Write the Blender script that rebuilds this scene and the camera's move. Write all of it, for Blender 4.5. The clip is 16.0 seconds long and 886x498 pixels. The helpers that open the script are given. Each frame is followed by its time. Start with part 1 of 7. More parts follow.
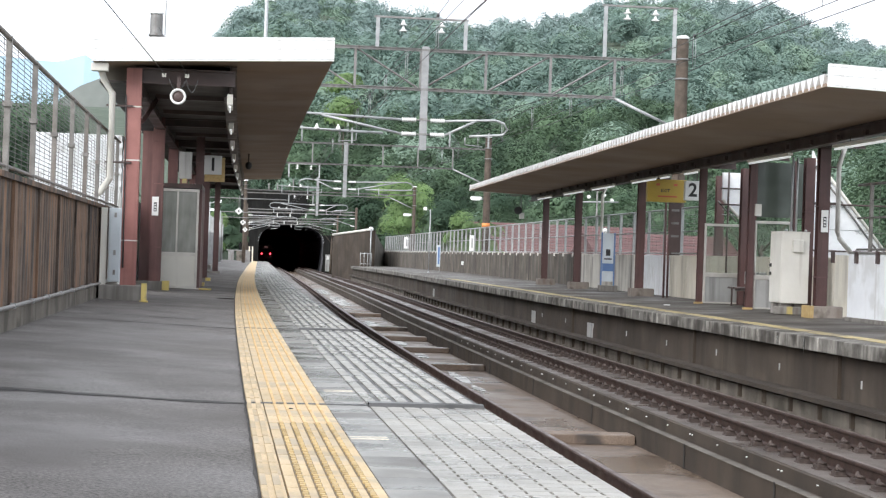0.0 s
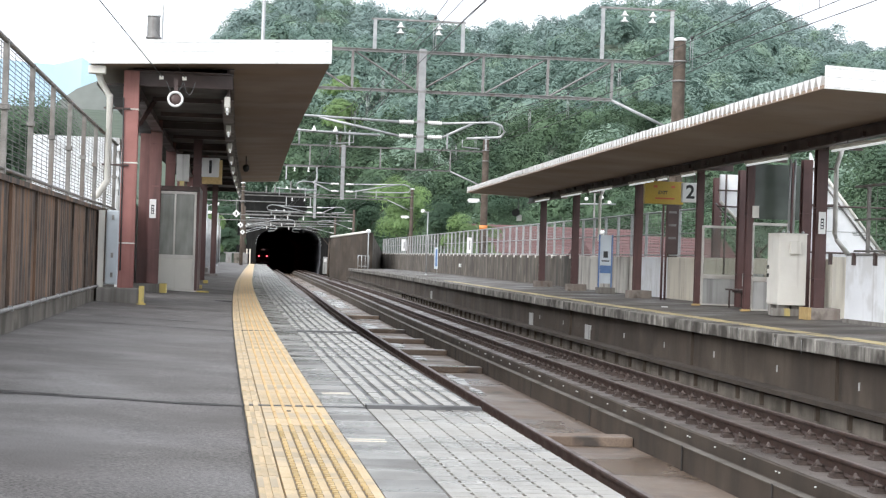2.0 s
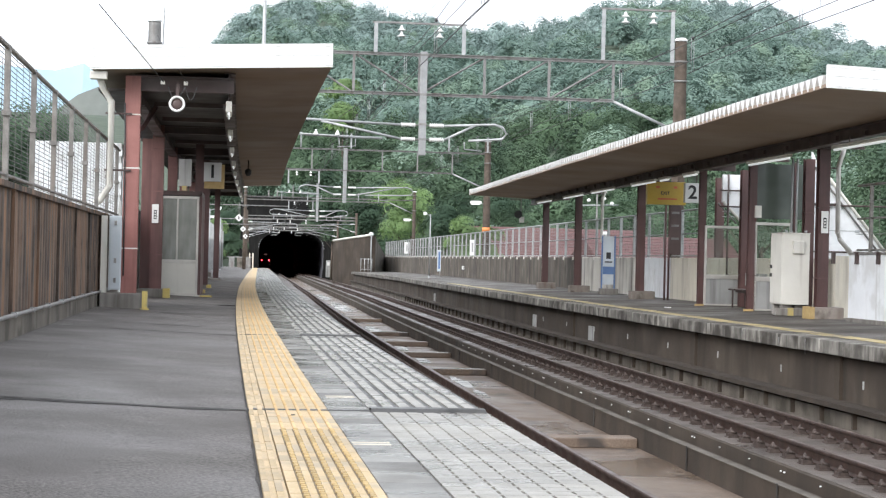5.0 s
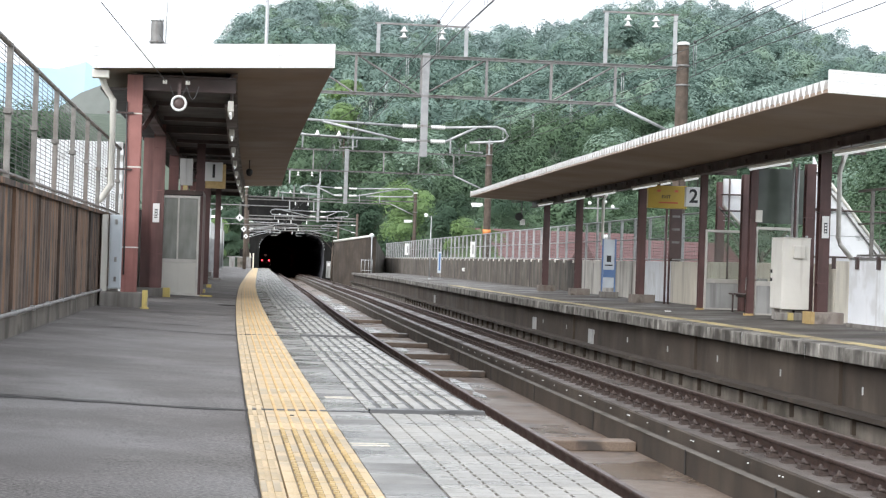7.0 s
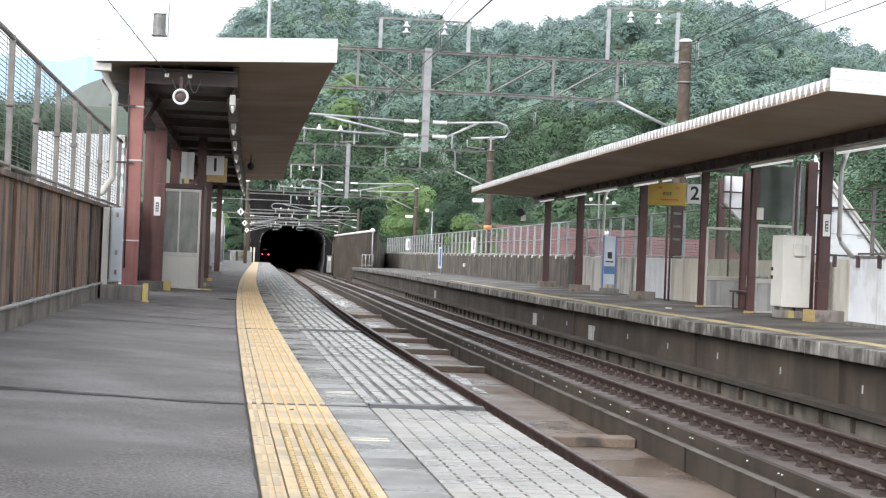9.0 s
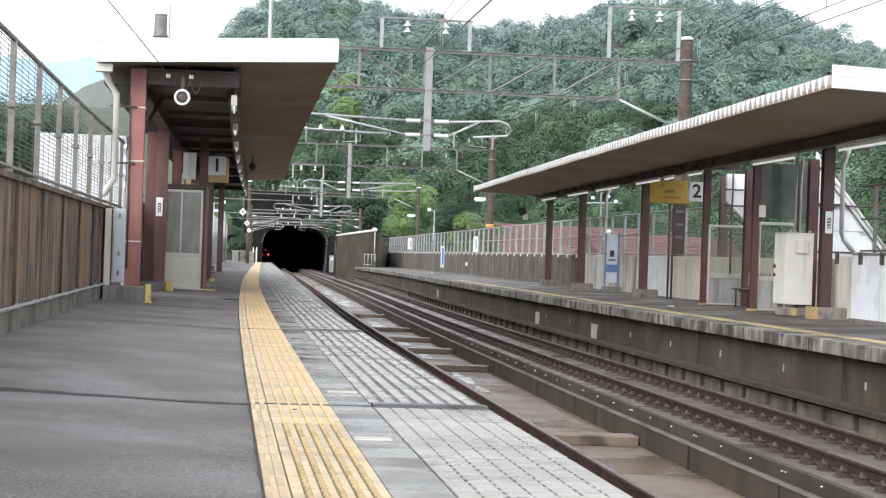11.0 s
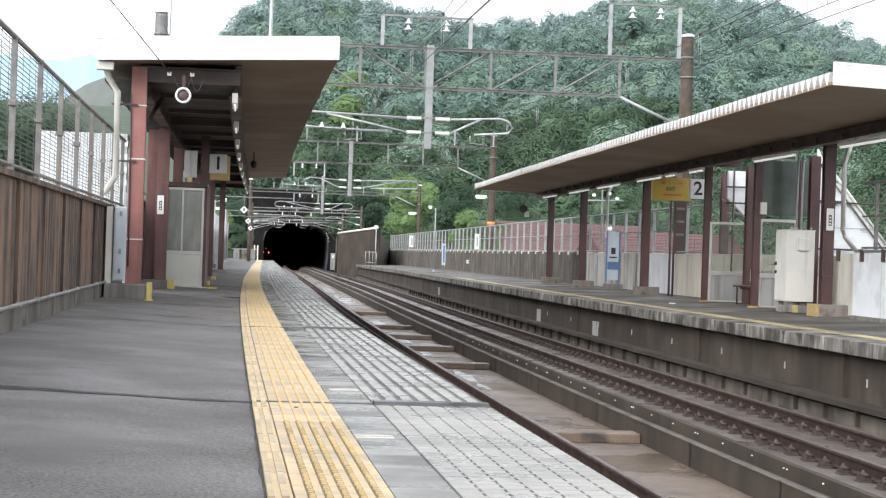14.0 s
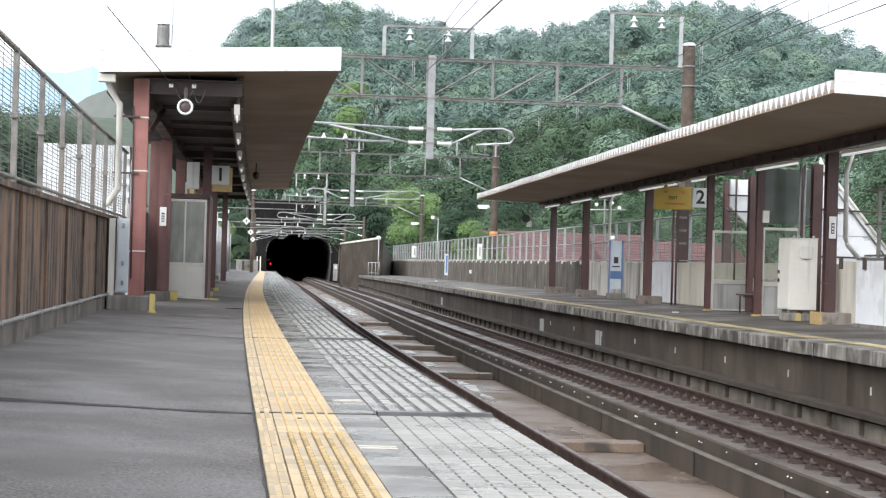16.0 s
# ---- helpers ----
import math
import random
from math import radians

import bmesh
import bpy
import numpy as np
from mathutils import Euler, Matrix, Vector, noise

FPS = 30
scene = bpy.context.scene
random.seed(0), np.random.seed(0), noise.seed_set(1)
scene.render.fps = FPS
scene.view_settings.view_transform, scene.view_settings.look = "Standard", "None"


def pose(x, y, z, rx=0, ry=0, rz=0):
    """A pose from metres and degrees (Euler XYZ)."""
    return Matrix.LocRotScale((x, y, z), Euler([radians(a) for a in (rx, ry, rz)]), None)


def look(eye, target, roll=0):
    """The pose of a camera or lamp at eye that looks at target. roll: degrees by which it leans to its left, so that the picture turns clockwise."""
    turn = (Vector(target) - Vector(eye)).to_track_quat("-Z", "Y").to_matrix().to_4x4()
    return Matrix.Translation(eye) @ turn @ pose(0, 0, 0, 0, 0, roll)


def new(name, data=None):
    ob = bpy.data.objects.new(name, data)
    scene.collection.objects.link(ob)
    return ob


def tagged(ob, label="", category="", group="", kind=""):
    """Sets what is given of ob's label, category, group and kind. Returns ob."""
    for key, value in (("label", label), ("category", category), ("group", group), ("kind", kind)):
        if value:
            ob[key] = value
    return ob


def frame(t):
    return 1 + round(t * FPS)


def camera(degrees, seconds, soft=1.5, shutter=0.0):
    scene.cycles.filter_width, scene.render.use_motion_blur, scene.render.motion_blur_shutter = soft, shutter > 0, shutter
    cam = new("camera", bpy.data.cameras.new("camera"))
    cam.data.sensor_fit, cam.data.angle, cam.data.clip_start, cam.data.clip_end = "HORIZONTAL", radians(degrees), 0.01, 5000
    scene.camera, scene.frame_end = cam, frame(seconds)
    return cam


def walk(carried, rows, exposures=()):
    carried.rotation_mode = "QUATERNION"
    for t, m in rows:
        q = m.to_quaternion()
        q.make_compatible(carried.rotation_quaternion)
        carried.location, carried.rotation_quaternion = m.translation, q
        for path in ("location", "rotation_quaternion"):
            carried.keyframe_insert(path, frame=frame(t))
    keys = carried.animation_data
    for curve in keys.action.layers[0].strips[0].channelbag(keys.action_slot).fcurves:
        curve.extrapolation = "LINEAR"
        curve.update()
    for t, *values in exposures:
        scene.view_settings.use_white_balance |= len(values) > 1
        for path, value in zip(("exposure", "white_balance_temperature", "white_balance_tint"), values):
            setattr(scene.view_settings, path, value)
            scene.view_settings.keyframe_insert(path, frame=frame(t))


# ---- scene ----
CAM_H = 0.9856
cam = camera(27.39, 16.0, soft=1.25)
TURNS = [
    (0.0, 90.212, -1.960, -7.049),
    (0.5, 90.223, -1.662, -7.029),
    (1.0, 90.285, -1.548, -7.088),
    (1.5, 90.309, -1.669, -7.131),
    (2.0, 90.284, -1.892, -7.126),
    (2.5, 90.253, -1.815, -7.049),
    (3.0, 90.201, -1.752, -7.000),
    (3.5, 90.168, -1.691, -7.025),
    (4.0, 90.232, -1.380, -7.036),
    (6.5, 90.414, -1.701, -6.991),
    (7.0, 90.414, -1.898, -7.022),
    (7.5, 90.364, -1.874, -7.063),
    (8.0, 90.299, -2.185, -7.050),
    (8.5, 90.293, -2.217, -7.022),
    (9.0, 90.267, -2.303, -6.998),
    (11.5, 90.235, -1.967, -6.916),
    (12.0, 90.238, -2.067, -6.842),
    (12.5, 90.199, -2.143, -6.831),
    (13.0, 90.131, -2.365, -6.877),
    (13.5, 90.109, -2.197, -6.935),
    (14.0, 90.160, -1.925, -6.886),
    (14.5, 90.266, -1.698, -6.813),
    (15.0, 90.327, -1.810, -6.787),
    (15.5, 90.386, -1.888, -6.814),
    (16.0, 90.477, -1.611, -6.801)
]
walk(cam, [(t, pose(0, 0, CAM_H, rx, ry, rz)) for t, rx, ry, rz in TURNS], [(0.0, 0.565, 6260, 11), (8.0, 0.59, 6260, 11), (16.0, 0.6, 6260, 11)])

# ---------------------------------------------------------------- light
SUN_EL, SUN_AZ = radians(32), radians(224)
world = bpy.data.worlds.new("overcast_sky")
scene.world = world
world.use_nodes = True
wn, wl = world.node_tree.nodes, world.node_tree.links
sky = wn.new("ShaderNodeTexSky")
sky.sky_type, sky.sun_disc = "NISHITA", False
sky.sun_elevation, sky.sun_rotation = SUN_EL, SUN_AZ
sky.dust_density, sky.air_density = 4.0, 1.0
dull = wn.new("ShaderNodeHueSaturation")
dull.inputs["Saturation"].default_value = 0.25
cloud = wn.new("ShaderNodeMix")
cloud.data_type = "RGBA"
cloud.inputs[0].default_value = 0.75
cloud.inputs[7].default_value = (9.6, 9.9, 10.3, 1)
wl.new(sky.outputs[0], dull.inputs["Color"])
wl.new(dull.outputs[0], cloud.inputs[6])
wl.new(cloud.outputs[2], wn["Background"].inputs[0])
wn["Background"].inputs[1].default_value = 0.125
sun = new("sun", bpy.data.lights.new("sun", "SUN"))
sun.data.energy, sun.data.angle, sun.data.color = 1.9, radians(45), (1.0, 0.97, 0.93)
sun.matrix_world = look((50 * math.sin(SUN_AZ), 50 * math.cos(SUN_AZ), 50 * math.tan(SUN_EL)), (0, 0, 0))


# ---------------------------------------------------------------- plan
def bend(s):
    """Sideways shift of the gently curving line at s metres along it."""
    k, s0, s1 = 3.5052e-4, 6.04, 68.34
    u, m = max(s - s0, 0.0), s1 - s0
    return k * u * u / 2 if u < m else k * m * m / 2 + k * m * (u - m)


def fall(s):
    """The line falls gently towards the tunnel."""
    return -0.0025 * max(s - 100.0, 0.0)


def at(a, s, z=0.0, rz=0.0):
    """Pose at a metres beside the line's axis, s along it, turned with the line."""
    h = math.atan(bend(s + 0.5) - bend(s - 0.5))
    return pose(a + bend(s), s, z, 0, 0, rz - math.degrees(h))


def steps(s0, s1, d):
    n = max(1, round((s1 - s0) / d))
    return [s0 + (s1 - s0) * i / n for i in range(n + 1)]


# ---------------------------------------------------------------- materials
def surface(name, c1, c2, scale=6.0, rough=0.7, metal=0.0, bump=0.15, fine=90.0, streak=None, streak_amount=0.5,
            spread=0.15, patch=None, patch_scale=0.6, patch_low=0.52, wet=0.0, spec=0.5, streak_fine=6.0):
    """Two tones at two scales with fine relief; streak: colour of vertical run-off stains; patch: colour of broad blotches."""
    m = bpy.data.materials.new(name)
    m.use_nodes = True
    n, l = m.node_tree.nodes, m.node_tree.links
    b = n["Principled BSDF"]
    tc = n.new("ShaderNodeTexCoord")
    info = n.new("ShaderNodeObjectInfo")
    add = n.new("ShaderNodeVectorMath")
    add.operation = "MULTIPLY_ADD"
    l.new(info.outputs["Random"], add.inputs[0])
    add.inputs[1].default_value = (17.0, 13.0, 11.0)
    l.new(tc.outputs["Object"], add.inputs[2])

    def noise_at(s, detail=4.0, vec=None, sc=None):
        t = n.new("ShaderNodeTexNoise")
        t.inputs["Scale"].default_value, t.inputs["Detail"].default_value = s, detail
        src = add.outputs[0]
        if sc:
            mp = n.new("ShaderNodeMapping")
            mp.inputs["Scale"].default_value = sc
            l.new(src, mp.inputs[0])
            src = mp.outputs[0]
        l.new(src, t.inputs["Vector"])
        return t.outputs[0]

    def ramp(src, lo, hi):
        r = n.new("ShaderNodeMapRange")
        r.inputs[1].default_value, r.inputs[2].default_value = lo, hi
        l.new(src, r.inputs[0])
        return r.outputs[0]

    def mix(fac, a, b_, f=None):
        x = n.new("ShaderNodeMix")
        x.data_type = "RGBA"
        if fac is None:
            x.inputs[0].default_value = f
        else:
            l.new(fac, x.inputs[0])
        for slot, v in ((6, a), (7, b_)):
            if isinstance(v, tuple):
                x.inputs[slot].default_value = (*v, 1)
            else:
                l.new(v, x.inputs[slot])
        return x.outputs[2]

    col = mix(ramp(noise_at(scale), 0.3, 0.7), c1, c2)
    grain = noise_at(fine, 3.0)
    g = n.new("ShaderNodeMix")
    g.data_type, g.blend_type = "RGBA", "MULTIPLY"
    g.inputs[0].default_value = 1.0
    gr = n.new("ShaderNodeMapRange")
    gr.inputs[3].default_value, gr.inputs[4].default_value = 1 - spread * 1.6, 1 + spread * 1.6
    l.new(grain, gr.inputs[0])
    l.new(col, g.inputs[6])
    l.new(gr.outputs[0], g.inputs[7])
    col = g.outputs[2]
    v = n.new("ShaderNodeHueSaturation")
    vr = n.new("ShaderNodeMapRange")
    vr.inputs[3].default_value, vr.inputs[4].default_value = 1 - spread * 0.7, 1 + spread * 0.7
    l.new(info.outputs["Random"], vr.inputs[0])
    l.new(vr.outputs[0], v.inputs["Value"])
    l.new(col, v.inputs["Color"])
    col = v.outputs[0]
    if patch:
        col = mix(ramp(noise_at(patch_scale, 5.0), patch_low, patch_low + 0.12), col, patch)
    if streak:
        st = ramp(noise_at(1.0, 5.0, sc=(streak_fine, streak_fine, 0.4)), 0.62 - 0.25 * streak_amount, 0.75)
        col = mix(st, col, streak)
    l.new(col, b.inputs["Base Color"])
    rr = n.new("ShaderNodeMapRange")
    rr.inputs[1].default_value, rr.inputs[2].default_value = 0.35, 0.65
    rr.inputs[3].default_value, rr.inputs[4].default_value = max(0.05, rough - 0.12 - wet), min(1, rough + 0.1)
    l.new(noise_at(scale * 0.35 + 0.2, 4.0), rr.inputs[0])
    l.new(rr.outputs[0], b.inputs["Roughness"])
    b.inputs["Metallic"].default_value = metal
    b.inputs["Specular IOR Level"].default_value = spec
    if bump:
        bp = n.new("ShaderNodeBump")
        bp.inputs["Strength"].default_value, bp.inputs["Distance"].default_value = bump, 0.01
        l.new(grain, bp.inputs["Height"])
        l.new(bp.outputs[0], b.inputs["Normal"])
    return m


def leaves(name, dark, light, hue=0.03, big=0.13):
    """Foliage whose tone changes from leaf clump to leaf clump and from tree to tree."""
    m = bpy.data.materials.new(name)
    m.use_nodes = True
    n, l = m.node_tree.nodes, m.node_tree.links
    b = n["Principled BSDF"]
    geo = n.new("ShaderNodeNewGeometry")
    tc = n.new("ShaderNodeTexCoord")
    t = n.new("ShaderNodeTexNoise")
    t.inputs["Scale"].default_value, t.inputs["Detail"].default_value = big, 1.5
    l.new(tc.outputs["Object"], t.inputs["Vector"])
    s = n.new("ShaderNodeMath")
    s.operation = "MULTIPLY_ADD"
    l.new(geo.outputs["Random Per Island"], s.inputs[0])
    s.inputs[1].default_value = 0.05
    l.new(t.outputs[0], s.inputs[2])
    r = n.new("ShaderNodeMapRange")
    r.inputs[1].default_value, r.inputs[2].default_value = 0.36, 0.76
    l.new(s.outputs[0], r.inputs[0])
    x = n.new("ShaderNodeMix")
    x.data_type = "RGBA"
    x.inputs[6].default_value, x.inputs[7].default_value = (*dark, 1), (*light, 1)
    l.new(r.outputs[0], x.inputs[0])
    h = n.new("ShaderNodeHueSaturation")
    hr = n.new("ShaderNodeMapRange")
    hr.inputs[3].default_value, hr.inputs[4].default_value = 0.5 - hue, 0.5 + hue
    l.new(t.outputs[0], hr.inputs[0])
    l.new(hr.outputs[0], h.inputs["Hue"])
    l.new(x.outputs[2], h.inputs["Color"])
    l.new(h.outputs[0], b.inputs["Base Color"])
    b.inputs["Roughness"].default_value = 0.75
    b.inputs["Specular IOR Level"].default_value = 0.2
    tl = n.new("ShaderNodeBsdfTranslucent")
    l.new(h.outputs[0], tl.inputs[0])
    mx = n.new("ShaderNodeMixShader")
    mx.inputs[0].default_value = 0.25
    l.new(b.outputs[0], mx.inputs[1])
    l.new(tl.outputs[0], mx.inputs[2])
    l.new(mx.outputs[0], n["Material Output"].inputs[0])
    return m


def glow(name, colour, strength):
    m = bpy.data.materials.new(name)
    m.use_nodes = True
    b = m.node_tree.nodes["Principled BSDF"]
    b.inputs["Base Color"].default_value = (*colour, 1)
    b.inputs["Emission Color"].default_value = (*colour, 1)
    b.inputs["Emission Strength"].default_value = strength
    return m


def glass(name, tint=(0.75, 0.8, 0.78), dirt=0.25, veil=(0.35, 0.36, 0.33)):
    """A thin dusty pane: clear, with a faint veil of dirt."""
    m = bpy.data.materials.new(name)
    m.use_nodes = True
    n, l = m.node_tree.nodes, m.node_tree.links
    out = n["Material Output"]
    b = n["Principled BSDF"]
    b.inputs["Base Color"].default_value = (*veil, 1)
    b.inputs["Roughness"].default_value = 0.15
    tr = n.new("ShaderNodeBsdfTransparent")
    tr.inputs[0].default_value = (*tint, 1)
    t = n.new("ShaderNodeTexNoise")
    t.inputs["Scale"].default_value = 2.5
    r = n.new("ShaderNodeMapRange")
    r.inputs[3].default_value, r.inputs[4].default_value = dirt * 0.5, dirt * 1.5
    l.new(t.outputs[0], r.inputs[0])
    mx = n.new("ShaderNodeMixShader")
    l.new(r.outputs[0], mx.inputs[0])
    l.new(tr.outputs[0], mx.inputs[1])
    l.new(b.outputs[0], mx.inputs[2])
    l.new(mx.outputs[0], out.inputs[0])
    return m


ASPHALT = surface("asphalt", (0.14, 0.129, 0.121), (0.2, 0.186, 0.175), 1.6, 0.74, bump=0.9, fine=60, patch=(0.12, 0.11, 0.103), patch_scale=0.9, spread=0.8, wet=0.12, spec=0.35)
SEAM = surface("seam_filler", (0.03, 0.028, 0.027), (0.06, 0.055, 0.05), 8, 0.8, bump=0.5)
SLAB = surface("edge_concrete", (0.17, 0.162, 0.146), (0.28, 0.268, 0.245), 3, 0.45, bump=0.25, spread=0.2, patch=(0.115, 0.106, 0.094), patch_scale=1.1, patch_low=0.5, wet=0.3)
STUD = surface("stud_concrete", (0.27, 0.256, 0.228), (0.36, 0.343, 0.308), 5, 0.45, bump=0.2, spread=0.18, wet=0.2)
GROOVE = surface("groove_grey", (0.055, 0.055, 0.054), (0.1, 0.098, 0.095), 5, 0.6, bump=0.2, wet=0.2)
YELLOW = surface("tactile_yellow", (0.5, 0.375, 0.21), (0.6, 0.465, 0.285), 4, 0.6, bump=0.2, spread=0.2, patch=(0.42, 0.335, 0.22), patch_scale=2.4, patch_low=0.53)
YELLOW_RIDGE = surface("tactile_ridge", (0.6, 0.385, 0.14), (0.7, 0.47, 0.2), 6, 0.5, bump=0.15, spread=0.15)
LINE_YELLOW = surface("faded_line_paint", (0.36, 0.29, 0.14), (0.5, 0.41, 0.2), 3, 0.6, bump=0.2, spread=0.25, patch=(0.2, 0.17, 0.115), patch_scale=2.2, patch_low=0.5)
KERB = surface("damp_kerb", (0.1, 0.088, 0.073), (0.18, 0.16, 0.134), 2.0, 0.85, bump=0.4, streak=(0.06, 0.052, 0.042), streak_amount=0.5, streak_fine=3, spread=0.25, patch=(0.07, 0.063, 0.048), patch_scale=1.5)
# Ceiling brown darkened by hand for the shade under the roof.
SHADE = surface("shaded_ceiling_boards", (0.04, 0.034, 0.032), (0.06, 0.05, 0.047), 3, 0.7, bump=0.1, spread=0.2)
OCHRE = surface("worn_ochre", (0.46, 0.32, 0.13), (0.58, 0.42, 0.19), 14, 0.6, bump=0.2, spread=0.25)
GRIT = surface("dirty_joint", (0.17, 0.13, 0.085), (0.27, 0.205, 0.13), 9, 0.85)
FOOT = surface("rust_stained_concrete", (0.2, 0.172, 0.148), (0.31, 0.272, 0.238), 2.5, 0.8, bump=0.4, streak=(0.14, 0.085, 0.064), streak_amount=0.5, streak_fine=3, spread=0.2, patch=(0.1, 0.08, 0.066), patch_scale=2.5, patch_low=0.53)
ASPHALT_WET = surface("damp_asphalt", (0.075, 0.066, 0.056), (0.115, 0.102, 0.088), 0.9, 0.7, bump=0.6, fine=75, patch=(0.055, 0.048, 0.041), patch_scale=0.8, spread=0.5, wet=0.2, spec=0.35)
CONC = surface("concrete", (0.19, 0.178, 0.16), (0.29, 0.272, 0.25), 2.0, 0.8, bump=0.3, streak=(0.1, 0.085, 0.07), streak_amount=0.7, spread=0.15)
CONC_STREAK = surface("stained_wall_concrete", (0.08, 0.066, 0.052), (0.17, 0.147, 0.118), 0.8, 0.85, bump=0.4, streak=(0.026, 0.021, 0.017), streak_amount=1.0, streak_fine=2.6, spread=0.2, patch=(0.27, 0.237, 0.19), patch_scale=1.2, patch_low=0.58)
CONC_DARK = surface("track_concrete", (0.085, 0.069, 0.058), (0.13, 0.106, 0.09), 1.4, 0.6, bump=0.4, spread=0.2, patch=(0.065, 0.052, 0.044), patch_scale=0.8, wet=0.25)
# Stained concrete whose dark tone also holds the shadow on track-side faces.
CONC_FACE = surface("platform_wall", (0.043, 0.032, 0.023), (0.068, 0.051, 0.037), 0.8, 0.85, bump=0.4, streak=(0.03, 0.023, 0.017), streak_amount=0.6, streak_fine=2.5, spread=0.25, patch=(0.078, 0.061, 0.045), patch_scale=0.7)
NOSE = surface("edge_face", (0.1, 0.09, 0.075), (0.4, 0.38, 0.34), 3.5, 0.85, bump=0.6, fine=45, streak=(0.03, 0.026, 0.021), streak_amount=1.1, streak_fine=7, spread=0.25, patch=(0.06, 0.052, 0.043), patch_scale=1.4, patch_low=0.5)
BED = surface("track_bed", (0.125, 0.088, 0.063), (0.2, 0.15, 0.112), 0.9, 0.6, bump=0.5, fine=40, spread=0.3, patch=(0.06, 0.048, 0.04), patch_scale=1.5, patch_low=0.58, wet=0.35)
# Pale colour paints the bright wet sheen of the puddles.
PUDDLE = surface("puddle_sheen", (0.38, 0.37, 0.35), (0.6, 0.59, 0.57), 5, 0.4, bump=0.1, spread=0.1, patch=(0.05, 0.043, 0.037), patch_scale=3.0, patch_low=0.5, wet=0.25, spec=0.8)
RAIL = surface("rusty_rail", (0.042, 0.026, 0.021), (0.075, 0.044, 0.033), 9, 0.6, metal=0.3, bump=0.3, spread=0.2)
RAIL_TOP = surface("rail_head", (0.11, 0.08, 0.07), (0.17, 0.13, 0.115), 9, 0.45, metal=0.4, bump=0.1)
CLIP = surface("rail_clip", (0.045, 0.033, 0.028), (0.09, 0.066, 0.055), 20, 0.7, metal=0.1, bump=0.3)
WHITE = surface("white_fascia", (0.78, 0.78, 0.77), (0.86, 0.86, 0.85), 2, 0.45, bump=0.05, spread=0.04, streak=(0.6, 0.58, 0.55), streak_amount=0.2)
SOFFIT = surface("brown_soffit", (0.265, 0.192, 0.137), (0.3, 0.22, 0.158), 0.5, 0.65, bump=0.03, fine=60, spread=0.06, patch=(0.25, 0.18, 0.13), patch_scale=0.9)
STEEL = surface("dark_brown_steel", (0.06, 0.041, 0.037), (0.09, 0.059, 0.054), 4, 0.5, bump=0.1, spread=0.18)
# Column reds in three tones, lightest on the near row's first column.
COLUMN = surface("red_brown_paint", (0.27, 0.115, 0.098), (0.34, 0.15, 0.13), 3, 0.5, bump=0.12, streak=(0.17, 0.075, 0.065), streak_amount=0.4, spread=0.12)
COLUMN_M = surface("column_red_mid", (0.15, 0.072, 0.066), (0.2, 0.096, 0.088), 3, 0.5, bump=0.12, streak=(0.1, 0.05, 0.046), streak_amount=0.4, spread=0.12)
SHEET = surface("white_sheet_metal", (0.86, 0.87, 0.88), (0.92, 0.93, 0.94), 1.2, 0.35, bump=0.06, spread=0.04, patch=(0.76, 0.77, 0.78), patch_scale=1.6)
COLUMN_D = surface("column_red_dark", (0.085, 0.045, 0.042), (0.122, 0.064, 0.06), 3, 0.5, bump=0.12, spread=0.15, streak=(0.06, 0.036, 0.033), streak_amount=0.5, streak_fine=8)
RUST = surface("rusted_panel", (0.055, 0.045, 0.038), (0.14, 0.1, 0.075), 2.6, 0.8, bump=0.4, streak=(0.3, 0.17, 0.1), streak_amount=0.55, spread=0.45, patch=(0.034, 0.03, 0.026), patch_scale=1.6, patch_low=0.53, streak_fine=5)
GALV = surface("galvanised_steel", (0.36, 0.37, 0.37), (0.48, 0.49, 0.49), 5, 0.5, metal=0.5, bump=0.1, spread=0.15)
GALV_OLD = surface("weathered_steel", (0.19, 0.185, 0.178), (0.29, 0.285, 0.275), 4, 0.6, metal=0.25, bump=0.2, streak=(0.14, 0.105, 0.085), streak_amount=0.25, spread=0.2)
FENCE = surface("fence_steel", (0.19, 0.178, 0.165), (0.3, 0.285, 0.265), 6, 0.65, metal=0.2, bump=0.2, streak=(0.2, 0.13, 0.09), streak_amount=0.3, spread=0.2)
MAST = surface("mast_steel", (0.28, 0.285, 0.285), (0.36, 0.365, 0.365), 5, 0.55, metal=0.2, bump=0.1)
MESH_WIRE = surface("fence_wire", (0.09, 0.088, 0.085), (0.15, 0.147, 0.142), 6, 0.6, metal=0.3, bump=0)
WIRE = surface("dark_wire", (0.06, 0.06, 0.06), (0.1, 0.1, 0.1), 5, 0.6, metal=0.3, bump=0)
PORCELAIN = surface("porcelain", (0.78, 0.78, 0.76), (0.86, 0.86, 0.84), 8, 0.25, bump=0, spread=0.05)
PAINT = surface("off_white_paint", (0.66, 0.64, 0.58), (0.74, 0.72, 0.66), 2, 0.5, bump=0.06, spread=0.06, streak=(0.58, 0.55, 0.49), streak_amount=0.05)
PANEL_WHITE = surface("white_wall_panel", (0.74, 0.76, 0.78), (0.82, 0.84, 0.86), 1.5, 0.6, bump=0.1, streak=(0.5, 0.49, 0.47), streak_amount=0.3, spread=0.08, patch=(0.68, 0.69, 0.69), patch_scale=2.0)
PANEL_DRIP = surface("dripstained_panel", (0.62, 0.59, 0.53), (0.72, 0.7, 0.64), 1.5, 0.7, bump=0.2, streak=(0.12, 0.1, 0.08), streak_amount=0.75, streak_fine=3.2, spread=0.1)
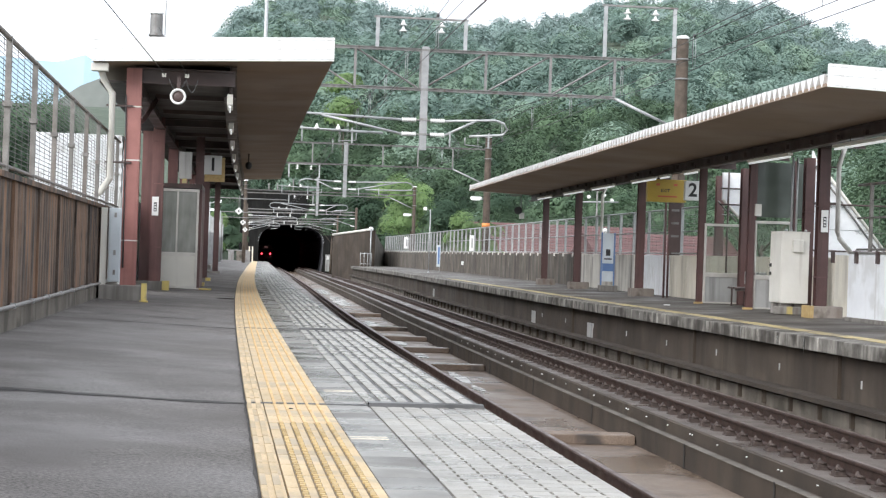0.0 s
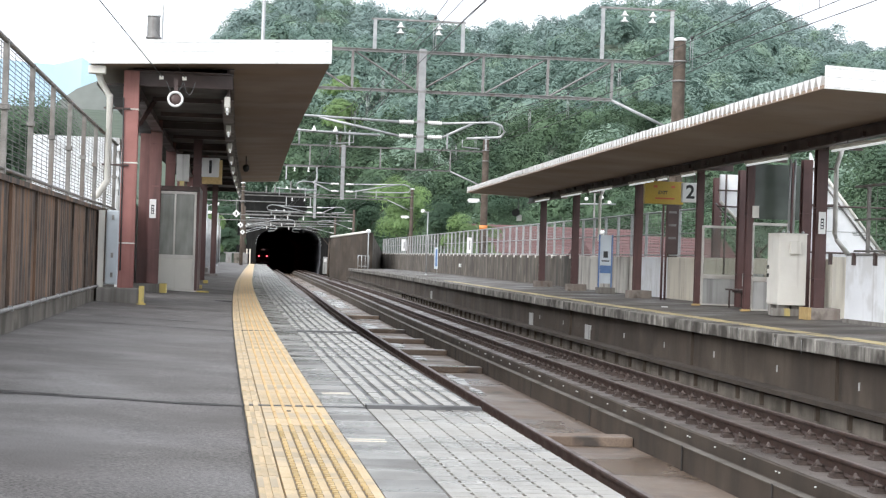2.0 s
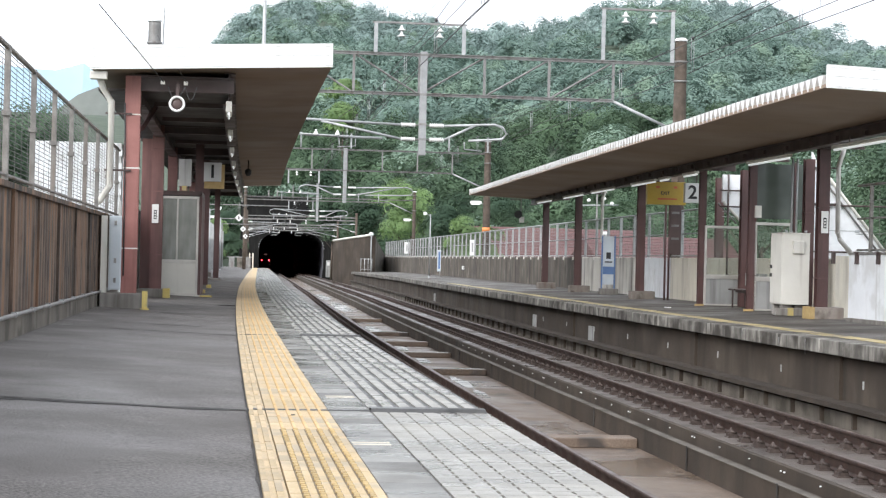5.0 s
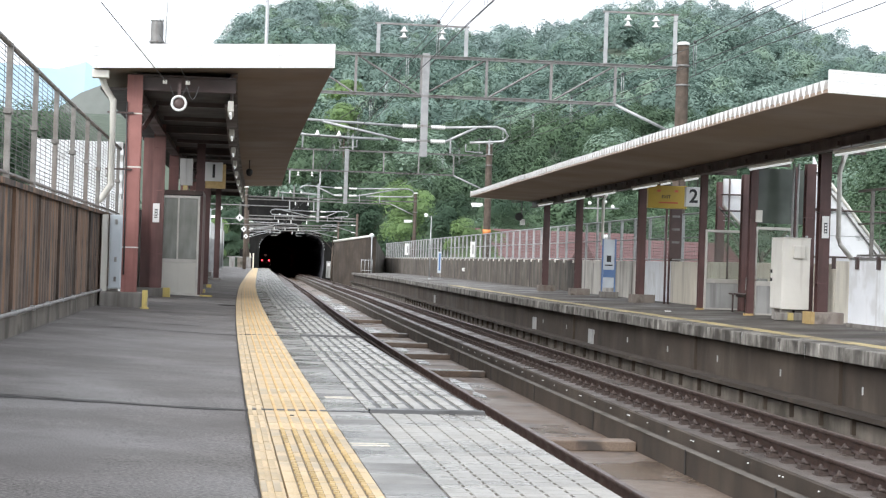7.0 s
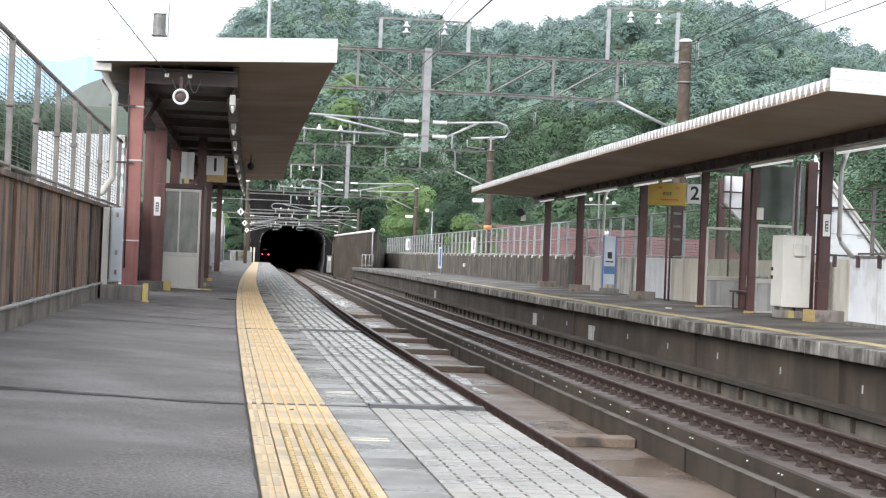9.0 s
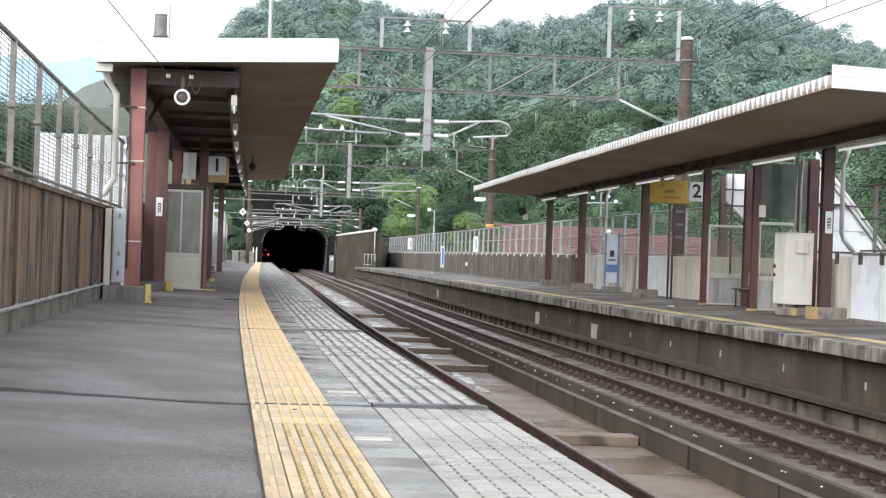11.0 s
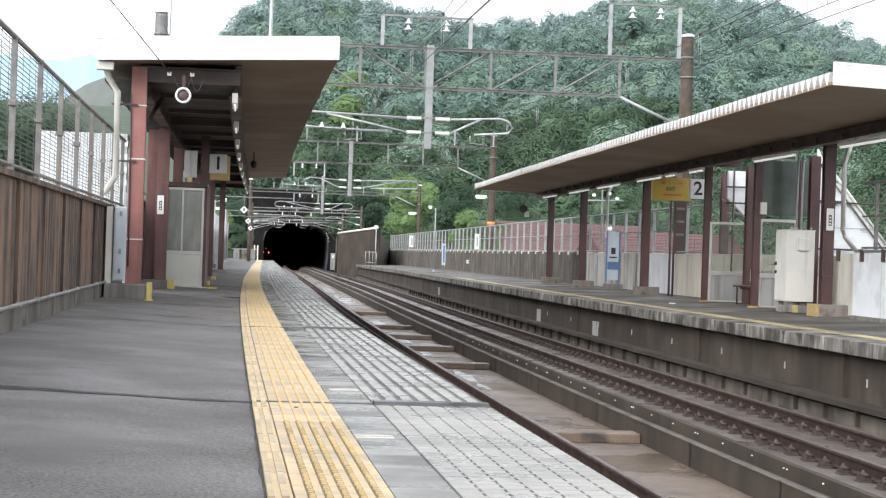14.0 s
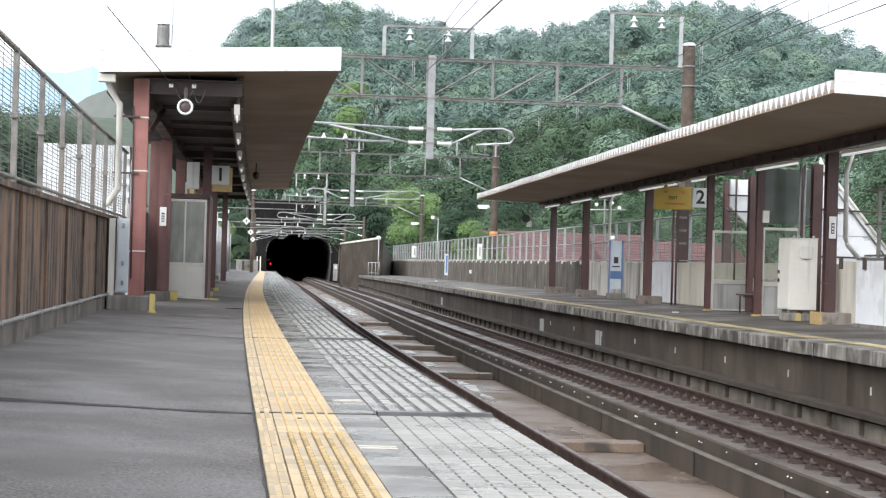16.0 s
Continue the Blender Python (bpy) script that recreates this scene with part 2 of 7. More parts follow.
PANEL_CREAM = surface("cream_wall_panel", (0.7, 0.65, 0.54), (0.78, 0.73, 0.62), 1.5, 0.6, bump=0.1, streak=(0.46, 0.41, 0.34), streak_amount=0.35, spread=0.08)
GREY_PANEL = surface("grey_panel", (0.34, 0.34, 0.33), (0.42, 0.42, 0.41), 2, 0.6, bump=0.1, spread=0.1, streak=(0.2, 0.2, 0.19), streak_amount=0.4)
ALU = surface("aluminium_frame", (0.55, 0.53, 0.49), (0.66, 0.64, 0.6), 5, 0.4, metal=0.4, bump=0.05, spread=0.06)
BLUE_BOX = surface("pale_blue_paint", (0.5, 0.55, 0.58), (0.6, 0.65, 0.68), 3, 0.5, bump=0.06, spread=0.05)
YEL_PAINT = surface("yellow_paint", (0.55, 0.42, 0.11), (0.66, 0.53, 0.18), 5, 0.6, bump=0.15, streak=(0.4, 0.32, 0.15), streak_amount=0.5, patch=(0.42, 0.36, 0.22), patch_scale=6.0, patch_low=0.55)
SIGN_Y = surface("yellow_sign", (0.42, 0.285, 0.035), (0.48, 0.33, 0.05), 2, 0.4, bump=0)
SIGN_W = surface("white_sign", (0.74, 0.74, 0.72), (0.8, 0.8, 0.78), 2, 0.4, bump=0, spread=0.03)
BLACK = surface("black_paint", (0.02, 0.02, 0.02), (0.03, 0.03, 0.03), 5, 0.5, bump=0)
BLUE = surface("blue_paint", (0.1, 0.18, 0.36), (0.13, 0.22, 0.42), 5, 0.5, bump=0)
RED = surface("red_print", (0.5, 0.1, 0.05), (0.58, 0.14, 0.06), 5, 0.5, bump=0)
ORANGE = surface("orange_band", (0.6, 0.2, 0.05), (0.7, 0.27, 0.08), 5, 0.5, bump=0)
TUBE = glow("lit_tube_cover", (0.9, 0.92, 0.9), 0.35)
LAMP = glow("lamp_glass", (0.95, 0.95, 0.92), 0.6)
PANE = glass("dusty_pane", (0.88, 0.9, 0.88), 0.12)
PANE_GREEN = glass("dark_green_pane", (0.2, 0.24, 0.2), 0.7, (0.11, 0.13, 0.11))
PANE_DARK = glass("frosted_pane", (0.35, 0.37, 0.34), 0.75)
ROOF_RED = surface("red_roof", (0.115, 0.06, 0.057), (0.155, 0.08, 0.076), 3, 0.7, bump=0.3, spread=0.12)
ROOF_GREY = surface("grey_roof", (0.2, 0.2, 0.2), (0.3, 0.3, 0.29), 3, 0.7, bump=0.3)
# Near-black colour stands for the shade on the slope round the mouth.
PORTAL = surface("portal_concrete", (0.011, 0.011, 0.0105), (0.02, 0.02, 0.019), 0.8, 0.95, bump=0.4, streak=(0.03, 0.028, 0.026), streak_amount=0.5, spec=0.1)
SOOT = surface("sooty_lining", (0.13, 0.13, 0.15), (0.19, 0.19, 0.215), 0.6, 0.9, bump=0.2)
EARTH = surface("forest_floor", (0.05, 0.07, 0.048), (0.085, 0.11, 0.075), 0.2, 0.95, bump=0.3, fine=3)
BARK = surface("bark", (0.07, 0.055, 0.042), (0.13, 0.1, 0.078), 6, 0.9, bump=0.5)
# Distance haze is mixed into the hill, pale and ridge leaf colours.
LEAF_HILL = leaves("hazed_hill_foliage", (0.125, 0.192, 0.168), (0.275, 0.38, 0.315), big=0.11)
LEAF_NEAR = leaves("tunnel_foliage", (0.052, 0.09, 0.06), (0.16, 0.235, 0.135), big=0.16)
LEAF_PALE = leaves("hazed_pale_foliage", (0.175, 0.255, 0.2), (0.32, 0.43, 0.32), big=0.14)
LEAF_FAR = leaves("hazed_ridge_foliage", (0.2, 0.275, 0.258), (0.35, 0.45, 0.415), big=0.1)
LEAF_LIGHT = leaves("fresh_foliage", (0.135, 0.22, 0.095), (0.28, 0.395, 0.16), big=0.3)
# Blue and grey of the air are painted into these two far slopes.
MOUNT = surface("haze_blue_mountain", (0.36, 0.5, 0.6), (0.42, 0.56, 0.66), 0.01, 1.0, bump=0, fine=0.05, spread=0.03)
MOUNT_NEAR = surface("haze_grey_hillside", (0.145, 0.165, 0.155), (0.2, 0.212, 0.195), 0.02, 1.0, bump=0, fine=0.2, spread=0.1)
TRAIN_BODY = surface("train_steel", (0.2, 0.2, 0.21), (0.28, 0.28, 0.29), 2, 0.35, metal=0.5, bump=0.03)
TAIL = glow("tail_light", (1.0, 0.04, 0.06), 9.0)
TAIL_RIM = glow("tail_light_rim", (1.0, 0.02, 0.03), 0.5)
DEST = glow("destination_panel", (0.9, 0.5, 0.45), 0.08)
EMBER = glow("red_lens", (1.0, 0.05, 0.05), 3.0)


# ---------------------------------------------------------------- building helpers
def bx(bm, x0, x1, y0, y1, z0, z1, m=None, bevel=0.0):
    """A box between two corners, its edges rounded by bevel."""
    c = [bm.verts.new((x, y, z)) for x in (x0, x1) for y in (y0, y1) for z in (z0, z1)]
    f = [bm.faces.new([c[i] for i in q]) for q in ((0, 1, 3, 2), (4, 6, 7, 5), (0, 4, 5, 1), (2, 3, 7, 6), (0, 2, 6, 4), (1, 5, 7, 3))]
    if bevel:
        e = list({e for q in f for e in q.edges})
        r = bmesh.ops.bevel(bm, geom=e, offset=bevel, segments=2, affect="EDGES", profile=0.5)
        c = list({v for q in r["faces"] for v in q.verts} | {v for v in c if v.is_valid})
    if m is not None:
        for v in c:
            v.co = m @ v.co
    return c


def rod(bm, p, q, r, r2=None, n=8, caps=True):
    """A round bar from p to q."""
    p, q = Vector(p), Vector(q)
    r2 = r if r2 is None else r2
    t = (q - p).to_track_quat("Z", "Y").to_matrix()
    rings = []
    for o, rad in ((p, r), (q, r2)):
        rings.append([bm.verts.new(o + t @ Vector((rad * math.cos(k * math.tau / n), rad * math.sin(k * math.tau / n), 0))) for k in range(n)])
    for k in range(n):
        bm.faces.new((rings[0][k], rings[0][(k + 1) % n], rings[1][(k + 1) % n], rings[1][k])).smooth = n > 4
    if caps:
        bm.faces.new(rings[0][::-1])
        bm.faces.new(rings[1])


def pipe(bm, pts, r, n=8):
    """One continuous tube through the points."""
    pts = [Vector(p) for p in pts]
    rings = []
    for i, p in enumerate(pts):
        d = (pts[min(i + 1, len(pts) - 1)] - p).normalized() + (p - pts[max(i - 1, 0)]).normalized()
        side = d.cross(Vector((0, 0, 1)) if abs(d.normalized().z) < 0.95 else Vector((0, 1, 0))).normalized()
        up = side.cross(d).normalized()
        if rings and side.dot(last) < 0:
            side, up = -side, -up
        last = side
        rings.append([bm.verts.new(p + side * (r * math.cos(k * math.tau / n)) + up * (r * math.sin(k * math.tau / n))) for k in range(n)])
    for a, b in zip(rings, rings[1:]):
        for k in range(n):
            bm.faces.new((a[k], a[(k + 1) % n], b[(k + 1) % n], b[k])).smooth = True
    bm.faces.new(rings[0][::-1])
    bm.faces.new(rings[-1])


def lathe(bm, prof, m=None, n=16):
    """Profile of (radius, height) turned about z."""
    rings = [[bm.verts.new((r * math.cos(k * math.tau / n), r * math.sin(k * math.tau / n), z)) for k in range(n)] for r, z in prof]
    for a, b in zip(rings, rings[1:]):
        for k in range(n):
            bm.faces.new((a[k], a[(k + 1) % n], b[(k + 1) % n], b[k])).smooth = True
    bm.faces.new(rings[0][::-1])
    bm.faces.new(rings[-1])
    if m is not None:
        for ring in rings:
            for v in ring:
                v.co = m @ v.co


def sweep(bm, prof, ss, closed=True, drop=None):
    """A profile of (a, z) drawn along the bending line through the stations ss."""
    rows = [[bm.verts.new((a + bend(s), s, z + (drop(s) if drop else 0))) for a, z in prof] for s in ss]
    n = len(prof)
    for p, q in zip(rows, rows[1:]):
        for k in range(n if closed else n - 1):
            j = (k + 1) % n
            bm.faces.new((p[k], p[j], q[j], q[k]))
    if closed and n > 2:
        bm.faces.new(rows[0][::-1])
        bm.faces.new(rows[-1])


def mesh_of(name, bm, material):
    bmesh.ops.recalc_face_normals(bm, faces=bm.faces[:])
    me = bpy.data.meshes.new(name)
    bm.to_mesh(me)
    bm.free()
    me.materials.append(material)
    return me


def part(name, bm, material, parent, label="", m=None):
    """One mesh object under a thing or a part; bm may be a bmesh or a mesh to share."""
    me = bm if isinstance(bm, bpy.types.Mesh) else mesh_of(name, bm, material)
    ob = new(name, me)
    ob.parent = parent
    if m is not None:
        ob.matrix_basis = m
    return tagged(ob, label)


def thing(name, m, label, category, group="", kind=""):
    ob = new(name)
    ob.empty_display_size = 0.2
    ob.matrix_basis = m
    return tagged(ob, label, category, group, kind)


def solo(name, bm, material, label, category, group="", kind="", m=None):
    ob = new(name, mesh_of(name, bm, material))
    if m is not None:
        ob.matrix_basis = m
    return tagged(ob, label, category, group, kind)


def lettering(name, text, size, material, parent, m, label=""):
    cu = bpy.data.curves.new(name, "FONT")
    cu.body, cu.size, cu.align_x, cu.align_y, cu.extrude = text, size, "CENTER", "CENTER", 0.003
    cu.offset = size * 0.022
    tmp = new(name, cu)
    me = bpy.data.meshes.new_from_object(tmp.evaluated_get(bpy.context.evaluated_depsgraph_get()))
    bpy.data.objects.remove(tmp)
    me.materials.clear()
    me.materials.append(material)
    ob = new(name, me)
    ob.parent, ob.matrix_basis = parent, m
    return tagged(ob, label)


B = bmesh.new
ident = Matrix.Identity(4)
rnd = random.Random(4)
FACING = pose(0, 0, 0, 90, 0, 0)  # a sheet that faces back along the line


# ---------------------------------------------------------------- ground, hills
SKYLINE = ((-0.1294, 72.8), (-0.126, 77.4), (-0.1221, 80.9), (-0.1161, 84.5), (-0.1069, 87.9), (-0.0869, 91.3), (-0.0651, 91.1), (-0.0494, 90.0), (-0.0306, 87.7), (-0.0212, 86.3), (-0.0087, 85.4), (0.0101, 82.6), (0.0193, 84.0), (0.0318, 84.3), (0.0458, 83.5), (0.0519, 85.8), (0.0627, 88.0), (0.078, 91.6), (0.0935, 93.2), (0.1245, 94.8), (0.165, 93.5), (0.1823, 90.7), (0.1887, 87.0), (0.1996, 85.5), (0.2185, 82.1), (0.2398, 78.7), (0.2811, 72.6))


def skyline(u):
    for (u0, h0), (u1, h1) in zip(SKYLINE, SKYLINE[1:]):
        if u0 <= u <= u1:
            return h0 + (h1 - h0) * (u - u0) / (u1 - u0)
    return SKYLINE[0][1] if u < SKYLINE[0][0] else SKYLINE[-1][1]


AXIS = 0.1229


def terrain(x, y):
    """Height of the land: flat by the line, a wooded hill over the tunnel and to the east."""
    u = math.tan(math.atan2(x, max(y, 1.0)) - AXIS)
    d = math.hypot(x, y)
    top = skyline(u) - 6.5
    low = noise.noise((x * 0.012, y * 0.012, 0.3)) * 14 + noise.noise((x * 0.03, y * 0.03, 5.3)) * 5
    front = 268
    k = min(1.0, max(0.0, (d - front) / (640 - front)))
    rise = k ** 0.8 * (1 - max(0.0, d - 640) / 900)
    z = -2.3 + max(rise, 0) * (top + 2.3 + low * (1 - abs(2 * k - 1)) * 1.2)
    if x < -6 and y > 60:
        z = min(z, -2.3 + max(0.0, (d - 250) * 0.12)) if u < -0.13 else z
    return z + (fall(y) if 8 < x < 14 and y < 262 else 0)


def make_ground():
    bm = B()
    xs = [-3000, -1500, -700, -300, -150, -80] + [-60 + 6 * i for i in range(62)] + [330, 380, 450, 600, 1000, 1800, 3000]
    ys = [-3000, -800, -200, -40, 0, 60, 120, 160, 200, 240, 262] + [268 + 7 * i for i in range(62)] + [720, 780, 860, 1000, 1300, 1800, 3500]
    grid = [[bm.verts.new((x, y, terrain(x, y) if 100 < y < 1300 else -2.3)) for x in xs] for y in ys]
    for r0, r1 in zip(grid, grid[1:]):
        for k in range(len(xs) - 1):
            bm.faces.new((r0[k], r0[k + 1], r1[k + 1], r1[k]))
    for f in bm.faces:
        f.smooth = True
    # the bore of the tunnel goes through the land
    dead = [f for f in bm.faces if 255 < f.calc_center_median().y < 308 and abs(f.calc_center_median().x - 10.3) < 7]
    bmesh.ops.delete(bm, geom=dead, context="FACES")
    solo("ground", bm, EARTH, "dark leaf-covered forest floor and hillside", "ground", kind="structure")


make_ground()


def leaf_cloud(name, crowns, material, label, category, per=110, size=0.8, kind="stuff", group="", seed=1, parent=None, lobes=7):
    """Crowns (x, y, z, radius, height): domes of rounded leaf clusters, each a shell of small leaf clumps, with gaps between."""
    g = np.random.default_rng(seed)
    cs = np.array(crowns, float)
    n = len(cs)
    lob = g.normal(size=(n, lobes, 3))
    lob /= np.linalg.norm(lob, axis=2, keepdims=True)
    lob[:, :, 2] = np.abs(lob[:, :, 2]) * 1.05 - 0.3
    lob *= g.uniform(0.5, 0.8, (n, lobes, 1))
    lob[:, 0] = (0, 0, 0.45)
    wide = g.uniform(0.34, 0.54, (n, lobes))
    which = g.integers(0, lobes, (n, per))
    d = g.normal(size=(n, per, 3))
    d /= np.linalg.norm(d, axis=2, keepdims=True)
    d[:, :, 2] = np.where(d[:, :, 2] < -0.35, -d[:, :, 2], d[:, :, 2])
    hub = np.take_along_axis(lob, which[:, :, None].repeat(3, 2), 1)
    c = hub + d * np.take_along_axis(wide, which, 1)[:, :, None] * g.uniform(0.82, 1.08, (n, per, 1))
    scale = np.stack([cs[:, 3], cs[:, 3], cs[:, 4]], 1)[:, None, :]
    centre = cs[:, None, :3] + c * scale
    nor = d * 0.8 + hub * 0.9 + g.normal(size=d.shape) * 0.1 + np.array((0, 0, 0.25))
    nor /= np.linalg.norm(nor, axis=2, keepdims=True)
    t = np.cross(nor, g.normal(size=nor.shape))
    t /= np.linalg.norm(t, axis=2, keepdims=True)
    b = np.cross(nor, t)
    sz = (size * g.uniform(0.5, 1.3, (n, per, 1))) * np.sqrt(cs[:, 3] / cs[:, 3].mean())[:, None, None]
    k = [centre + (t * u + b * v) * sz * 0.5 for u, v in ((-1, -0.6), (1, -0.35), (-0.15, 1))]
    co = np.stack(k, 2).reshape(-1, 3)
    nq = n * per
    idx = np.arange(nq * 3, dtype=np.int32)
    starts = np.arange(0, nq * 3, 3, dtype=np.int32)
    me = bpy.data.meshes.new(name)
    me.vertices.add(len(co))
    me.vertices.foreach_set("co", co.astype(np.float32).ravel())
    me.loops.add(len(idx))
    me.loops.foreach_set("vertex_index", idx)
    me.polygons.add(len(starts))
    me.polygons.foreach_set("loop_start", starts)
    me.update(calc_edges=True)
    me.materials.append(material)
    ob = new(name, me)
    if parent:
        ob.parent = parent
        return ob
    return tagged(ob, label, category, group, kind)


def woods():
    near, far, pale, close = [], [], [], []
    for i in range(2700):
        y = 275 + 400 * rnd.random() ** 0.85
        u = rnd.uniform(-0.124, 0.27)
        x = y * math.tan(AXIS + math.atan(u))
        d = math.hypot(x, y)
        z = terrain(x, y)
        if abs(x - 10) < 9 and y < 285:
            continue
        r = 2.4 + 3.6 * rnd.random() ** 1.6
        h = r * rnd.uniform(0.9, 1.35)
        row = (x, y, z + h * 0.35 + rnd.uniform(-1.5, 1.8), r, h)
        # leaf colour goes by distance: the ridge gets the most haze
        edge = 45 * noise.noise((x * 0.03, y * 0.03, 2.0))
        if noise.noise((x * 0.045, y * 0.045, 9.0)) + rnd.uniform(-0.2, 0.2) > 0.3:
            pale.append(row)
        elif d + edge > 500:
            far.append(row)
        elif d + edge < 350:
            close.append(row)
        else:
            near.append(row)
    leaf_cloud("far_woods", far, LEAF_FAR, "green broadleaf wood along the hill ridge, haze in its leaf colour", "woods", 620, 0.6, seed=2)
    leaf_cloud("hill_woods", near, LEAF_HILL, "dense green broadleaf wood on the hillside, some haze in its leaf colour", "woods", 760, 0.53, seed=3)
    leaf_cloud("pale_woods", pale, LEAF_PALE, "fresh light green trees among the hillside wood, some haze in their colour", "woods", 760, 0.53, seed=5)
    side = []
    for i in range(420):
        y = rnd.uniform(50, 275)
        x = bend(y) + rnd.uniform(24, 62)
        r = rnd.uniform(2.0, 3.6)
        side.append((x, y, terrain(x, y) + r * 0.5 + rnd.uniform(0, 0.09) * max(0, x - 22 - bend(y)) * 3, r, r))
    for i in range(170):
        y = rnd.uniform(266, 350)
        x = y * math.tan(AXIS + rnd.uniform(-0.12, 0.2))
        if abs(x - 10) < 9 and y < 285:
            continue
        r = rnd.uniform(2.4, 4.2)
        close.append((x, y, terrain(x, y) + r * 0.5 + rnd.uniform(0, 2.5), r, r * 1.2))
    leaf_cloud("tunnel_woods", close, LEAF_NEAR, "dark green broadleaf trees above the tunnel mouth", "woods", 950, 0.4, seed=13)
    brow = []
    for i in range(130):
        y = rnd.uniform(254, 284)
        x = rnd.uniform(-6, 27)
        if abs(x - 10) < 7 and y < 262:
            continue
        r = rnd.uniform(1.8, 3.4)
        low = 8.6 if abs(x - 9.9) < 7.2 else -1.0
        brow.append((x, y, max(low, terrain(x, y)) + r * 0.3 + rnd.uniform(0, 3.5) + (y - 254) * 0.12, r, r * 1.1))
    leaf_cloud("portal_shrubs", brow, LEAF_NEAR, "dark green shrubs and trees round the tunnel portal", "woods", 1000, 0.33, seed=17)
    leaf_cloud("trackside_thicket", side, LEAF_NEAR, "dark green thicket behind the platform fence", "woods", 700, 0.24, seed=6)
    left = []
    for i in range(200):
        y = rnd.uniform(46, 260) if i % 2 else rnd.uniform(46, 95)
        x = bend(y) - rnd.uniform(6.5, 16)
        r = rnd.uniform(1.4, 2.8)
        left.append((x, y, r * 0.6 - 1.0 + rnd.uniform(0, 3.2), r, r))
    leaf_cloud("embankment_thicket", left, LEAF_NEAR, "green shrubs on the bank behind the platform wall", "woods", 500, 0.25, seed=8)


woods()

BANK = [(-0.088 - rnd.random() * 0.09, rnd.uniform(52, 78), rnd.uniform(-0.2, 5.2), rnd.uniform(1.0, 1.9), rnd.uniform(0.9, 1.6)) for i in range(190)]
leaf_cloud("bank_shrubs", [(x * y, y, min(z, 4.6), r, h) for x, y, z, r, h in BANK], LEAF_NEAR, "dark green trees on the bank behind the mesh fence", "woods", 1000, 0.09, seed=11)


def tree(x, y, h, r, material, label, seed):
    z = terrain(x, y) if y > 100 else -2.3
    t = thing("tree", pose(x, y, z), label, "tree", "trees by the line")
    g = random.Random(seed)
    bm = B()
    rod(bm, (0, 0, -0.3), (0.1, 0, h * 0.55), 0.16, 0.09)
    part("trunk", bm, BARK, t)
    for k in range(5):
        bm = B()
        a = k * 1.3 + g.random()
        rod(bm, (0.05, 0, h * (0.3 + 0.05 * k)), (math.cos(a) * r * 0.7, math.sin(a) * r * 0.7, h * (0.55 + 0.06 * k)), 0.06, 0.02, 6)
        part("limb", bm, BARK, t)
    lumps = [(g.uniform(-0.5, 0.5) * r, g.uniform(-0.5, 0.5) * r, h * g.uniform(0.5, 0.95), r * g.uniform(0.5, 0.75), r * g.uniform(0.5, 0.7)) for k in range(7)]
    leaf_cloud("crown", lumps, material, "", "", 2400, 0.13 * max(1.0, y / 130), seed=seed, parent=t)


for i, (x, y, h, r, mt, lb) in enumerate((
        (20.4, 310, 19, 4.8, LEAF_LIGHT, "fresh green broadleaf tree on the slope above the tunnel"),
        (15.9, 112, 6.4, 2.1, LEAF_LIGHT, "bright yellow-green young tree behind the fence"),
        (14.5, 236, 11, 4.0, LEAF_NEAR, "dark green broadleaf tree beside the tunnel"),
        (18.0, 225, 12, 4.4, LEAF_NEAR, "dark green broadleaf tree beside the line"),
        (22.0, 210, 11, 4.2, LEAF_LIGHT, "fresh green broadleaf tree beside the line"),
        (22.5, 180, 9, 3.6, LEAF_NEAR, "dark green broadleaf tree beside the line"),
        (24.0, 150, 8.5, 3.4, LEAF_NEAR, "dark green broadleaf tree behind the fence"),
        (0.2, 222, 8, 2.8, LEAF_NEAR, "dark green tree on the bank beside the tunnel"),
        (-1.2, 190, 6, 2.2, LEAF_LIGHT, "light green tree on the bank behind the wall"),
        (28.0, 92, 8.0, 3.0, LEAF_NEAR, "dark green tree behind the platform fence"),
        (25.5, 66, 8.0, 3.0, LEAF_NEAR, "dark green tree behind the platform fence"))):
    tree(x, y, h, r, mt, lb, 20 + i)


def mountain(name, pts, y, material, label):
    """A far ridge as a solid wedge."""
    bm = B()
    n = len(pts)
    f = [bm.verts.new((x, y - 0.35 * h, -2)) for x, h in pts]
    t = [bm.verts.new((x, y, h)) for x, h in pts]
    b = [bm.verts.new((x, y + 300, -2)) for x, h in pts]
    for k in range(n - 1):
        bm.faces.new((f[k], f[k + 1], t[k + 1], t[k]))
        bm.faces.new((t[k], t[k + 1], b[k + 1], b[k]))
    solo(name, bm, material, label, "mountain", kind="structure")


mountain("backdrop_mountain", [(-1200, 120), (-700, 165), (-420, 182), (-300, 194), (-240, 200), (-205, 197), (-180, 196), (-165, 200), (-150, 205), (-120, 186), (-60, 150), (100, 100)], 2000, MOUNT, "distant mountain with blue haze in its colour")
mountain("misty_hill", [(-130, 2), (-100, 20), (-80, 46), (-70, 63), (-62, 69), (-48, 75), (-38, 78), (20, 70)], 800, MOUNT_NEAR, "hillside behind the platform with grey mist in its colour")


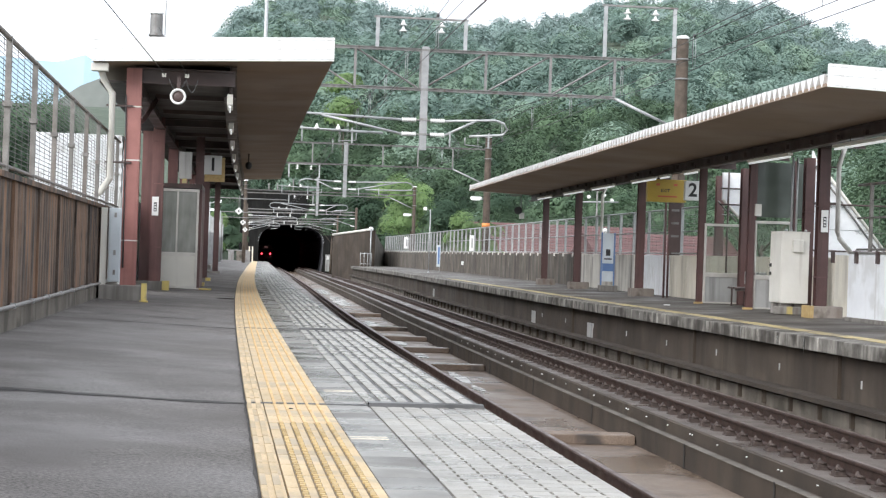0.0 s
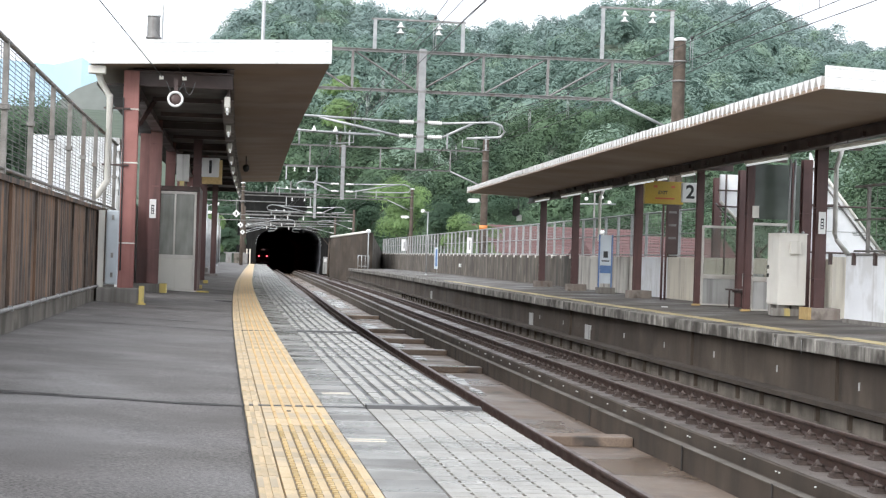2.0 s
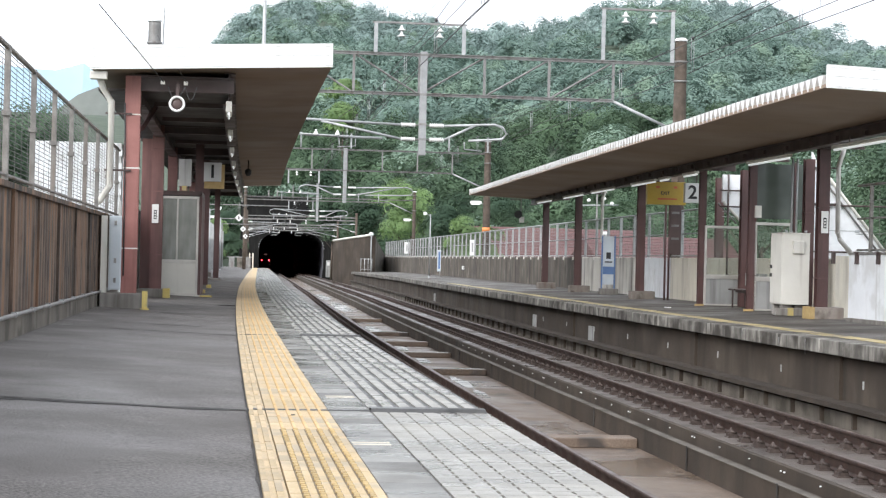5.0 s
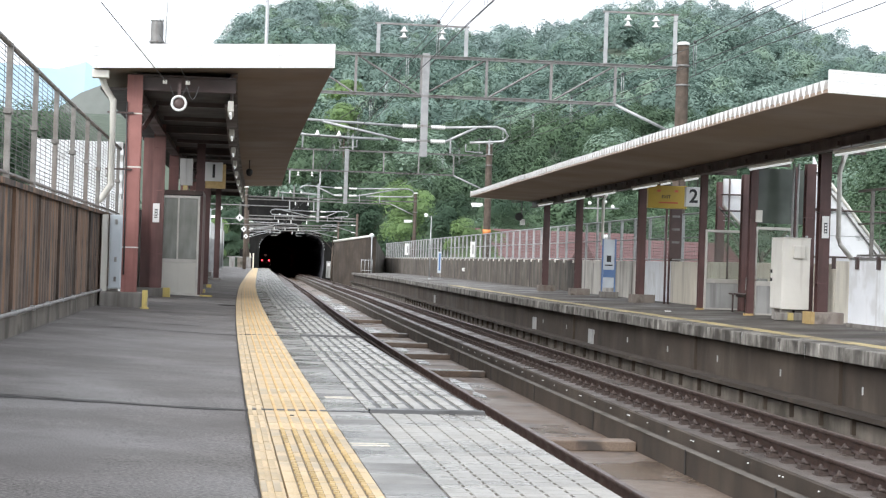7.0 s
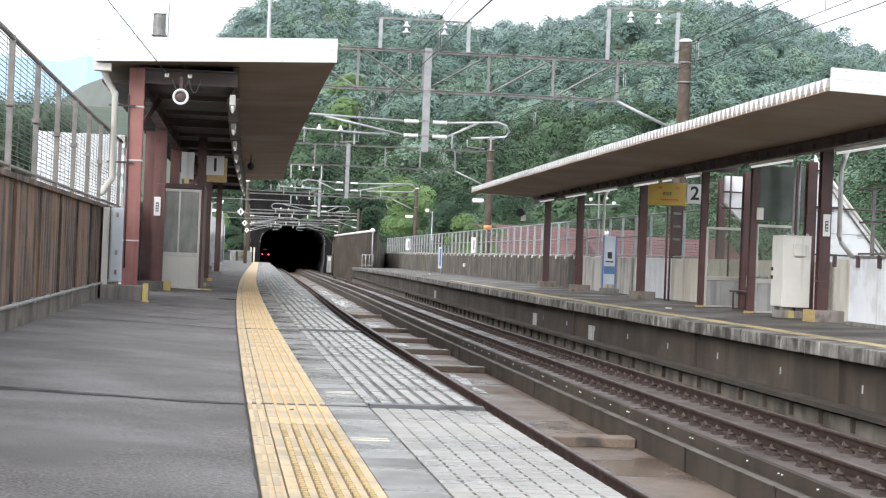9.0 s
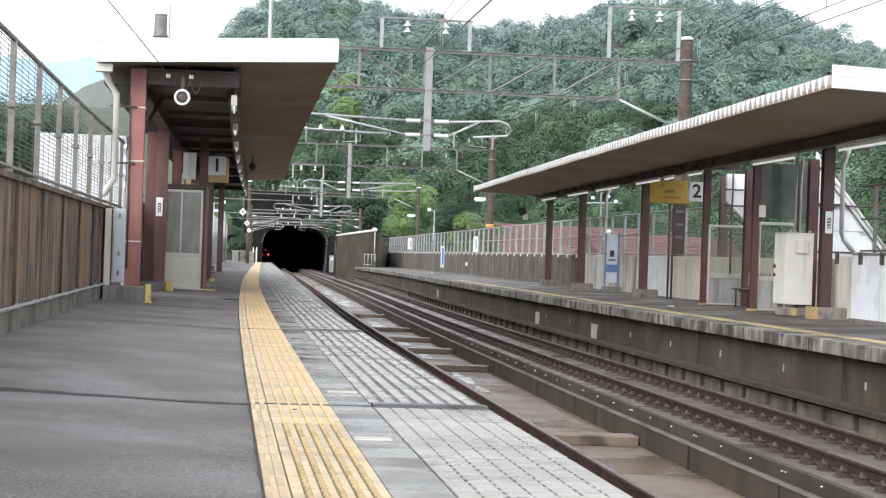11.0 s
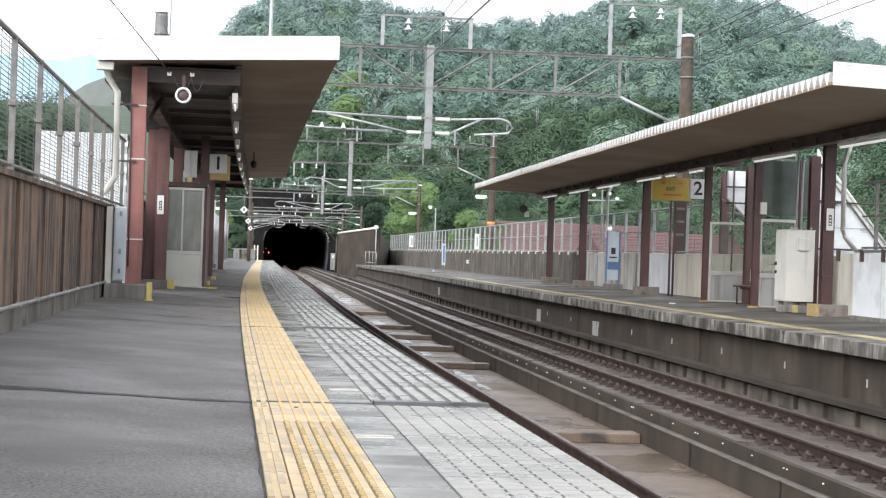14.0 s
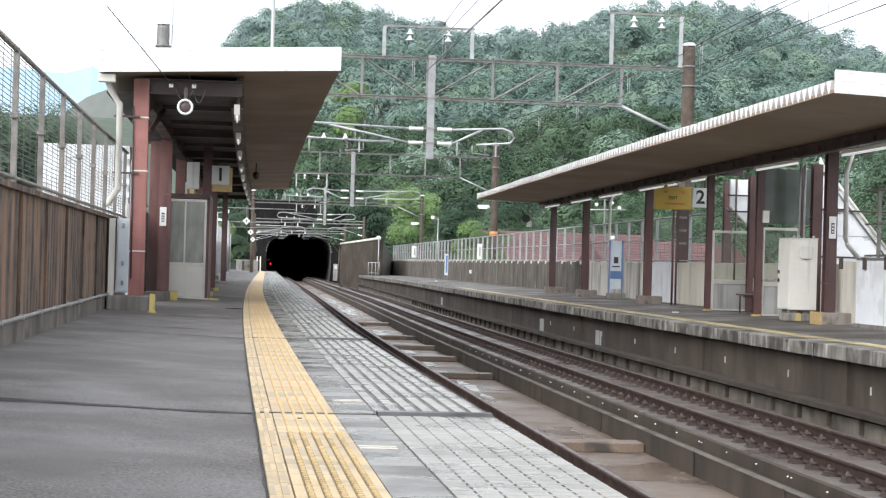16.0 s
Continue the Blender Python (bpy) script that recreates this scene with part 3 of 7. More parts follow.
# ---------------------------------------------------------------- track bed and platforms
def make_bed():
    bm = B()
    sweep(bm, [(1.3, -1.9), (1.3, -1.34), (4.06, -1.34), (4.06, -1.6), (5.9, -1.6), (5.9, -1.36), (8.7, -1.36), (8.7, -1.9)],
          steps(-10, 100, 6) + steps(104, 560, 8), drop=fall)
    solo("track_bed", bm, BED, "brown stained concrete track bed with wet patches", "track bed", kind="structure")
    bm = B()
    sweep(bm, [(5.885, -1.61), (5.885, -1.3), (6.055, -1.3), (6.055, -1.61)], steps(-10, 100, 6) + steps(104, 250, 8), drop=fall)
    kerb = thing("track_kerb", ident, "stained concrete kerb along the track slab, side shade in its colour", "kerb", kind="structure")
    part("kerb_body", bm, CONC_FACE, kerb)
    bm = B()
    sweep(bm, [(5.875, -1.298), (5.875, -1.288), (5.99, -1.288), (5.99, -1.298)], steps(-10, 100, 6) + steps(104, 250, 8), drop=fall)
    part("worn_top", bm, KERB, kerb, "paler top edge")
    for s in (18.6, 22.4, 28.3, 34.0, 40.0, 46.0):
        bm = B()
        bx(bm, -0.008, 0.0, -0.02, 0.02, -1.6, -1.28)
        part("kerb_joint", bm, SEAM, kerb, "dark joint", at(5.875, s))
    for a, s, w, l in ((5.0, 46.3, 0.16, 1.3), (5.02, 38.6, 0.13, 1.9), (5.0, 35.3, 0.12, 0.8), (4.95, 52.6, 0.2, 1.4), (5.0, 66.0, 0.3, 3.0), (5.15, 96.0, 0.4, 9.0), (5.0, 118.0, 0.4, 9.0), (4.75, 24.0, 0.1, 0.5)):
        bm = B()
        n = 18
        ring = [bm.verts.new((w * (1 + 0.6 * noise.noise((k * 0.7, s, 0))) * math.cos(k * math.tau / n), l * (1 + 0.6 * noise.noise((k * 0.7, s, 3))) * math.sin(k * math.tau / n), 0)) for k in range(n)]
        bm.faces.new(ring)
        solo("puddle", bm, PUDDLE, "shallow puddle on the track bed, pale wet sheen in its colour", "puddle", "puddles between the tracks", m=at(a, s, -1.594))
    for s in (25.4, 41.0, 48.1, 54.2, 61.0, 74.0):
        bm = B()
        bx(bm, -0.9, 0.9, -0.25, 0.25, 0, 0.14, bevel=0.015)
        solo("cross_beam", bm, BED, "low brown concrete cross beam between the tracks", "concrete beam", "cross beams between the tracks", m=at(4.97, s, -1.602))


make_bed()
RAIL_PROF = [(-0.062, 0), (-0.062, 0.012), (-0.012, 0.03), (-0.009, 0.115), (-0.033, 0.125), (-0.033, 0.15), (-0.027, 0.156), (0.027, 0.156), (0.033, 0.15), (0.033, 0.125), (0.009, 0.115), (0.012, 0.03), (0.062, 0.012), (0.062, 0)]


def clip_mesh():
    bm = B()
    bx(bm, -0.19, 0.19, -0.085, 0.085, 0, 0.018, bevel=0.004)
    for sx in (-1, 1):
        bx(bm, sx * 0.12 - 0.055, sx * 0.12 + 0.055, -0.07, 0.07, 0.018, 0.055)
        rod(bm, (sx * 0.12, 0.02, 0.05), (sx * 0.12, 0.02, 0.12), 0.05, 0.012, n=5)
        rod(bm, (sx * 0.075, -0.06, 0.06), (sx * 0.15, -0.06, 0.085), 0.02, n=5)
    return mesh_of("rail_clip", bm, CLIP)


def make_track(name, centre, label, s_clip):
    t = thing(name, ident, label, "railway track", "running lines")
    for a in (centre - 0.5335, centre + 0.5335):
        bm = B()
        sweep(bm, [(a + x, z - 1.106) for x, z in RAIL_PROF], steps(-10, 100, 4) + steps(104, 560, 10), drop=fall)
        r = part("rail", bm, RAIL, t, "rust-brown steel rail")
        bm = B()
        sweep(bm, [(a - 0.026, -0.9495), (a + 0.026, -0.9495), (a + 0.026, -0.944), (a - 0.026, -0.944)], steps(-10, 100, 4) + steps(104, 560, 10), drop=fall)
        part("rail_head", bm, RAIL_TOP, r, "polished running surface")
    # slab sides take the shade-darkened concrete; a lighter skin lies on top
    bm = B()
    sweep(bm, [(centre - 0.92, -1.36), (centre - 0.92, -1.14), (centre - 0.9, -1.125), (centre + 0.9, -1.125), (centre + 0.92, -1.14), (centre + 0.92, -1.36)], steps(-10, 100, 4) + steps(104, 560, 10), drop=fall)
    part("track_slab", bm, CONC_FACE, t, "oil-stained concrete slab with side shade in its colour")
    bm = B()
    sweep(bm, [(centre - 0.89, -1.126), (centre - 0.89, -1.121), (centre + 0.89, -1.121), (centre + 0.89, -1.126)], steps(-10, 100, 4) + steps(104, 560, 10), drop=fall)
    part("slab_top", bm, CONC_DARK, t, "brown concrete top skin, lighter than the shade-toned sides")
    cm = clip_mesh()
    n = 0
    s = s_clip
    rest = []
    while s < 140:
        for a in (centre - 0.5335, centre + 0.5335):
            if n < 300:
                part("rail_clip", cm, CLIP, t, m=at(a, s, -1.125))
            else:
                rest.append((a, s))
            n += 1
        s += 0.58
    bm = B()
    for a, s in rest:
        m = at(a, s, -1.125 + fall(s))
        bx(bm, -0.19, 0.19, -0.085, 0.085, 0, 0.03, m)
        bx(bm, -0.16, -0.09, -0.05, 0.05, 0.03, 0.07, m)
        bx(bm, 0.09, 0.16, -0.05, 0.05, 0.03, 0.07, m)
    tagged(part("rail_clips", bm, CLIP, t), kind="stuff")
    if centre > 5:
        wm = B()
        rod(wm, (0, 0, 0), (-0.02, 0, 0), 0.009, n=8)
        wm = mesh_of("bolt", wm, PORCELAIN)
        for k in range(26):
            for o in ((0,) if k % 3 else (-0.06, 0.06)):
                part("bolt", wm, PORCELAIN, t, "white painted bolt", at(centre - 0.92, 15.2 + 1.26 * k + o, -1.2))


make_track("railway_track", 3.11, "rust-brown rails clipped to a concrete slab beside the platform", 11.3)
make_track("railway_track", 6.98, "rust-brown rails clipped to a stained concrete slab, far line", 15.0)


def make_platform_1():
    t = thing("platform_1", ident, "grey asphalt railway platform with yellow tactile strip", "platform", kind="structure")
    ss = steps(-12, 100, 3) + steps(104, 176, 6)
    bm = B()
    sweep(bm, [(-2.6, -1.75), (-2.6, 0.095), (-2.1, 0.08), (0.2, 0.0), (0.2, -0.12), (1.45, -0.12), (1.45, -1.75)], ss, drop=fall)
    part("platform_deck", bm, ASPHALT, t, "worn grey asphalt")
    bm = B()
    sweep(bm, [(0.2, -0.12), (0.2, -0.006), (1.72, -0.006), (1.72, -0.17), (1.5, -0.17), (1.5, -0.12)], ss, drop=fall)
    part("edge_beam", bm, GRIT, t, "dirty concrete bedding")
    # seams across the asphalt
    for s, a0, a1, w, sk in ((11.62, -2.1, 0.2, 0.06, 0.0), (11.68, -1.6, -0.5, 0.03, 0.35), (11.6, -0.62, -0.1, 0.055, 0.0), (22.5, -2.05, 0.2, 0.05, 0.3), (24.6, -1.7, -0.2, 0.04, 0.1), (29.5, -1.0, 0.1, 0.05, 0.1)):
        bm = B()
        rows = []
        for k in range(91):
            a = a0 + (a1 - a0) * k / 90
            y = s + sk * (a1 - a) * 0.3 + 0.05 * noise.noise((a * 2.1, s, 0))
            wd = w * (0.35 + 1.7 * abs(noise.noise((a * 2.3, s, 2))) + 0.5 * abs(noise.noise((a * 17.0, s, 5))))
            z = 0.004 + max(0.0, (0.2 - a) * 0.0348)
            rows.append([bm.verts.new((a + bend(s), y + e * wd, z)) for e in (-1, 1)])
        for p, q in zip(rows, rows[1:]):
            bm.faces.new((p[0], p[1], q[1], q[0]))
        part("seam", bm, SEAM, t, "dark cracked seam")
    # ragged dirt line where the asphalt meets the tactile strip
    bm, rows = B(), []
    for k in range(261):
        s = 5 + k * 0.2
        wd = 0.008 + 0.025 * max(0.0, noise.noise((s * 2.3, 4.0, 0)))
        rows.append([bm.verts.new((a + bend(s), s, 0.004 + fall(s) + max(0.0, (0.2 - a) * 0.0348))) for a in (0.2 - wd, 0.204)])
    for p, q in zip(rows, rows[1:]):
        bm.faces.new((p[0], p[1], q[1], q[0]))
    part("edge_dirt", bm, SEAM, t, "dark ragged dirt line")
    for s in (11.6, 22.55):
        bm = B()
        bx(bm, 0.2 + bend(s), 1.73 + bend(s), s - 0.03, s + 0.03, 0.0, 0.017, bevel=0.004)
        part("joint_cover", bm, GROOVE, t, "grey joint cover strip")
        bm = B()
        rows = []
        for k in range(21):
            a = 0.98 + 0.74 * k / 20
            w = 0.09 + 0.035 * noise.noise((a * 5, s, 1.0))
            rows.append([bm.verts.new((a + bend(s), s + e * w + 0.02 * noise.noise((a * 9, s, e)), z)) for e, z in ((-1.0, 0.0), (-0.6, 0.034), (0.5, 0.036), (1.0, 0.0))])
        for p, q in zip(rows, rows[1:]):
            for k in range(3):
                bm.faces.new((p[k], p[k + 1], q[k + 1], q[k]))
        part("joint_mortar", bm, GROOVE, t, "rough grey mortar over the joint")
    # drain lid near the shelter
    bm = B()
    lathe(bm, [(0.17, 0), (0.17, 0.012), (0.15, 0.016)], n=20)
    part("drain_lid", bm, SEAM, t, "round iron lid", at(0.02, 35.5, 0.006))

    def tile(ridged):
        bm = B()
        bx(bm, 0.005, 0.401, 0.005, 0.395, -0.006, 0.012)
        return mesh_of("tactile_tile", bm, YELLOW)

    def ridges(kind):
        bm = B()
        for k in range(5):
            x = 0.072 + k * 0.068
            if kind == 0:
                bx(bm, x - 0.009, x + 0.009, 0.008, 0.392, 0.012, 0.019)
            else:
                for j in range(6):
                    o = 0.004 * (j % 2)
                    bx(bm, x - 0.013 + o, x + 0.009 + o, 0.008 + j * 0.0667, 0.054 + j * 0.0667, 0.012, 0.021)
        return mesh_of("tile_ridges", bm, OCHRE if kind else YELLOW_RIDGE)

    def line_tile():
        bm = B()
        bx(bm, 0.003, 0.103, 0.003, 0.397, -0.006, 0.012)
        return mesh_of("line_tile", bm, YELLOW)

    def line_ridge():
        bm = B()
        bx(bm, 0.004, 0.03, 0.006, 0.394, 0.012, 0.019)
        bx(bm, 0.058, 0.088, 0.006, 0.394, 0.012, 0.02)
        return mesh_of("line_ridge", bm, YELLOW)

    def dirt():
        bm = B()
        for k in range(5):
            x = 0.072 + k * 0.068
            bx(bm, x - 0.019, x + 0.016, 0.006, 0.394, 0.0121, 0.0135)
        return mesh_of("worn_strip", bm, GRIT)

    dm = dirt()
    tm, rm0, rm1, lm, lr = tile(0), ridges(0), ridges(1), line_tile(), line_ridge()

    def slab():
        bm = B()
        bx(bm, 0.0, 0.26, 0.002, 0.398, -0.006, 0.012)
        return mesh_of("edge_slab", bm, SLAB)

    def groove():
        bm = B()
        bx(bm, 0.26, 1.03, 0.0, 0.4, -0.006, 0.0035)
        return mesh_of("groove_bed", bm, GROOVE)

    def studs(near):
        bm = B()
        for k in range(7):
            x = 0.272 + k * 0.108
            if not near:
                bx(bm, x, x + 0.068, 0.003, 0.397, 0.0035, 0.0135)
                continue
            for j in range(3):
                bx(bm, x, x + 0.093, 0.003 + j * 0.1333, 0.13 + j * 0.1333, 0.0035, 0.0135)
                if k < 6:
                    bx(bm, x + 0.093, x + 0.108, 0.003 + j * 0.1333, 0.05 + j * 0.1333, 0.0035, 0.0125)
        return mesh_of("anti_slip_bars", bm, STUD)

    sm, bars_far, bars_near, gm = slab(), studs(False), studs(True), groove()
    n = 0
    s = -8.9
    joined_t, joined_r, joined_s, joined_u, joined_g = B(), B(), B(), B(), B()
    while s < 175:
        gap = min(abs(s + 0.2 - 11.6), abs(s + 0.2 - 22.55)) < 0.19
        m = at(0.2023, s, fall(s))
        if 7.0 < s < 66:
            o = part("line_tile", lm, YELLOW, t, m=m @ pose(rnd.uniform(-0.0015, 0.0015), 0, rnd.uniform(0, 0.002)))
            part("line_ridge", lr, YELLOW, o)
            o = part("tactile_tile", tm, YELLOW, t, m=m @ Matrix.Translation((0.106, 0, 0)))
            part("tile_ridges", rm1 if s < 10.2 else rm0, YELLOW_RIDGE, o)
            if s < 10.2:
                part("worn_strip", dm, GRIT, o, "dirt between the worn bars")
            o = part("edge_slab", sm, SLAB, t, m=m @ Matrix.Translation((0.512, 0, 0)))
            part("anti_slip_bars", bars_near if s < 11.4 else bars_far, STUD, o)
            part("groove_bed", gm, GROOVE, o)
            n += 1
        else:
            bx(joined_t, 0.003, 0.508, 0.003, 0.397, -0.006, 0.012, m)
            for k in range(5):
                x = 0.175 + k * 0.068
                bx(joined_r, x - 0.012, x + 0.012, 0.0, 0.4, 0.012, 0.018, m)
            bx(joined_g, 0.76, 1.54, 0.0, 0.4, -0.006, 0.004, m)
            bx(joined_s, 0.512, 0.77, 0.003, 0.397, 0.004, 0.012, m)
            for k in range(7):
                x = 0.784 + k * 0.108
                bx(joined_u, x, x + 0.08, 0.004, 0.396, 0.004, 0.0135, m)
        s += 0.4
    for nm, bm, mt in (("far_tactile_tiles", joined_t, YELLOW), ("far_tile_ridges", joined_r, YELLOW_RIDGE), ("far_edge_slabs", joined_s, SLAB), ("far_studs", joined_u, STUD), ("far_groove_bed", joined_g, GROOVE)):
        me = bpy.data.meshes.new(nm)
        bm.to_mesh(me)
        bm.free()
        me.materials.append(mt)
        tagged(part(nm, me, mt, t), kind="stuff")
    # pale worn marks on the edge slabs
    for a, s, w, l in ((0.86, 12.75, 0.1, 0.1), (0.82, 9.55, 0.1, 0.11)):
        for k in (-1, 1):
            bm = B()
            bx(bm, -w, w, -0.022 + 0.05 * k, 0.022 + 0.05 * k, 0, 0.002)
            part("paint_mark", bm, PANEL_CREAM, t, "worn pale paint bar", at(a, s, 0.0122))


make_platform_1()


def make_platform_2():
    t = thing("platform_2", ident, "opposite concrete-edged platform with yellow line", "platform", kind="structure")
    ss = steps(-6, 150, 3)
    bm = B()
    sweep(bm, [(9.3, -1.75), (9.3, -0.01), (9.3, 0.0), (11.4, 0.05), (13.2, 0.06), (13.2, -1.75)], ss, drop=fall)
    part("platform_deck", bm, ASPHALT_WET, t, "damp brown-grey asphalt")
    bm = B()
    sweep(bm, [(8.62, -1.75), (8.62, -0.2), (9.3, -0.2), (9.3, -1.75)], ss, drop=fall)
    part("platform_wall", bm, CONC_FACE, t, "brown stained concrete face with overhang shade in its colour")
    bm = B()
    sweep(bm, [(8.3, -0.9), (8.3, -0.83), (8.62, -0.83), (8.62, -0.9)], ss)
    part("cable_ledge", bm, CONC_FACE, t, "dark concrete cable ledge")
    bm = B()
    sweep(bm, [(8.46, -1.36), (8.46, -0.96), (8.615, -0.96), (8.615, -1.36)], ss)
    part("cable_trough", bm, KERB, t, "pale concrete cable trough")
    bk = B()
    bx(bk, -0.18, 0.0, -0.03, 0.03, 0.04, 0.28)
    bk = mesh_of("bracket", bk, CONC_FACE)
    for k in range(60):
        part("bracket", bk, CONC_FACE, t, m=at(8.58, 14 + 1.35 * k, -1.18))
    rb = B()
    bx(rb, -0.02, 0, -0.009, 0.009, 0, 0.11)
    rb = mesh_of("drain_stub", rb, GREY_PANEL)
    for k in range(8):
        part("drain_stub", rb, GREY_PANEL, t, "small pale drain stub", at(8.62, 23.63 + 3.7 * k, -0.62 + 0.01 * (k % 3)))
    for s in (24.6, 32.6, 44.8):
        bm = B()
        bx(bm, -0.05, 0, -0.11, 0.11, -1.0, -0.2)
        part("pilaster", bm, CONC_FACE, t, "", at(8.62, s, 0.03))
    for s in (51.0, 42.5, 80.0):
        bm = B()
        bx(bm, -0.03, 0, -0.3, 0.3, -0.2, 0.2, bevel=0.006)
        part("marker_plate", bm, GREY_PANEL, t, "plain pale grey plate", at(8.62, s, -0.69))
    # edge stones
    em = B()
    bx(em, 0, 0.86, 0.004, 0.996, -0.2, 0.0, bevel=0.012)
    em = mesh_of("edge_stone", em, NOSE)
    ym = B()
    bx(ym, 0.0, 0.32, 0.004, 0.996, 0.0, 0.006)
    ym = mesh_of("yellow_line", ym, LINE_YELLOW)
    for k in range(150):
        m = at(8.44 + rnd.uniform(-0.006, 0.006), 1.0 * k, rnd.uniform(-0.004, 0.004) + fall(k))
        o = part("edge_stone", em, NOSE, t, m=m)
        if k < 78:
            part("yellow_line", ym, LINE_YELLOW, o, m=Matrix.Translation((0.5, 0, 0.001)))
    for s, w, z0, z1 in ((26.9, 0.02, -0.2, -0.06), (28.9, 0.03, -0.17, -0.02), (25.6, 0.02, -0.24, -0.03), (36.4, 0.02, -0.16, -0.05)):
        bm = B()
        n = 7
        rows = [[bm.verts.new((-0.004, y * w * (1 - 0.75 * k / n) + 0.012 * noise.noise((k * 0.9, s, 0)), z1 + (z0 - z1) * k / n)) for y in (-1, 1)] for k in range(n + 1)]
        for p, q in zip(rows, rows[1:]):
            bm.faces.new((p[0], p[1], q[1], q[0]))
        bmesh.ops.solidify(bm, geom=bm.faces[:], thickness=0.008)
        part("lime_run", bm, GREY_PANEL, t, "pale lime run", at(8.43, s))


make_platform_2()


# ---------------------------------------------------------------- left wall and fence
def make_wall_west():
    t = thing("wall_west", ident, "rust-streaked corrugated steel wall on a concrete kerb", "wall", kind="structure")
    bm = B()
    sweep(bm, [(-2.5, -0.2), (-2.5, 0.3), (-2.12, 0.3), (-2.1, 0.28), (-2.1, -0.2)], steps(-8, 36, 3))
    part("kerb", bm, KERB, t, "dark stained concrete kerb")
    pm = B()
    n = 24
    w = 0.88
    for face in (0,):
        rows = []
        for k in range(n + 1):
            y = w * k / n
            x = 0.006 * (1 if (k // 4) % 2 else -1)
            rows.append([pm.verts.new((x, y, z)) for z in (0.3, 1.6)] + [pm.verts.new((x - 0.02, y, z)) for z in (1.6, 0.3)])
        for p, q in zip(rows, rows[1:]):
            for j in range(4):
                pm.faces.new((p[j], p[(j + 1) % 4], q[(j + 1) % 4], q[j]))
        pm.faces.new(rows[0])
        pm.faces.new(rows[-1][::-1])
    pm = mesh_of("wall_sheet", pm, RUST)
    for k in range(46):
        part("wall_sheet", pm, RUST, t, m=at(-2.13, -6.5 + 0.883 * k))
    bm = B()
    sweep(bm, [(-2.19, 1.6), (-2.19, 1.66), (-2.08, 1.66), (-2.08, 1.6)], steps(-6.5, 34.2, 3))
    part("wall_capping", bm, RUST, t, "rusted steel capping")
    # pipe along the wall foot
    bm = B()
    pipe(bm, [(-2.06 + bend(p), p, 0.33) for p in steps(-6.5, 34, 2)], 0.022)
    part("conduit", bm, GALV_OLD, t, "thin grey conduit")
    cb = B()
    bx(cb, -0.03, 0.025, -0.015, 0.015, -0.025, 0.03)
    cb = mesh_of("conduit_clip", cb, GALV)
    for k in range(14):
        part("conduit_clip", cb, GALV, t, m=at(-2.06, 10 + 1.75 * k, 0.33))
    for s in (13.9, 16.4, 18.9, 21.4, 23.9, 26.4, 28.9, 31.2):
        bm = B()
        bx(bm, -0.03, 0.005, -0.035, 0.035, 0.3, 1.6)
        part("wall_post", bm, RUST, t, "rusted steel post", at(-2.1, s))


make_wall_west()


def mesh_fence(name, a, s0, s1, z0, z1, pitch, first, label, wire_gap, mat_post, mat_wire, post_r=0.035, upright=0.25, clamp=False):
    t = thing(name, ident, label, "fence")
    pb = B()
    bx(pb, -post_r, post_r, -post_r, post_r, z0, z1, bevel=0.006)
    pb = mesh_of("post", pb, mat_post)
    cl = B()
    bx(cl, -0.09, 0.09, -0.16, 0.16, z0 - 0.1, z0 + 0.02, bevel=0.01)
    cl = mesh_of("post_clamp", cl, PAINT)
    bd = B()
    bx(bd, -post_r - 0.012, post_r + 0.012, -post_r - 0.03, post_r + 0.03, (z0 + z1) / 2 - 0.03, (z0 + z1) / 2 + 0.03, bevel=0.008)
    bd = mesh_of("post_band", bd, mat_post)
    s = first
    while s < s1:
        o = part("post", pb, mat_post, t, m=at(a, s))
        if wire_gap < 0.06:
            part("post_band", bd, mat_post, o, "steel band")
        if clamp and s > 58:
            part("post_clamp", cl, PAINT, o, "white post clamp")
        s += pitch
    for z in (z1 - 0.02, z0 + 0.06) + (((z0 + z1) / 2,) if wire_gap > 0.06 else ()):
        bm = B()
        pts = [(a + bend(s), s, z) for s in steps(s0, s1, 3)]
        pipe(bm, pts, 0.028 if z > z1 - 0.1 else 0.018, 6)
        part("rail", bm, mat_post, t)
    bm = B()
    z = z0 + 0.04
    while z < z1 - 0.03:
        for p, q in zip(steps(s0, s1, 6), steps(s0, s1, 6)[1:]):
            rod(bm, (a + bend(p) - 0.03, p, z), (a + bend(q) - 0.03, q, z), 0.005, n=3, caps=False)
        z += wire_gap
    s = s0
    while s < s1:
        rod(bm, (a + bend(s) - 0.03, s, z0), (a + bend(s) - 0.03, s, z1), 0.004, n=3, caps=False)
        s += upright
    tagged(part("wire_mesh", bm, mat_wire, t, "thin wire mesh"), kind="stuff")


mesh_fence("mesh_fence", -2.13, -6.5, 36.0, 1.66, 3.0, 2.44, -6.15, "weathered steel mesh fence on the rusty wall", 0.05, FENCE, MESH_WIRE, 0.03, 0.6)


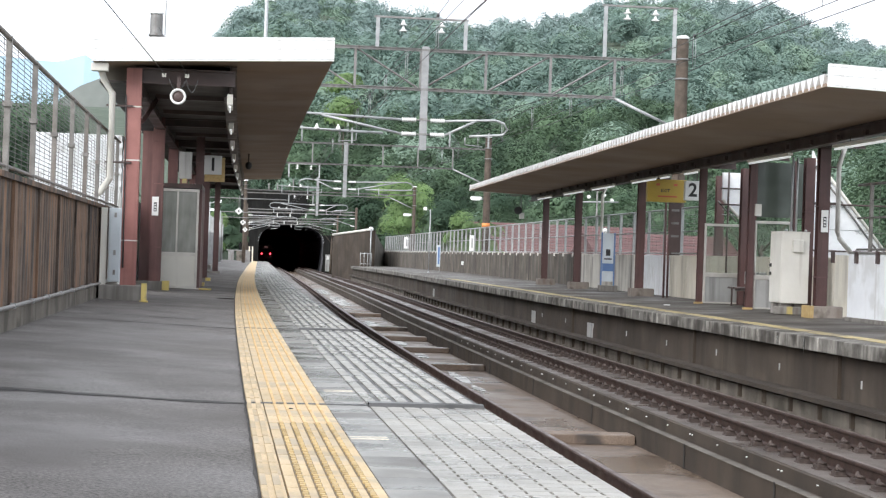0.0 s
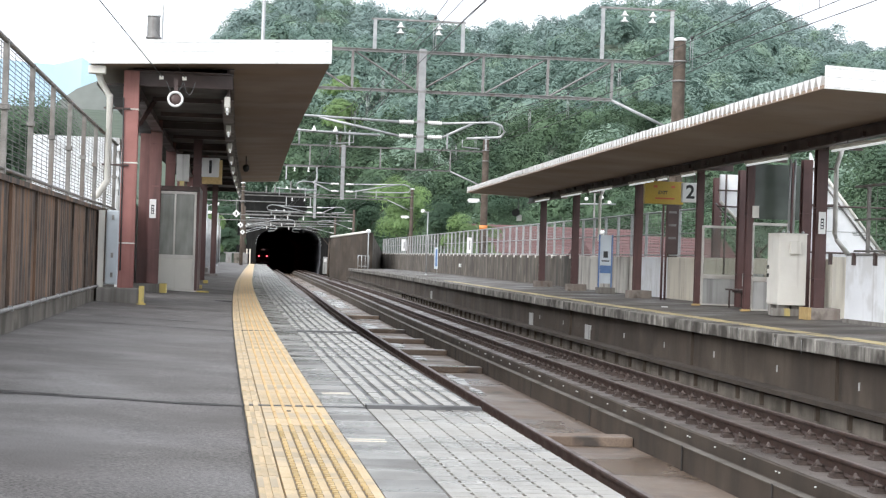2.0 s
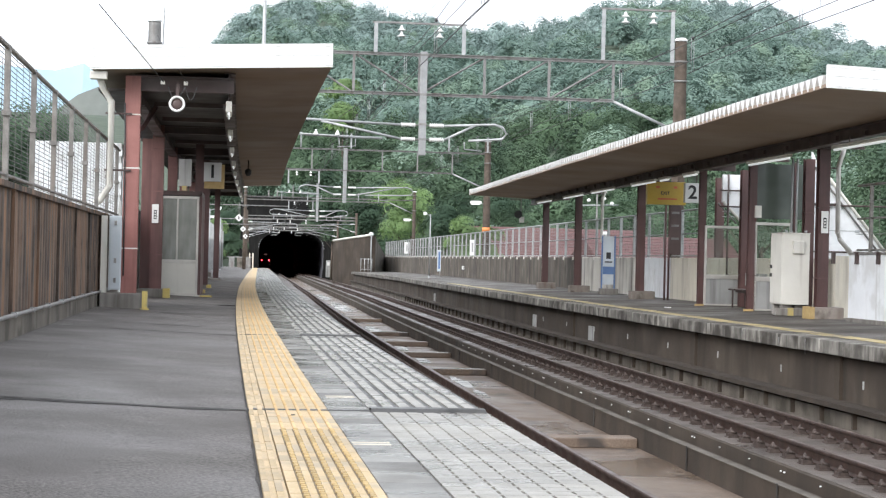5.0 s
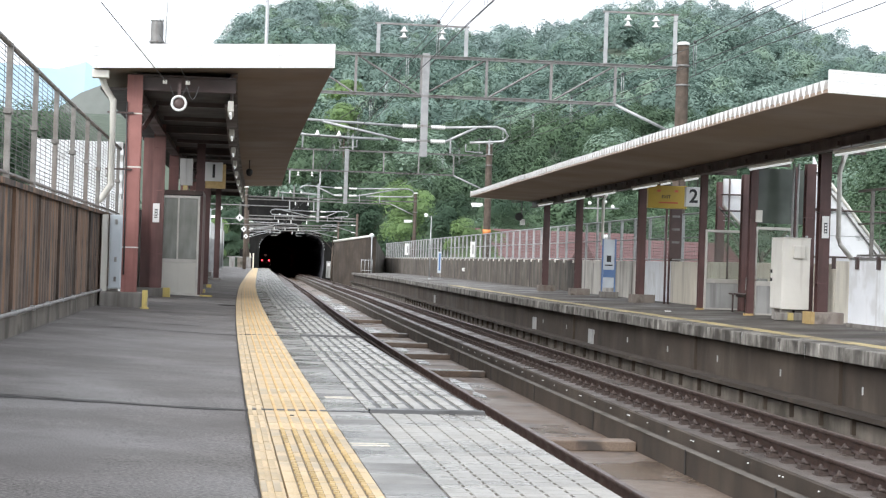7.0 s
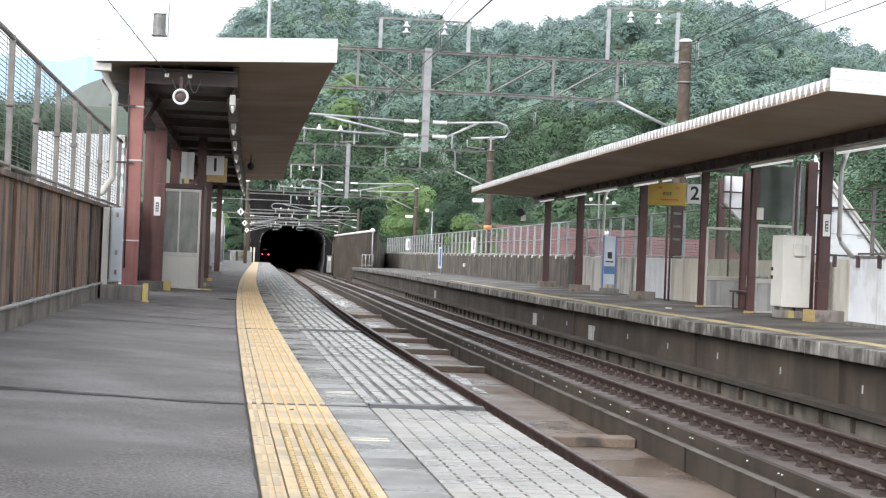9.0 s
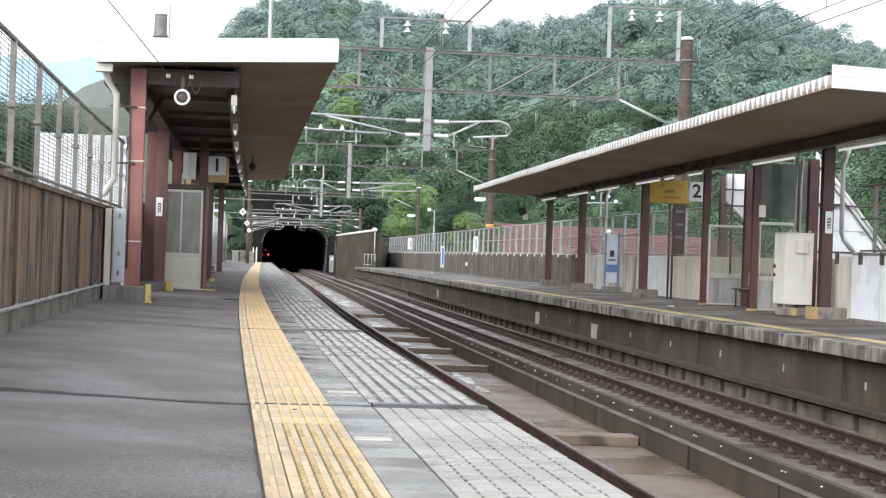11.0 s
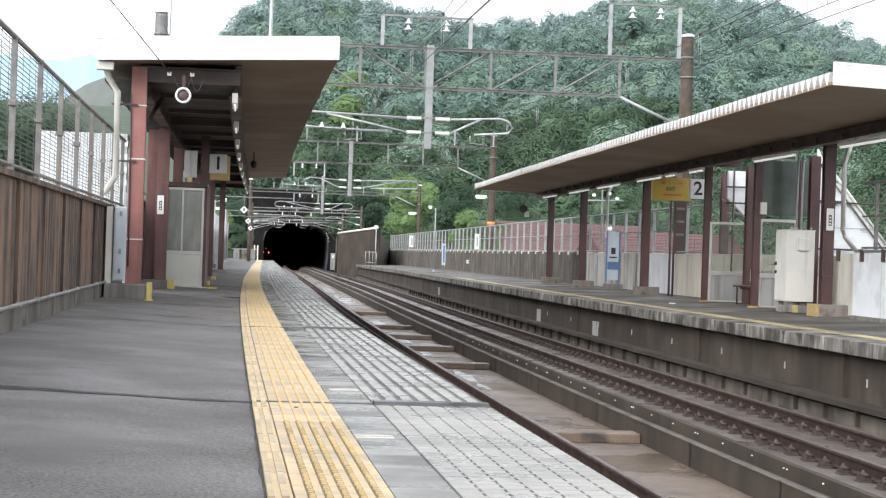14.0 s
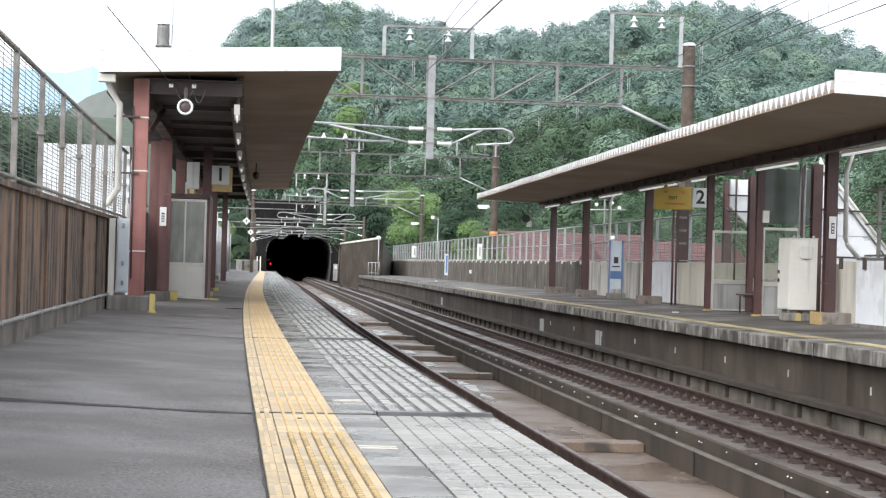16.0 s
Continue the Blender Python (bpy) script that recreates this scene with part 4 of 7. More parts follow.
def far_wall_west():
    t = thing("wall_west_far", ident, "grey panelled wall along the back of the platform", "wall", kind="structure")
    pm = B()
    bx(pm, -0.06, 0.0, 0.02, 1.98, -0.2, 1.9, bevel=0.01)
    pm = mesh_of("wall_panel", pm, GREY_PANEL)
    for k in range(54):
        part("wall_panel", pm, GREY_PANEL, t, m=at(-2.13, 37 + 2 * k, 0.1 if k % 7 else 0.12))
    pm = B()
    bx(pm, -0.05, 0.05, -0.05, 0.05, 0.0, 2.9)
    pm = mesh_of("panel_post", pm, GALV)
    for k in range(28):
        part("panel_post", pm, GALV, t, m=at(-2.07, 37 + 4 * k))


far_wall_west()


# ---------------------------------------------------------------- canopies
def column(parent, a, s, z1, w, material, base=True, z0=0.05, base_w=0.4, base_l=0.5, label="", m0=0.3):
    """An H-section column on a concrete foot with a yellow-painted corner."""
    bm = B()
    h, f = w / 2, 0.02
    prof = [(-h, -h), (h, -h), (h, -h + f), (f / 2, -h + f), (f / 2, h - f), (h, h - f), (h, h), (-h, h), (-h, h - f), (-f / 2, h - f), (-f / 2, -h + f), (-h, -h + f)]
    lo, hi = [[bm.verts.new((x, y, z)) for x, y in prof] for z in (z0, z1)]
    for k in range(12):
        bm.faces.new((lo[k], lo[(k + 1) % 12], hi[(k + 1) % 12], hi[k]))
    bm.faces.new(lo[::-1])
    bm.faces.new(hi)
    o = part("column", bm, material, parent, label, at(a, s))
    for z in (z0 + 0.75, z0 + 2.1, z0 + 3.0):
        if z < z1 - 0.3:
            bm = B()
            bx(bm, -w / 2 - 0.008, w / 2 + 0.008, -w / 2 - 0.008, w / 2 + 0.008, z, z + 0.022)
            part("band", bm, PAINT if material is COLUMN else material, o, "thin pale strap")
    if base:
        bm = B()
        bx(bm, -base_w * (1.1 if a < 5 else 0.75), base_w * (0.75 if a < 5 else 1.1), -base_l / 2, base_l / 2, -0.05, m0, bevel=0.02)
        part("column_foot", bm, CONC if a < 0 else FOOT, parent, "stained concrete foot", at(a, s))
        if s < 32 or s > (40 if a > 5 else 67):
            return o
        bm = B()
        x0 = base_w * 0.75 - 0.13 if a < 5 else -base_w * 0.75 - 0.008
        bx(bm, x0, x0 + (0.138 if a < 5 else 0.075), -base_l / 2 - 0.008, base_l / 2 + 0.008, 0.04, m0 + 0.006)
        part("yellow_corner", bm, YEL_PAINT if a < 5 else OCHRE, parent, "worn yellow painted corner", at(a, s))
    return o


def name_plate(m, h=0.4, w=0.14, n=5):
    """A small upright station name plate; its writing is bars."""
    t = thing("name_plate", m, "white upright plate with dark writing on a column", "sign", "plates on the columns")
    bm = B()
    bx(bm, -w / 2, w / 2, -0.012, 0, 0, h, bevel=0.004)
    part("plate", bm, SIGN_W, t)
    bm = B()
    bx(bm, -0.03, 0.03, -0.016, -0.012, h * 0.22, h * 0.7)
    part("panel", bm, BLACK, t, "dark printed panel")
    for k in range(3):
        bm = B()
        bx(bm, -0.018, 0.018, -0.019, -0.016, h * (0.27 + 0.14 * k), h * (0.35 + 0.14 * k))
        part("writing", bm, SIGN_W, t)


def tube_light(a, s0, s1, z, deep=0.06):
    t = thing("tube_light", at(a, (s0 + s1) / 2, z), "white fluorescent tube light under the canopy beam", "ceiling light", "tube lights under the canopies")
    L = s1 - s0
    bm = B()
    bx(bm, -0.05, 0.05, -L / 2, L / 2, 0.0, deep, bevel=0.01)
    part("housing", bm, PAINT, t)
    bm = B()
    rod(bm, (0, -L / 2 + 0.03, -0.022), (0, L / 2 - 0.03, -0.022), 0.02)
    part("tube", bm, TUBE, t)
    for k in (-1, 1):
        bm = B()
        rod(bm, (0, k * L * 0.35, deep), (0, k * L * 0.35, deep + 0.1), 0.01, n=6)
        part("hanger", bm, STEEL, t)


def canopy(name, s0, s1, a_in, a_out, z_in, z_out, fas, label, a_beam, beam_z, fas_step, rib_h, dip):
    """Folded-plate roof from the back edge a_out to the track edge a_in; soffit, end fascias, ribs and beams. dip: fall per metre along the line."""
    t = thing(name, ident, label, "platform canopy", "platform canopies")
    ss = steps(s0, s1, 2.0)

    def sink(s):
        return -dip * (s - s0) + 0.012 * noise.noise((s * 0.35, a_in, 0.0))
    bm = B()
    sweep(bm, [(a_in, z_in), (a_in, z_in + 0.05), (a_out, z_out + 0.05), (a_out, z_out)], ss, drop=sink)
    part("soffit", bm, SOFFIT, t, "smooth brown soffit")
    sgn = 1 if a_in > a_out else -1
    bm = B()
    sweep(bm, [(a_in - sgn * 0.03, z_in + rib_h - 0.03), (a_in - sgn * 0.03, z_in + rib_h - 0.01), (a_in - sgn * 0.6, z_in + rib_h), (a_out, z_out + rib_h), (a_out, z_out + rib_h - 0.03)], ss, drop=sink)
    part("roof", bm, GALV, t, "pale metal roof sheet")
    for s in (s0, s1):
        low = sink(s)
        tall = fas if s == s0 else rib_h + 0.02
        bm = B()
        x0, x1 = sorted((a_in, a_out))
        c = bx(bm, x0 - 0.012, x1 + 0.012, -0.03, 0.03, -0.02, 0, bevel=0)
        for v in c:
            k = (v.co.x - a_out) / (a_in - a_out)
            base = z_out + (z_in - z_out) * k + low
            v.co.z = base - 0.012 if v.co.z < -0.01 else base + tall + 0.012
        part("end_fascia", bm, WHITE, t, "bright white sheet-metal fascia", at(0, s))
        for f in (0.03, 0.5, 0.9):
            bm = B()
            c = bx(bm, x0 - 0.01, x1 + 0.01, -0.034, -0.03, -0.02, 0)
            for v in c:
                k = (v.co.x - a_out) / (a_in - a_out)
                base = z_out + (z_in - z_out) * k + tall * f + low
                v.co.z = base if v.co.z < -0.01 else base + 0.005
            part("fascia_seam", bm, GALV, t, "", at(0, s))
    # ribs of the folded roof along the track edge: each a white trough end that narrows downwards
    rb = B()
    lo, hi = 0.02, fas_step * 0.43
    v = [rb.verts.new((x, y * (hi if z else lo), z * rib_h)) for z in (0, 1) for x, y in ((-0.02, -1), (0.05, -1), (0.05, 1), (-0.02, 1))]
    for q in ((0, 1, 2, 3), (4, 5, 6, 7), (0, 1, 5, 4), (1, 2, 6, 5), (2, 3, 7, 6), (3, 0, 4, 7)):
        rb.faces.new([v[i] for i in q])
    rb = mesh_of("roof_rib", rb, WHITE)
    s = s0 + 0.25
    while s < s1 - 0.1:
        part("roof_rib", rb, WHITE, t, m=at(a_in - (0.045 if sgn > 0 else -0.045), s, z_in + 0.01 + sink(s) + 0.004 * noise.noise((s * 3.1, 0, 0)), 0 if sgn > 0 else 180))
        s += fas_step
    bm = B()
    sweep(bm, [(a_in - sgn * 0.1, z_in + 0.05), (a_in - sgn * 0.1, z_in + rib_h - 0.03), (a_in - sgn * 0.14, z_in + rib_h - 0.03), (a_in - sgn * 0.14, z_in + 0.05)], ss, drop=sink)
    part("rib_backing", bm, SOFFIT, t, "brown gap behind the ribs")
    for a in a_beam:
        bm = B()
        w = 0.1
        zt = z_out + (z_in - z_out) * (a - a_out) / (a_in - a_out)
        zb = beam_z + (zt - z_out)
        sweep(bm, [(a - w, zb), (a - w, zb + 0.03), (a - 0.02, zb + 0.03), (a - 0.02, zt - 0.02), (a - w, zt - 0.02), (a - w, zt), (a + w, zt), (a + w, zt - 0.02),
                   (a + 0.02, zt - 0.02), (a + 0.02, zb + 0.03), (a + w, zb + 0.03), (a + w, zb)], ss if a > 5 else [s0 + 0.95] + ss[1:], drop=sink)
        part("long_beam", bm, STEEL, t, "dark brown steel beam")
    return t


def cross_beam(parent, a0, a1, s, z0, z1, w=0.16):
    bm = B()
    x0, x1 = sorted((a0, a1))
    bx(bm, x0, x1, -w / 2, w / 2, z0, z0 + 0.025)
    bx(bm, x0, x1, -w / 2, w / 2, z1 - 0.025, z1)
    bx(bm, x0, x1, -0.015, 0.015, z0 + 0.025, z1 - 0.025)
    part("cross_beam", bm, STEEL, parent, "dark brown steel beam", at(0, s))


def downpipe(parent, pts, r, material=PAINT):
    bm = B()
    pipe(bm, pts, r, 10)
    for p in pts[1:-1]:
        bmesh.ops.create_uvsphere(bm, u_segments=10, v_segments=6, radius=r * 1.02, matrix=Matrix.Translation(p))
    o = part("downpipe", bm, material, parent, "white rain pipe")
    return o


def make_canopy_1():
    t = canopy("canopy_1", 30.3, 82.0, 1.69, -2.26, 4.175, 4.0, 0.37, "brown platform canopy with a white fascia", (0.0, -1.5), 3.44, 0.3, 0.17, 0.0)
    # inner ceiling between the two beams, under-roof shade in its colour, with ribs
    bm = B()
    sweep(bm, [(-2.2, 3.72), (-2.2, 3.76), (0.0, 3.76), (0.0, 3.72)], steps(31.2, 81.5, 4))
    part("inner_ceiling", bm, SHADE, t, "brown boarded ceiling with under-roof shade in its colour")
    # ribs further in switch to the shade tone
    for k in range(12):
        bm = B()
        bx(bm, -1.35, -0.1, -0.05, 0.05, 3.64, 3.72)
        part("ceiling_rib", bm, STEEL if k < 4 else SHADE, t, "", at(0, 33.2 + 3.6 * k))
    cross_beam(t, -1.68, 0.08, 31.05, 3.72, 3.98, 0.2)
    for s in (39.2, 47.2, 55.2, 63.2, 71.2, 79.2):
        cross_beam(t, -1.55, 0.0, s, 3.55, 3.72)
    column(t, -1.604, 31.05, 3.96, 0.256, COLUMN, z0=0.3, base_w=0.42, base_l=0.7, m0=0.31, label="red-brown steel column")
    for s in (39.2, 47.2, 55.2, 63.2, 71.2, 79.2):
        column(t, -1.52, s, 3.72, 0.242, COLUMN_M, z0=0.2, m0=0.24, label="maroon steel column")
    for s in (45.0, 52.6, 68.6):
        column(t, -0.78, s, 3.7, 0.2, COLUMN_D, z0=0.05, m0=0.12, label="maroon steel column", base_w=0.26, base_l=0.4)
    # knee brace on the first column
    bm = B()
    rod(bm, (-1.35, 31.3, 3.1), (-1.2, 33.2, 3.62), 0.05, n=4)
    part("knee_brace", bm, COLUMN_D, t)
    downpipe(t, [(-2.05, 30.6, 3.93), (-1.98, 30.75, 3.72), (-1.84, 30.8, 3.5), (-1.84, 30.9, 2.1), (-2.0, 31.0, 1.86), (-2.1, 31.0, 1.8)], 0.057)
    bm = B()
    bx(bm, -0.15, 0.13, -0.1, 0.1, -0.13, 0, bevel=0.01)
    part("gutter_outlet", bm, PAINT, t, "white gutter box", pose(-2.03, 30.5, 3.97))
    for z in (2.35, 3.3):
        bm = B()
        bx(bm, -0.1, 0.34, -0.02, 0.02, 0, 0.03)
        part("pipe_bracket", bm, STEEL, t, "", pose(-1.84, 30.9, z))
    bm = B()
    pipe(bm, [(-1.62, 30.9, 3.5), (-1.6, 30.9, 2.5), (-1.58, 30.9, 0.6)], 0.012, 6)
    part("cable", bm, WIRE, t, "dark cable")
    bm = B()
    bx(bm, -0.37, -0.13, 0.0, 0.06, 0.2, 3.44, bevel=0.006)
    part("side_panel", bm, COLUMN_M, t, "maroon steel panel beside the column", at(-1.5, 39.35))
    downpipe(t, [(-1.7, 38.7, 3.4), (-1.83, 38.75, 3.15), (-1.83, 38.8, 1.75), (-1.95, 38.8, 1.5)], 0.035)
    for k in range(9):
        tube_light(0.0, 30.95 + 6.2 * k, 32.2 + 6.2 * k, 3.41, 0.18)


make_canopy_1()
name_plate(at(-1.55, 39.06, 1.63))


def make_loudspeaker():
    t = thing("loudspeaker", pose(-0.75, 30.5, 3.475), "round white-rimmed loudspeaker on a bracket", "loudspeaker")
    turn = pose(0, 0, 0, 90, 0, 0)
    bm = B()
    lathe(bm, [(0.08, -0.3), (0.11, -0.28), (0.125, -0.05), (0.125, 0.0)], turn)
    part("drum", bm, GREY_PANEL, t)
    bm = B()
    n = 28
    prof = [(0.135, -0.02), (0.135, 0.03), (0.12, 0.045), (0.098, 0.03), (0.09, -0.015)]
    rings = [[bm.verts.new(turn @ Vector((r * math.cos(k * math.tau / n), r * math.sin(k * math.tau / n), z))) for k in range(n)] for r, z in prof]
    for p, q in zip(rings, rings[1:] + rings[:1]):
        for k in range(n):
            bm.faces.new((p[k], p[(k + 1) % n], q[(k + 1) % n], q[k])).smooth = True
    part("rim", bm, SIGN_W, t, "white plastic rim")
    bm = B()
    lathe(bm, [(0.094, 0.0), (0.094, 0.006), (0.03, 0.016)], turn, 24)
    part("grille", bm, STEEL, t, "dark brown grille")
    bm = B()
    bx(bm, -0.03, 0.03, 0.08, 0.16, 0.1, 0.34)
    part("bracket", bm, STEEL, t)
    for x0, x1 in ((-0.16, 0.12), (0.12, 0.32)):
        bm = B()
        pts = [(x0 + (x1 - x0) * k / 8, 0.1, 0.3 - 0.22 * math.sin(math.pi * k / 8)) for k in range(9)]
        pipe(bm, pts, 0.008, 5)
        part("cable", bm, WIRE, t, "looped dark cable")
    for x in (-0.28, 0.1):
        bm = B()
        bx(bm, x, x + 0.07, 0.1, 0.14, 0.33, 0.39)
        part("cable_clamp", bm, PAINT, t, "white cable clamp")


make_loudspeaker()


def cable(name, pts, r, label, group=""):
    bm = B()
    pipe(bm, pts, r, 5)
    solo(name, bm, WIRE, label, "cable", group)


cable("drop_cable", [(-0.98, 30.45, 3.83), (-1.35, 28.5, 4.15), (-1.8, 26.5, 4.55)], 0.008, "thin dark cable to the canopy", "cables to the canopy")
cable("drop_cable", [(-0.6, 30.45, 3.83), (-0.97, 30.42, 4.38), (-1.1, 30.4, 4.6)], 0.006, "thin dark cable to the canopy", "cables to the canopy")


def roof_box():
    t = thing("antenna_rod", at(-1.27, 31.2, 4.17), "thin pale rod standing on the canopy roof", "antenna")
    bm = B()
    bx(bm, 0.08, 0.2, -0.06, 0.06, -0.05, 0.03, bevel=0.01)
    part("base", bm, GALV_OLD, t)
    bm = B()
    rod(bm, (0.13, 0, -0.05), (0.15, 0, 1.85), 0.012)
    part("pole", bm, GALV, t)


roof_box()


def shelter_1():
    """Glazed waiting shelter on the near platform."""
    t = thing("waiting_shelter", at(-1.05, 41.7, 0.0), "maroon-framed waiting shelter with dusty glass and cream panels", "shelter", "waiting shelters")
    for x0, x1 in ((-0.5, 0.36),):
        for p0, p1, z0, z1 in ((x0, x0 + 0.05, 0.06, 2.3), (x1 - 0.05, x1, 0.06, 2.3), (-0.14, -0.1, 0.82, 2.24)):
            bm = B()
            bx(bm, p0, p1, -0.03, 0.03, z0, z1, bevel=0.005)
            part("upright", bm, ALU, t, "pale aluminium frame")
        for z0, z1 in ((0.06, 0.1), (0.78, 0.86), (2.24, 2.3)):
            bm = B()
            bx(bm, x0 + 0.05, x1 - 0.05, -0.03, 0.03, z0, z1, bevel=0.005)
            part("rail", bm, ALU, t, "pale aluminium frame")
        bm = B()
        bx(bm, x0 + 0.05, x1 - 0.05, -0.012, 0.012, 0.1, 0.78)
        part("lower_panel", bm, PAINT, t, "cream lower panel")
        for p0, p1 in ((x0 + 0.05, -0.14), (-0.1, x1 - 0.05)):
            bm = B()
            bx(bm, p0, p1, -0.006, 0.006, 0.86, 2.24)
            part("pane", bm, PANE_DARK, t, "dusty grey glass")
    bm = B()
    bx(bm, 0.36, 0.42, 0.0, 3.2, 0.06, 2.3)
    part("side_panel", bm, COLUMN_D, t, "maroon side panel")
    bm = B()
    bx(bm, -0.52, 0.42, 0.0, 3.2, 2.32, 2.42)
    part("shelter_roof", bm, STEEL, t, "dark brown roof")
    bm = B()
    bx(bm, -0.52, -0.47, 0.05, 3.2, 0.06, 2.3)
    part("back_panel", bm, GREY_PANEL, t)
    bm = B()
    bx(bm, -0.46, 0.5, -0.06, -0.03, 0.0, 0.06)
    part("sill", bm, PAINT, t)
    bm = B()
    bx(bm, 0.42, 0.7, -0.1, 0.0, 0.0, 0.06)
    part("yellow_step", bm, YEL_PAINT, t, "yellow painted sill end")


shelter_1()


def grey_box():
    t = thing("upper_box", at(-1.0, 40.9, 2.5), "grey distribution box fixed above the shelter", "junction box")
    bm = B()
    bx(bm, -0.14, 0.14, -0.1, 0.1, 0.0, 0.6, bevel=0.01)
    part("box", bm, GREY_PANEL, t)
    bm = B()
    bx(bm, -0.06, 0.04, -0.13, -0.1, -0.1, 0.0)
    part("gland", bm, YEL_PAINT, t, "small yellow label")


grey_box()


def platform_sign(m, digit, wood, label, w=0.46, h=0.5):
    t = thing("platform_sign", m, label, "sign", "platform number signs")
    bm = B()
    bx(bm, -w / 2, w / 2, -0.08, 0.08, 0, h, bevel=0.01)
    part("sign_box", bm, SIGN_W, t)
    lettering("number", digit, h * 0.95, BLACK, t, Matrix.Translation((0, -0.083, h * 0.5)) @ FACING, "black number")
    if wood:
        bm = B()
        bx(bm, -w / 2 + 0.02, w / 2 + 0.08, -0.06, 0.2, -0.18, h - 0.05)
        part("sign_back", bm, OCHRE, t, "dull yellow sign box behind")
    for x in (-w * 0.3, w * 0.3):
        bm = B()
        rod(bm, (x, 0, h), (x, 0, h + 0.25), 0.012)
        part("hanger", bm, STEEL, t)


platform_sign(at(-0.52, 48.0, 2.9), "1", True, "hanging white sign with a black 1")


def wall_cabinet_west():
    t = thing("wall_cabinet", at(-1.83, 31.0, 0.36), "pale blue-grey metal wall cabinet", "cabinet")
    bm = B()
    bx(bm, -0.11, 0.1, -0.1, 0.12, 0, 1.24, bevel=0.008)
    part("body", bm, BLUE_BOX, t)
    bm = B()
    bx(bm, -0.09, 0.08, -0.118, -0.1, 0.02, 1.22, bevel=0.004)
    d = part("door", bm, BLUE_BOX, t)
    for z in (0.12, 0.45, 1.08):
        bm = B()
        bx(bm, -0.02, 0.02, -0.14, -0.118, z, z + 0.08)
        part("handle", bm, GALV_OLD, d, "grey latch")
    bm = B()
    bx(bm, -0.24, -0.14, -0.06, 0.02, -0.1, 1.24)
    part("white_post", bm, PAINT, t, "white post")


wall_cabinet_west()


def bollard():
    t = thing("marker_post", at(-1.3, 30.4, 0.06), "short yellow painted corner guard", "bollard")
    bm = B()
    bx(bm, -0.045, 0.045, -0.012, 0.012, 0, 0.3, bevel=0.006)
    part("guard", bm, YEL_PAINT, t)
    bm = B()
    bx(bm, -0.07, 0.07, -0.07, 0.07, -0.01, 0.015)
    part("base_plate", bm, YEL_PAINT, t)


bollard()


def stair_cover(name, m, prof, depth, label, ribs):
    """White sheet-metal stair enclosure: a side profile (y, z) pushed out sideways, with seams."""
    t = thing(name, m, label, "stair enclosure", "stair enclosures")
    bm = B()
    r = [[bm.verts.new((x, y, z)) for y, z in prof] for x in (0, depth)]
    n = len(prof)
    for k in range(n):
        bm.faces.new((r[0][k], r[0][(k + 1) % n], r[1][(k + 1) % n], r[1][k]))
    bm.faces.new(r[0])
    bm.faces.new(r[1][::-1])
    part("cladding", bm, PANEL_WHITE, t, "white metal cladding")
    top = max(z for y, z in prof)
    for k in range(ribs):
        bm = B()
        f = (k + 0.5) / ribs
        ys = [y for y, z in prof]
        bx(bm, -0.012, 0.0, min(ys) + (max(ys) - min(ys)) * f - 0.02, min(ys) + (max(ys) - min(ys)) * f + 0.02, 0.2, 1.2)
        part("seam", bm, GALV, t)
    for (y0, z0), (y1, z1) in zip(prof[1:], prof[2:]):
        bm = B()
        rod(bm, (-0.02, y0, z0), (-0.02, y1, z1), 0.045)
        part("edge_trim", bm, PAINT, t, "white edge tube")
    return t




def stair_side(m, prof, label, rail_z, slope, posts):
    """White sheet-metal side of a covered stair that goes down away from the platform; prof is its outline (x, z)."""
    t = thing("stair_enclosure", m, label, "stair enclosure", "stair enclosures")
    bm = B()
    r = [[bm.verts.new((x, y, z)) for x, z in prof] for y in (0, 0.12)]
    n = len(prof)
    for k in range(n):
        bm.faces.new((r[0][k], r[0][(k + 1) % n], r[1][(k + 1) % n], r[1][k]))
    bm.faces.new(r[0])
    bm.faces.new(r[1][::-1])
    part("cladding", bm, SHEET, t, "white metal cladding")
    (xa, za), (xb, zb) = slope
    for o, rad, mt in ((0.0, 0.035, PAINT), (-0.13, 0.022, GALV_OLD)):
        bm = B()
        rod(bm, (xa + o, -0.05, za + o * 0.3), (xb + o, -0.05, zb + o * 0.3), rad)
        part("edge_tube", bm, mt, t, "sloping edge tube")
    for f in (0.25, 0.5, 0.75):
        x, z = xa + (xb - xa) * f, za + (zb - za) * f
        bm = B()
        bx(bm, prof[0][0], x - 0.05, -0.008, 0.0, z, z + 0.014)
        part("sheet_seam", bm, GALV, t)
        for g in (0.4, 0.75):
            bm = B()
            bx(bm, prof[0][0] + (x - prof[0][0]) * g, prof[0][0] + (x - prof[0][0]) * g + 0.1, -0.03, -0.008, z - 0.02, z + 0.03, bevel=0.008)
            part("sheet_lug", bm, GALV, t, "grey fixing lug")
    for z in rail_z:
        bm = B()
        rod(bm, (prof[0][0] - 0.1, -0.08, z), (prof[3][0] + 0.15, -0.08, z), 0.022, n=6)
        part("rail", bm, STEEL, t, "dark steel rail")
    for x, z0, z1 in posts:
        bm = B()
        rod(bm, (x, -0.08, z0), (x, -0.08, z1), 0.025, n=6)
        part("rail_post", bm, STEEL, t, "dark steel post")


stair_side(at(0, 38.8), [(12.72, -1.5), (12.72, 3.57), (12.8, 3.38), (14.45, 1.31), (14.45, -1.5)], "white metal stair enclosure with a sloping edge", (1.38, 2.4),
           ((12.78, 3.38), (14.45, 1.33)), ((12.85, -0.5, 2.0),))
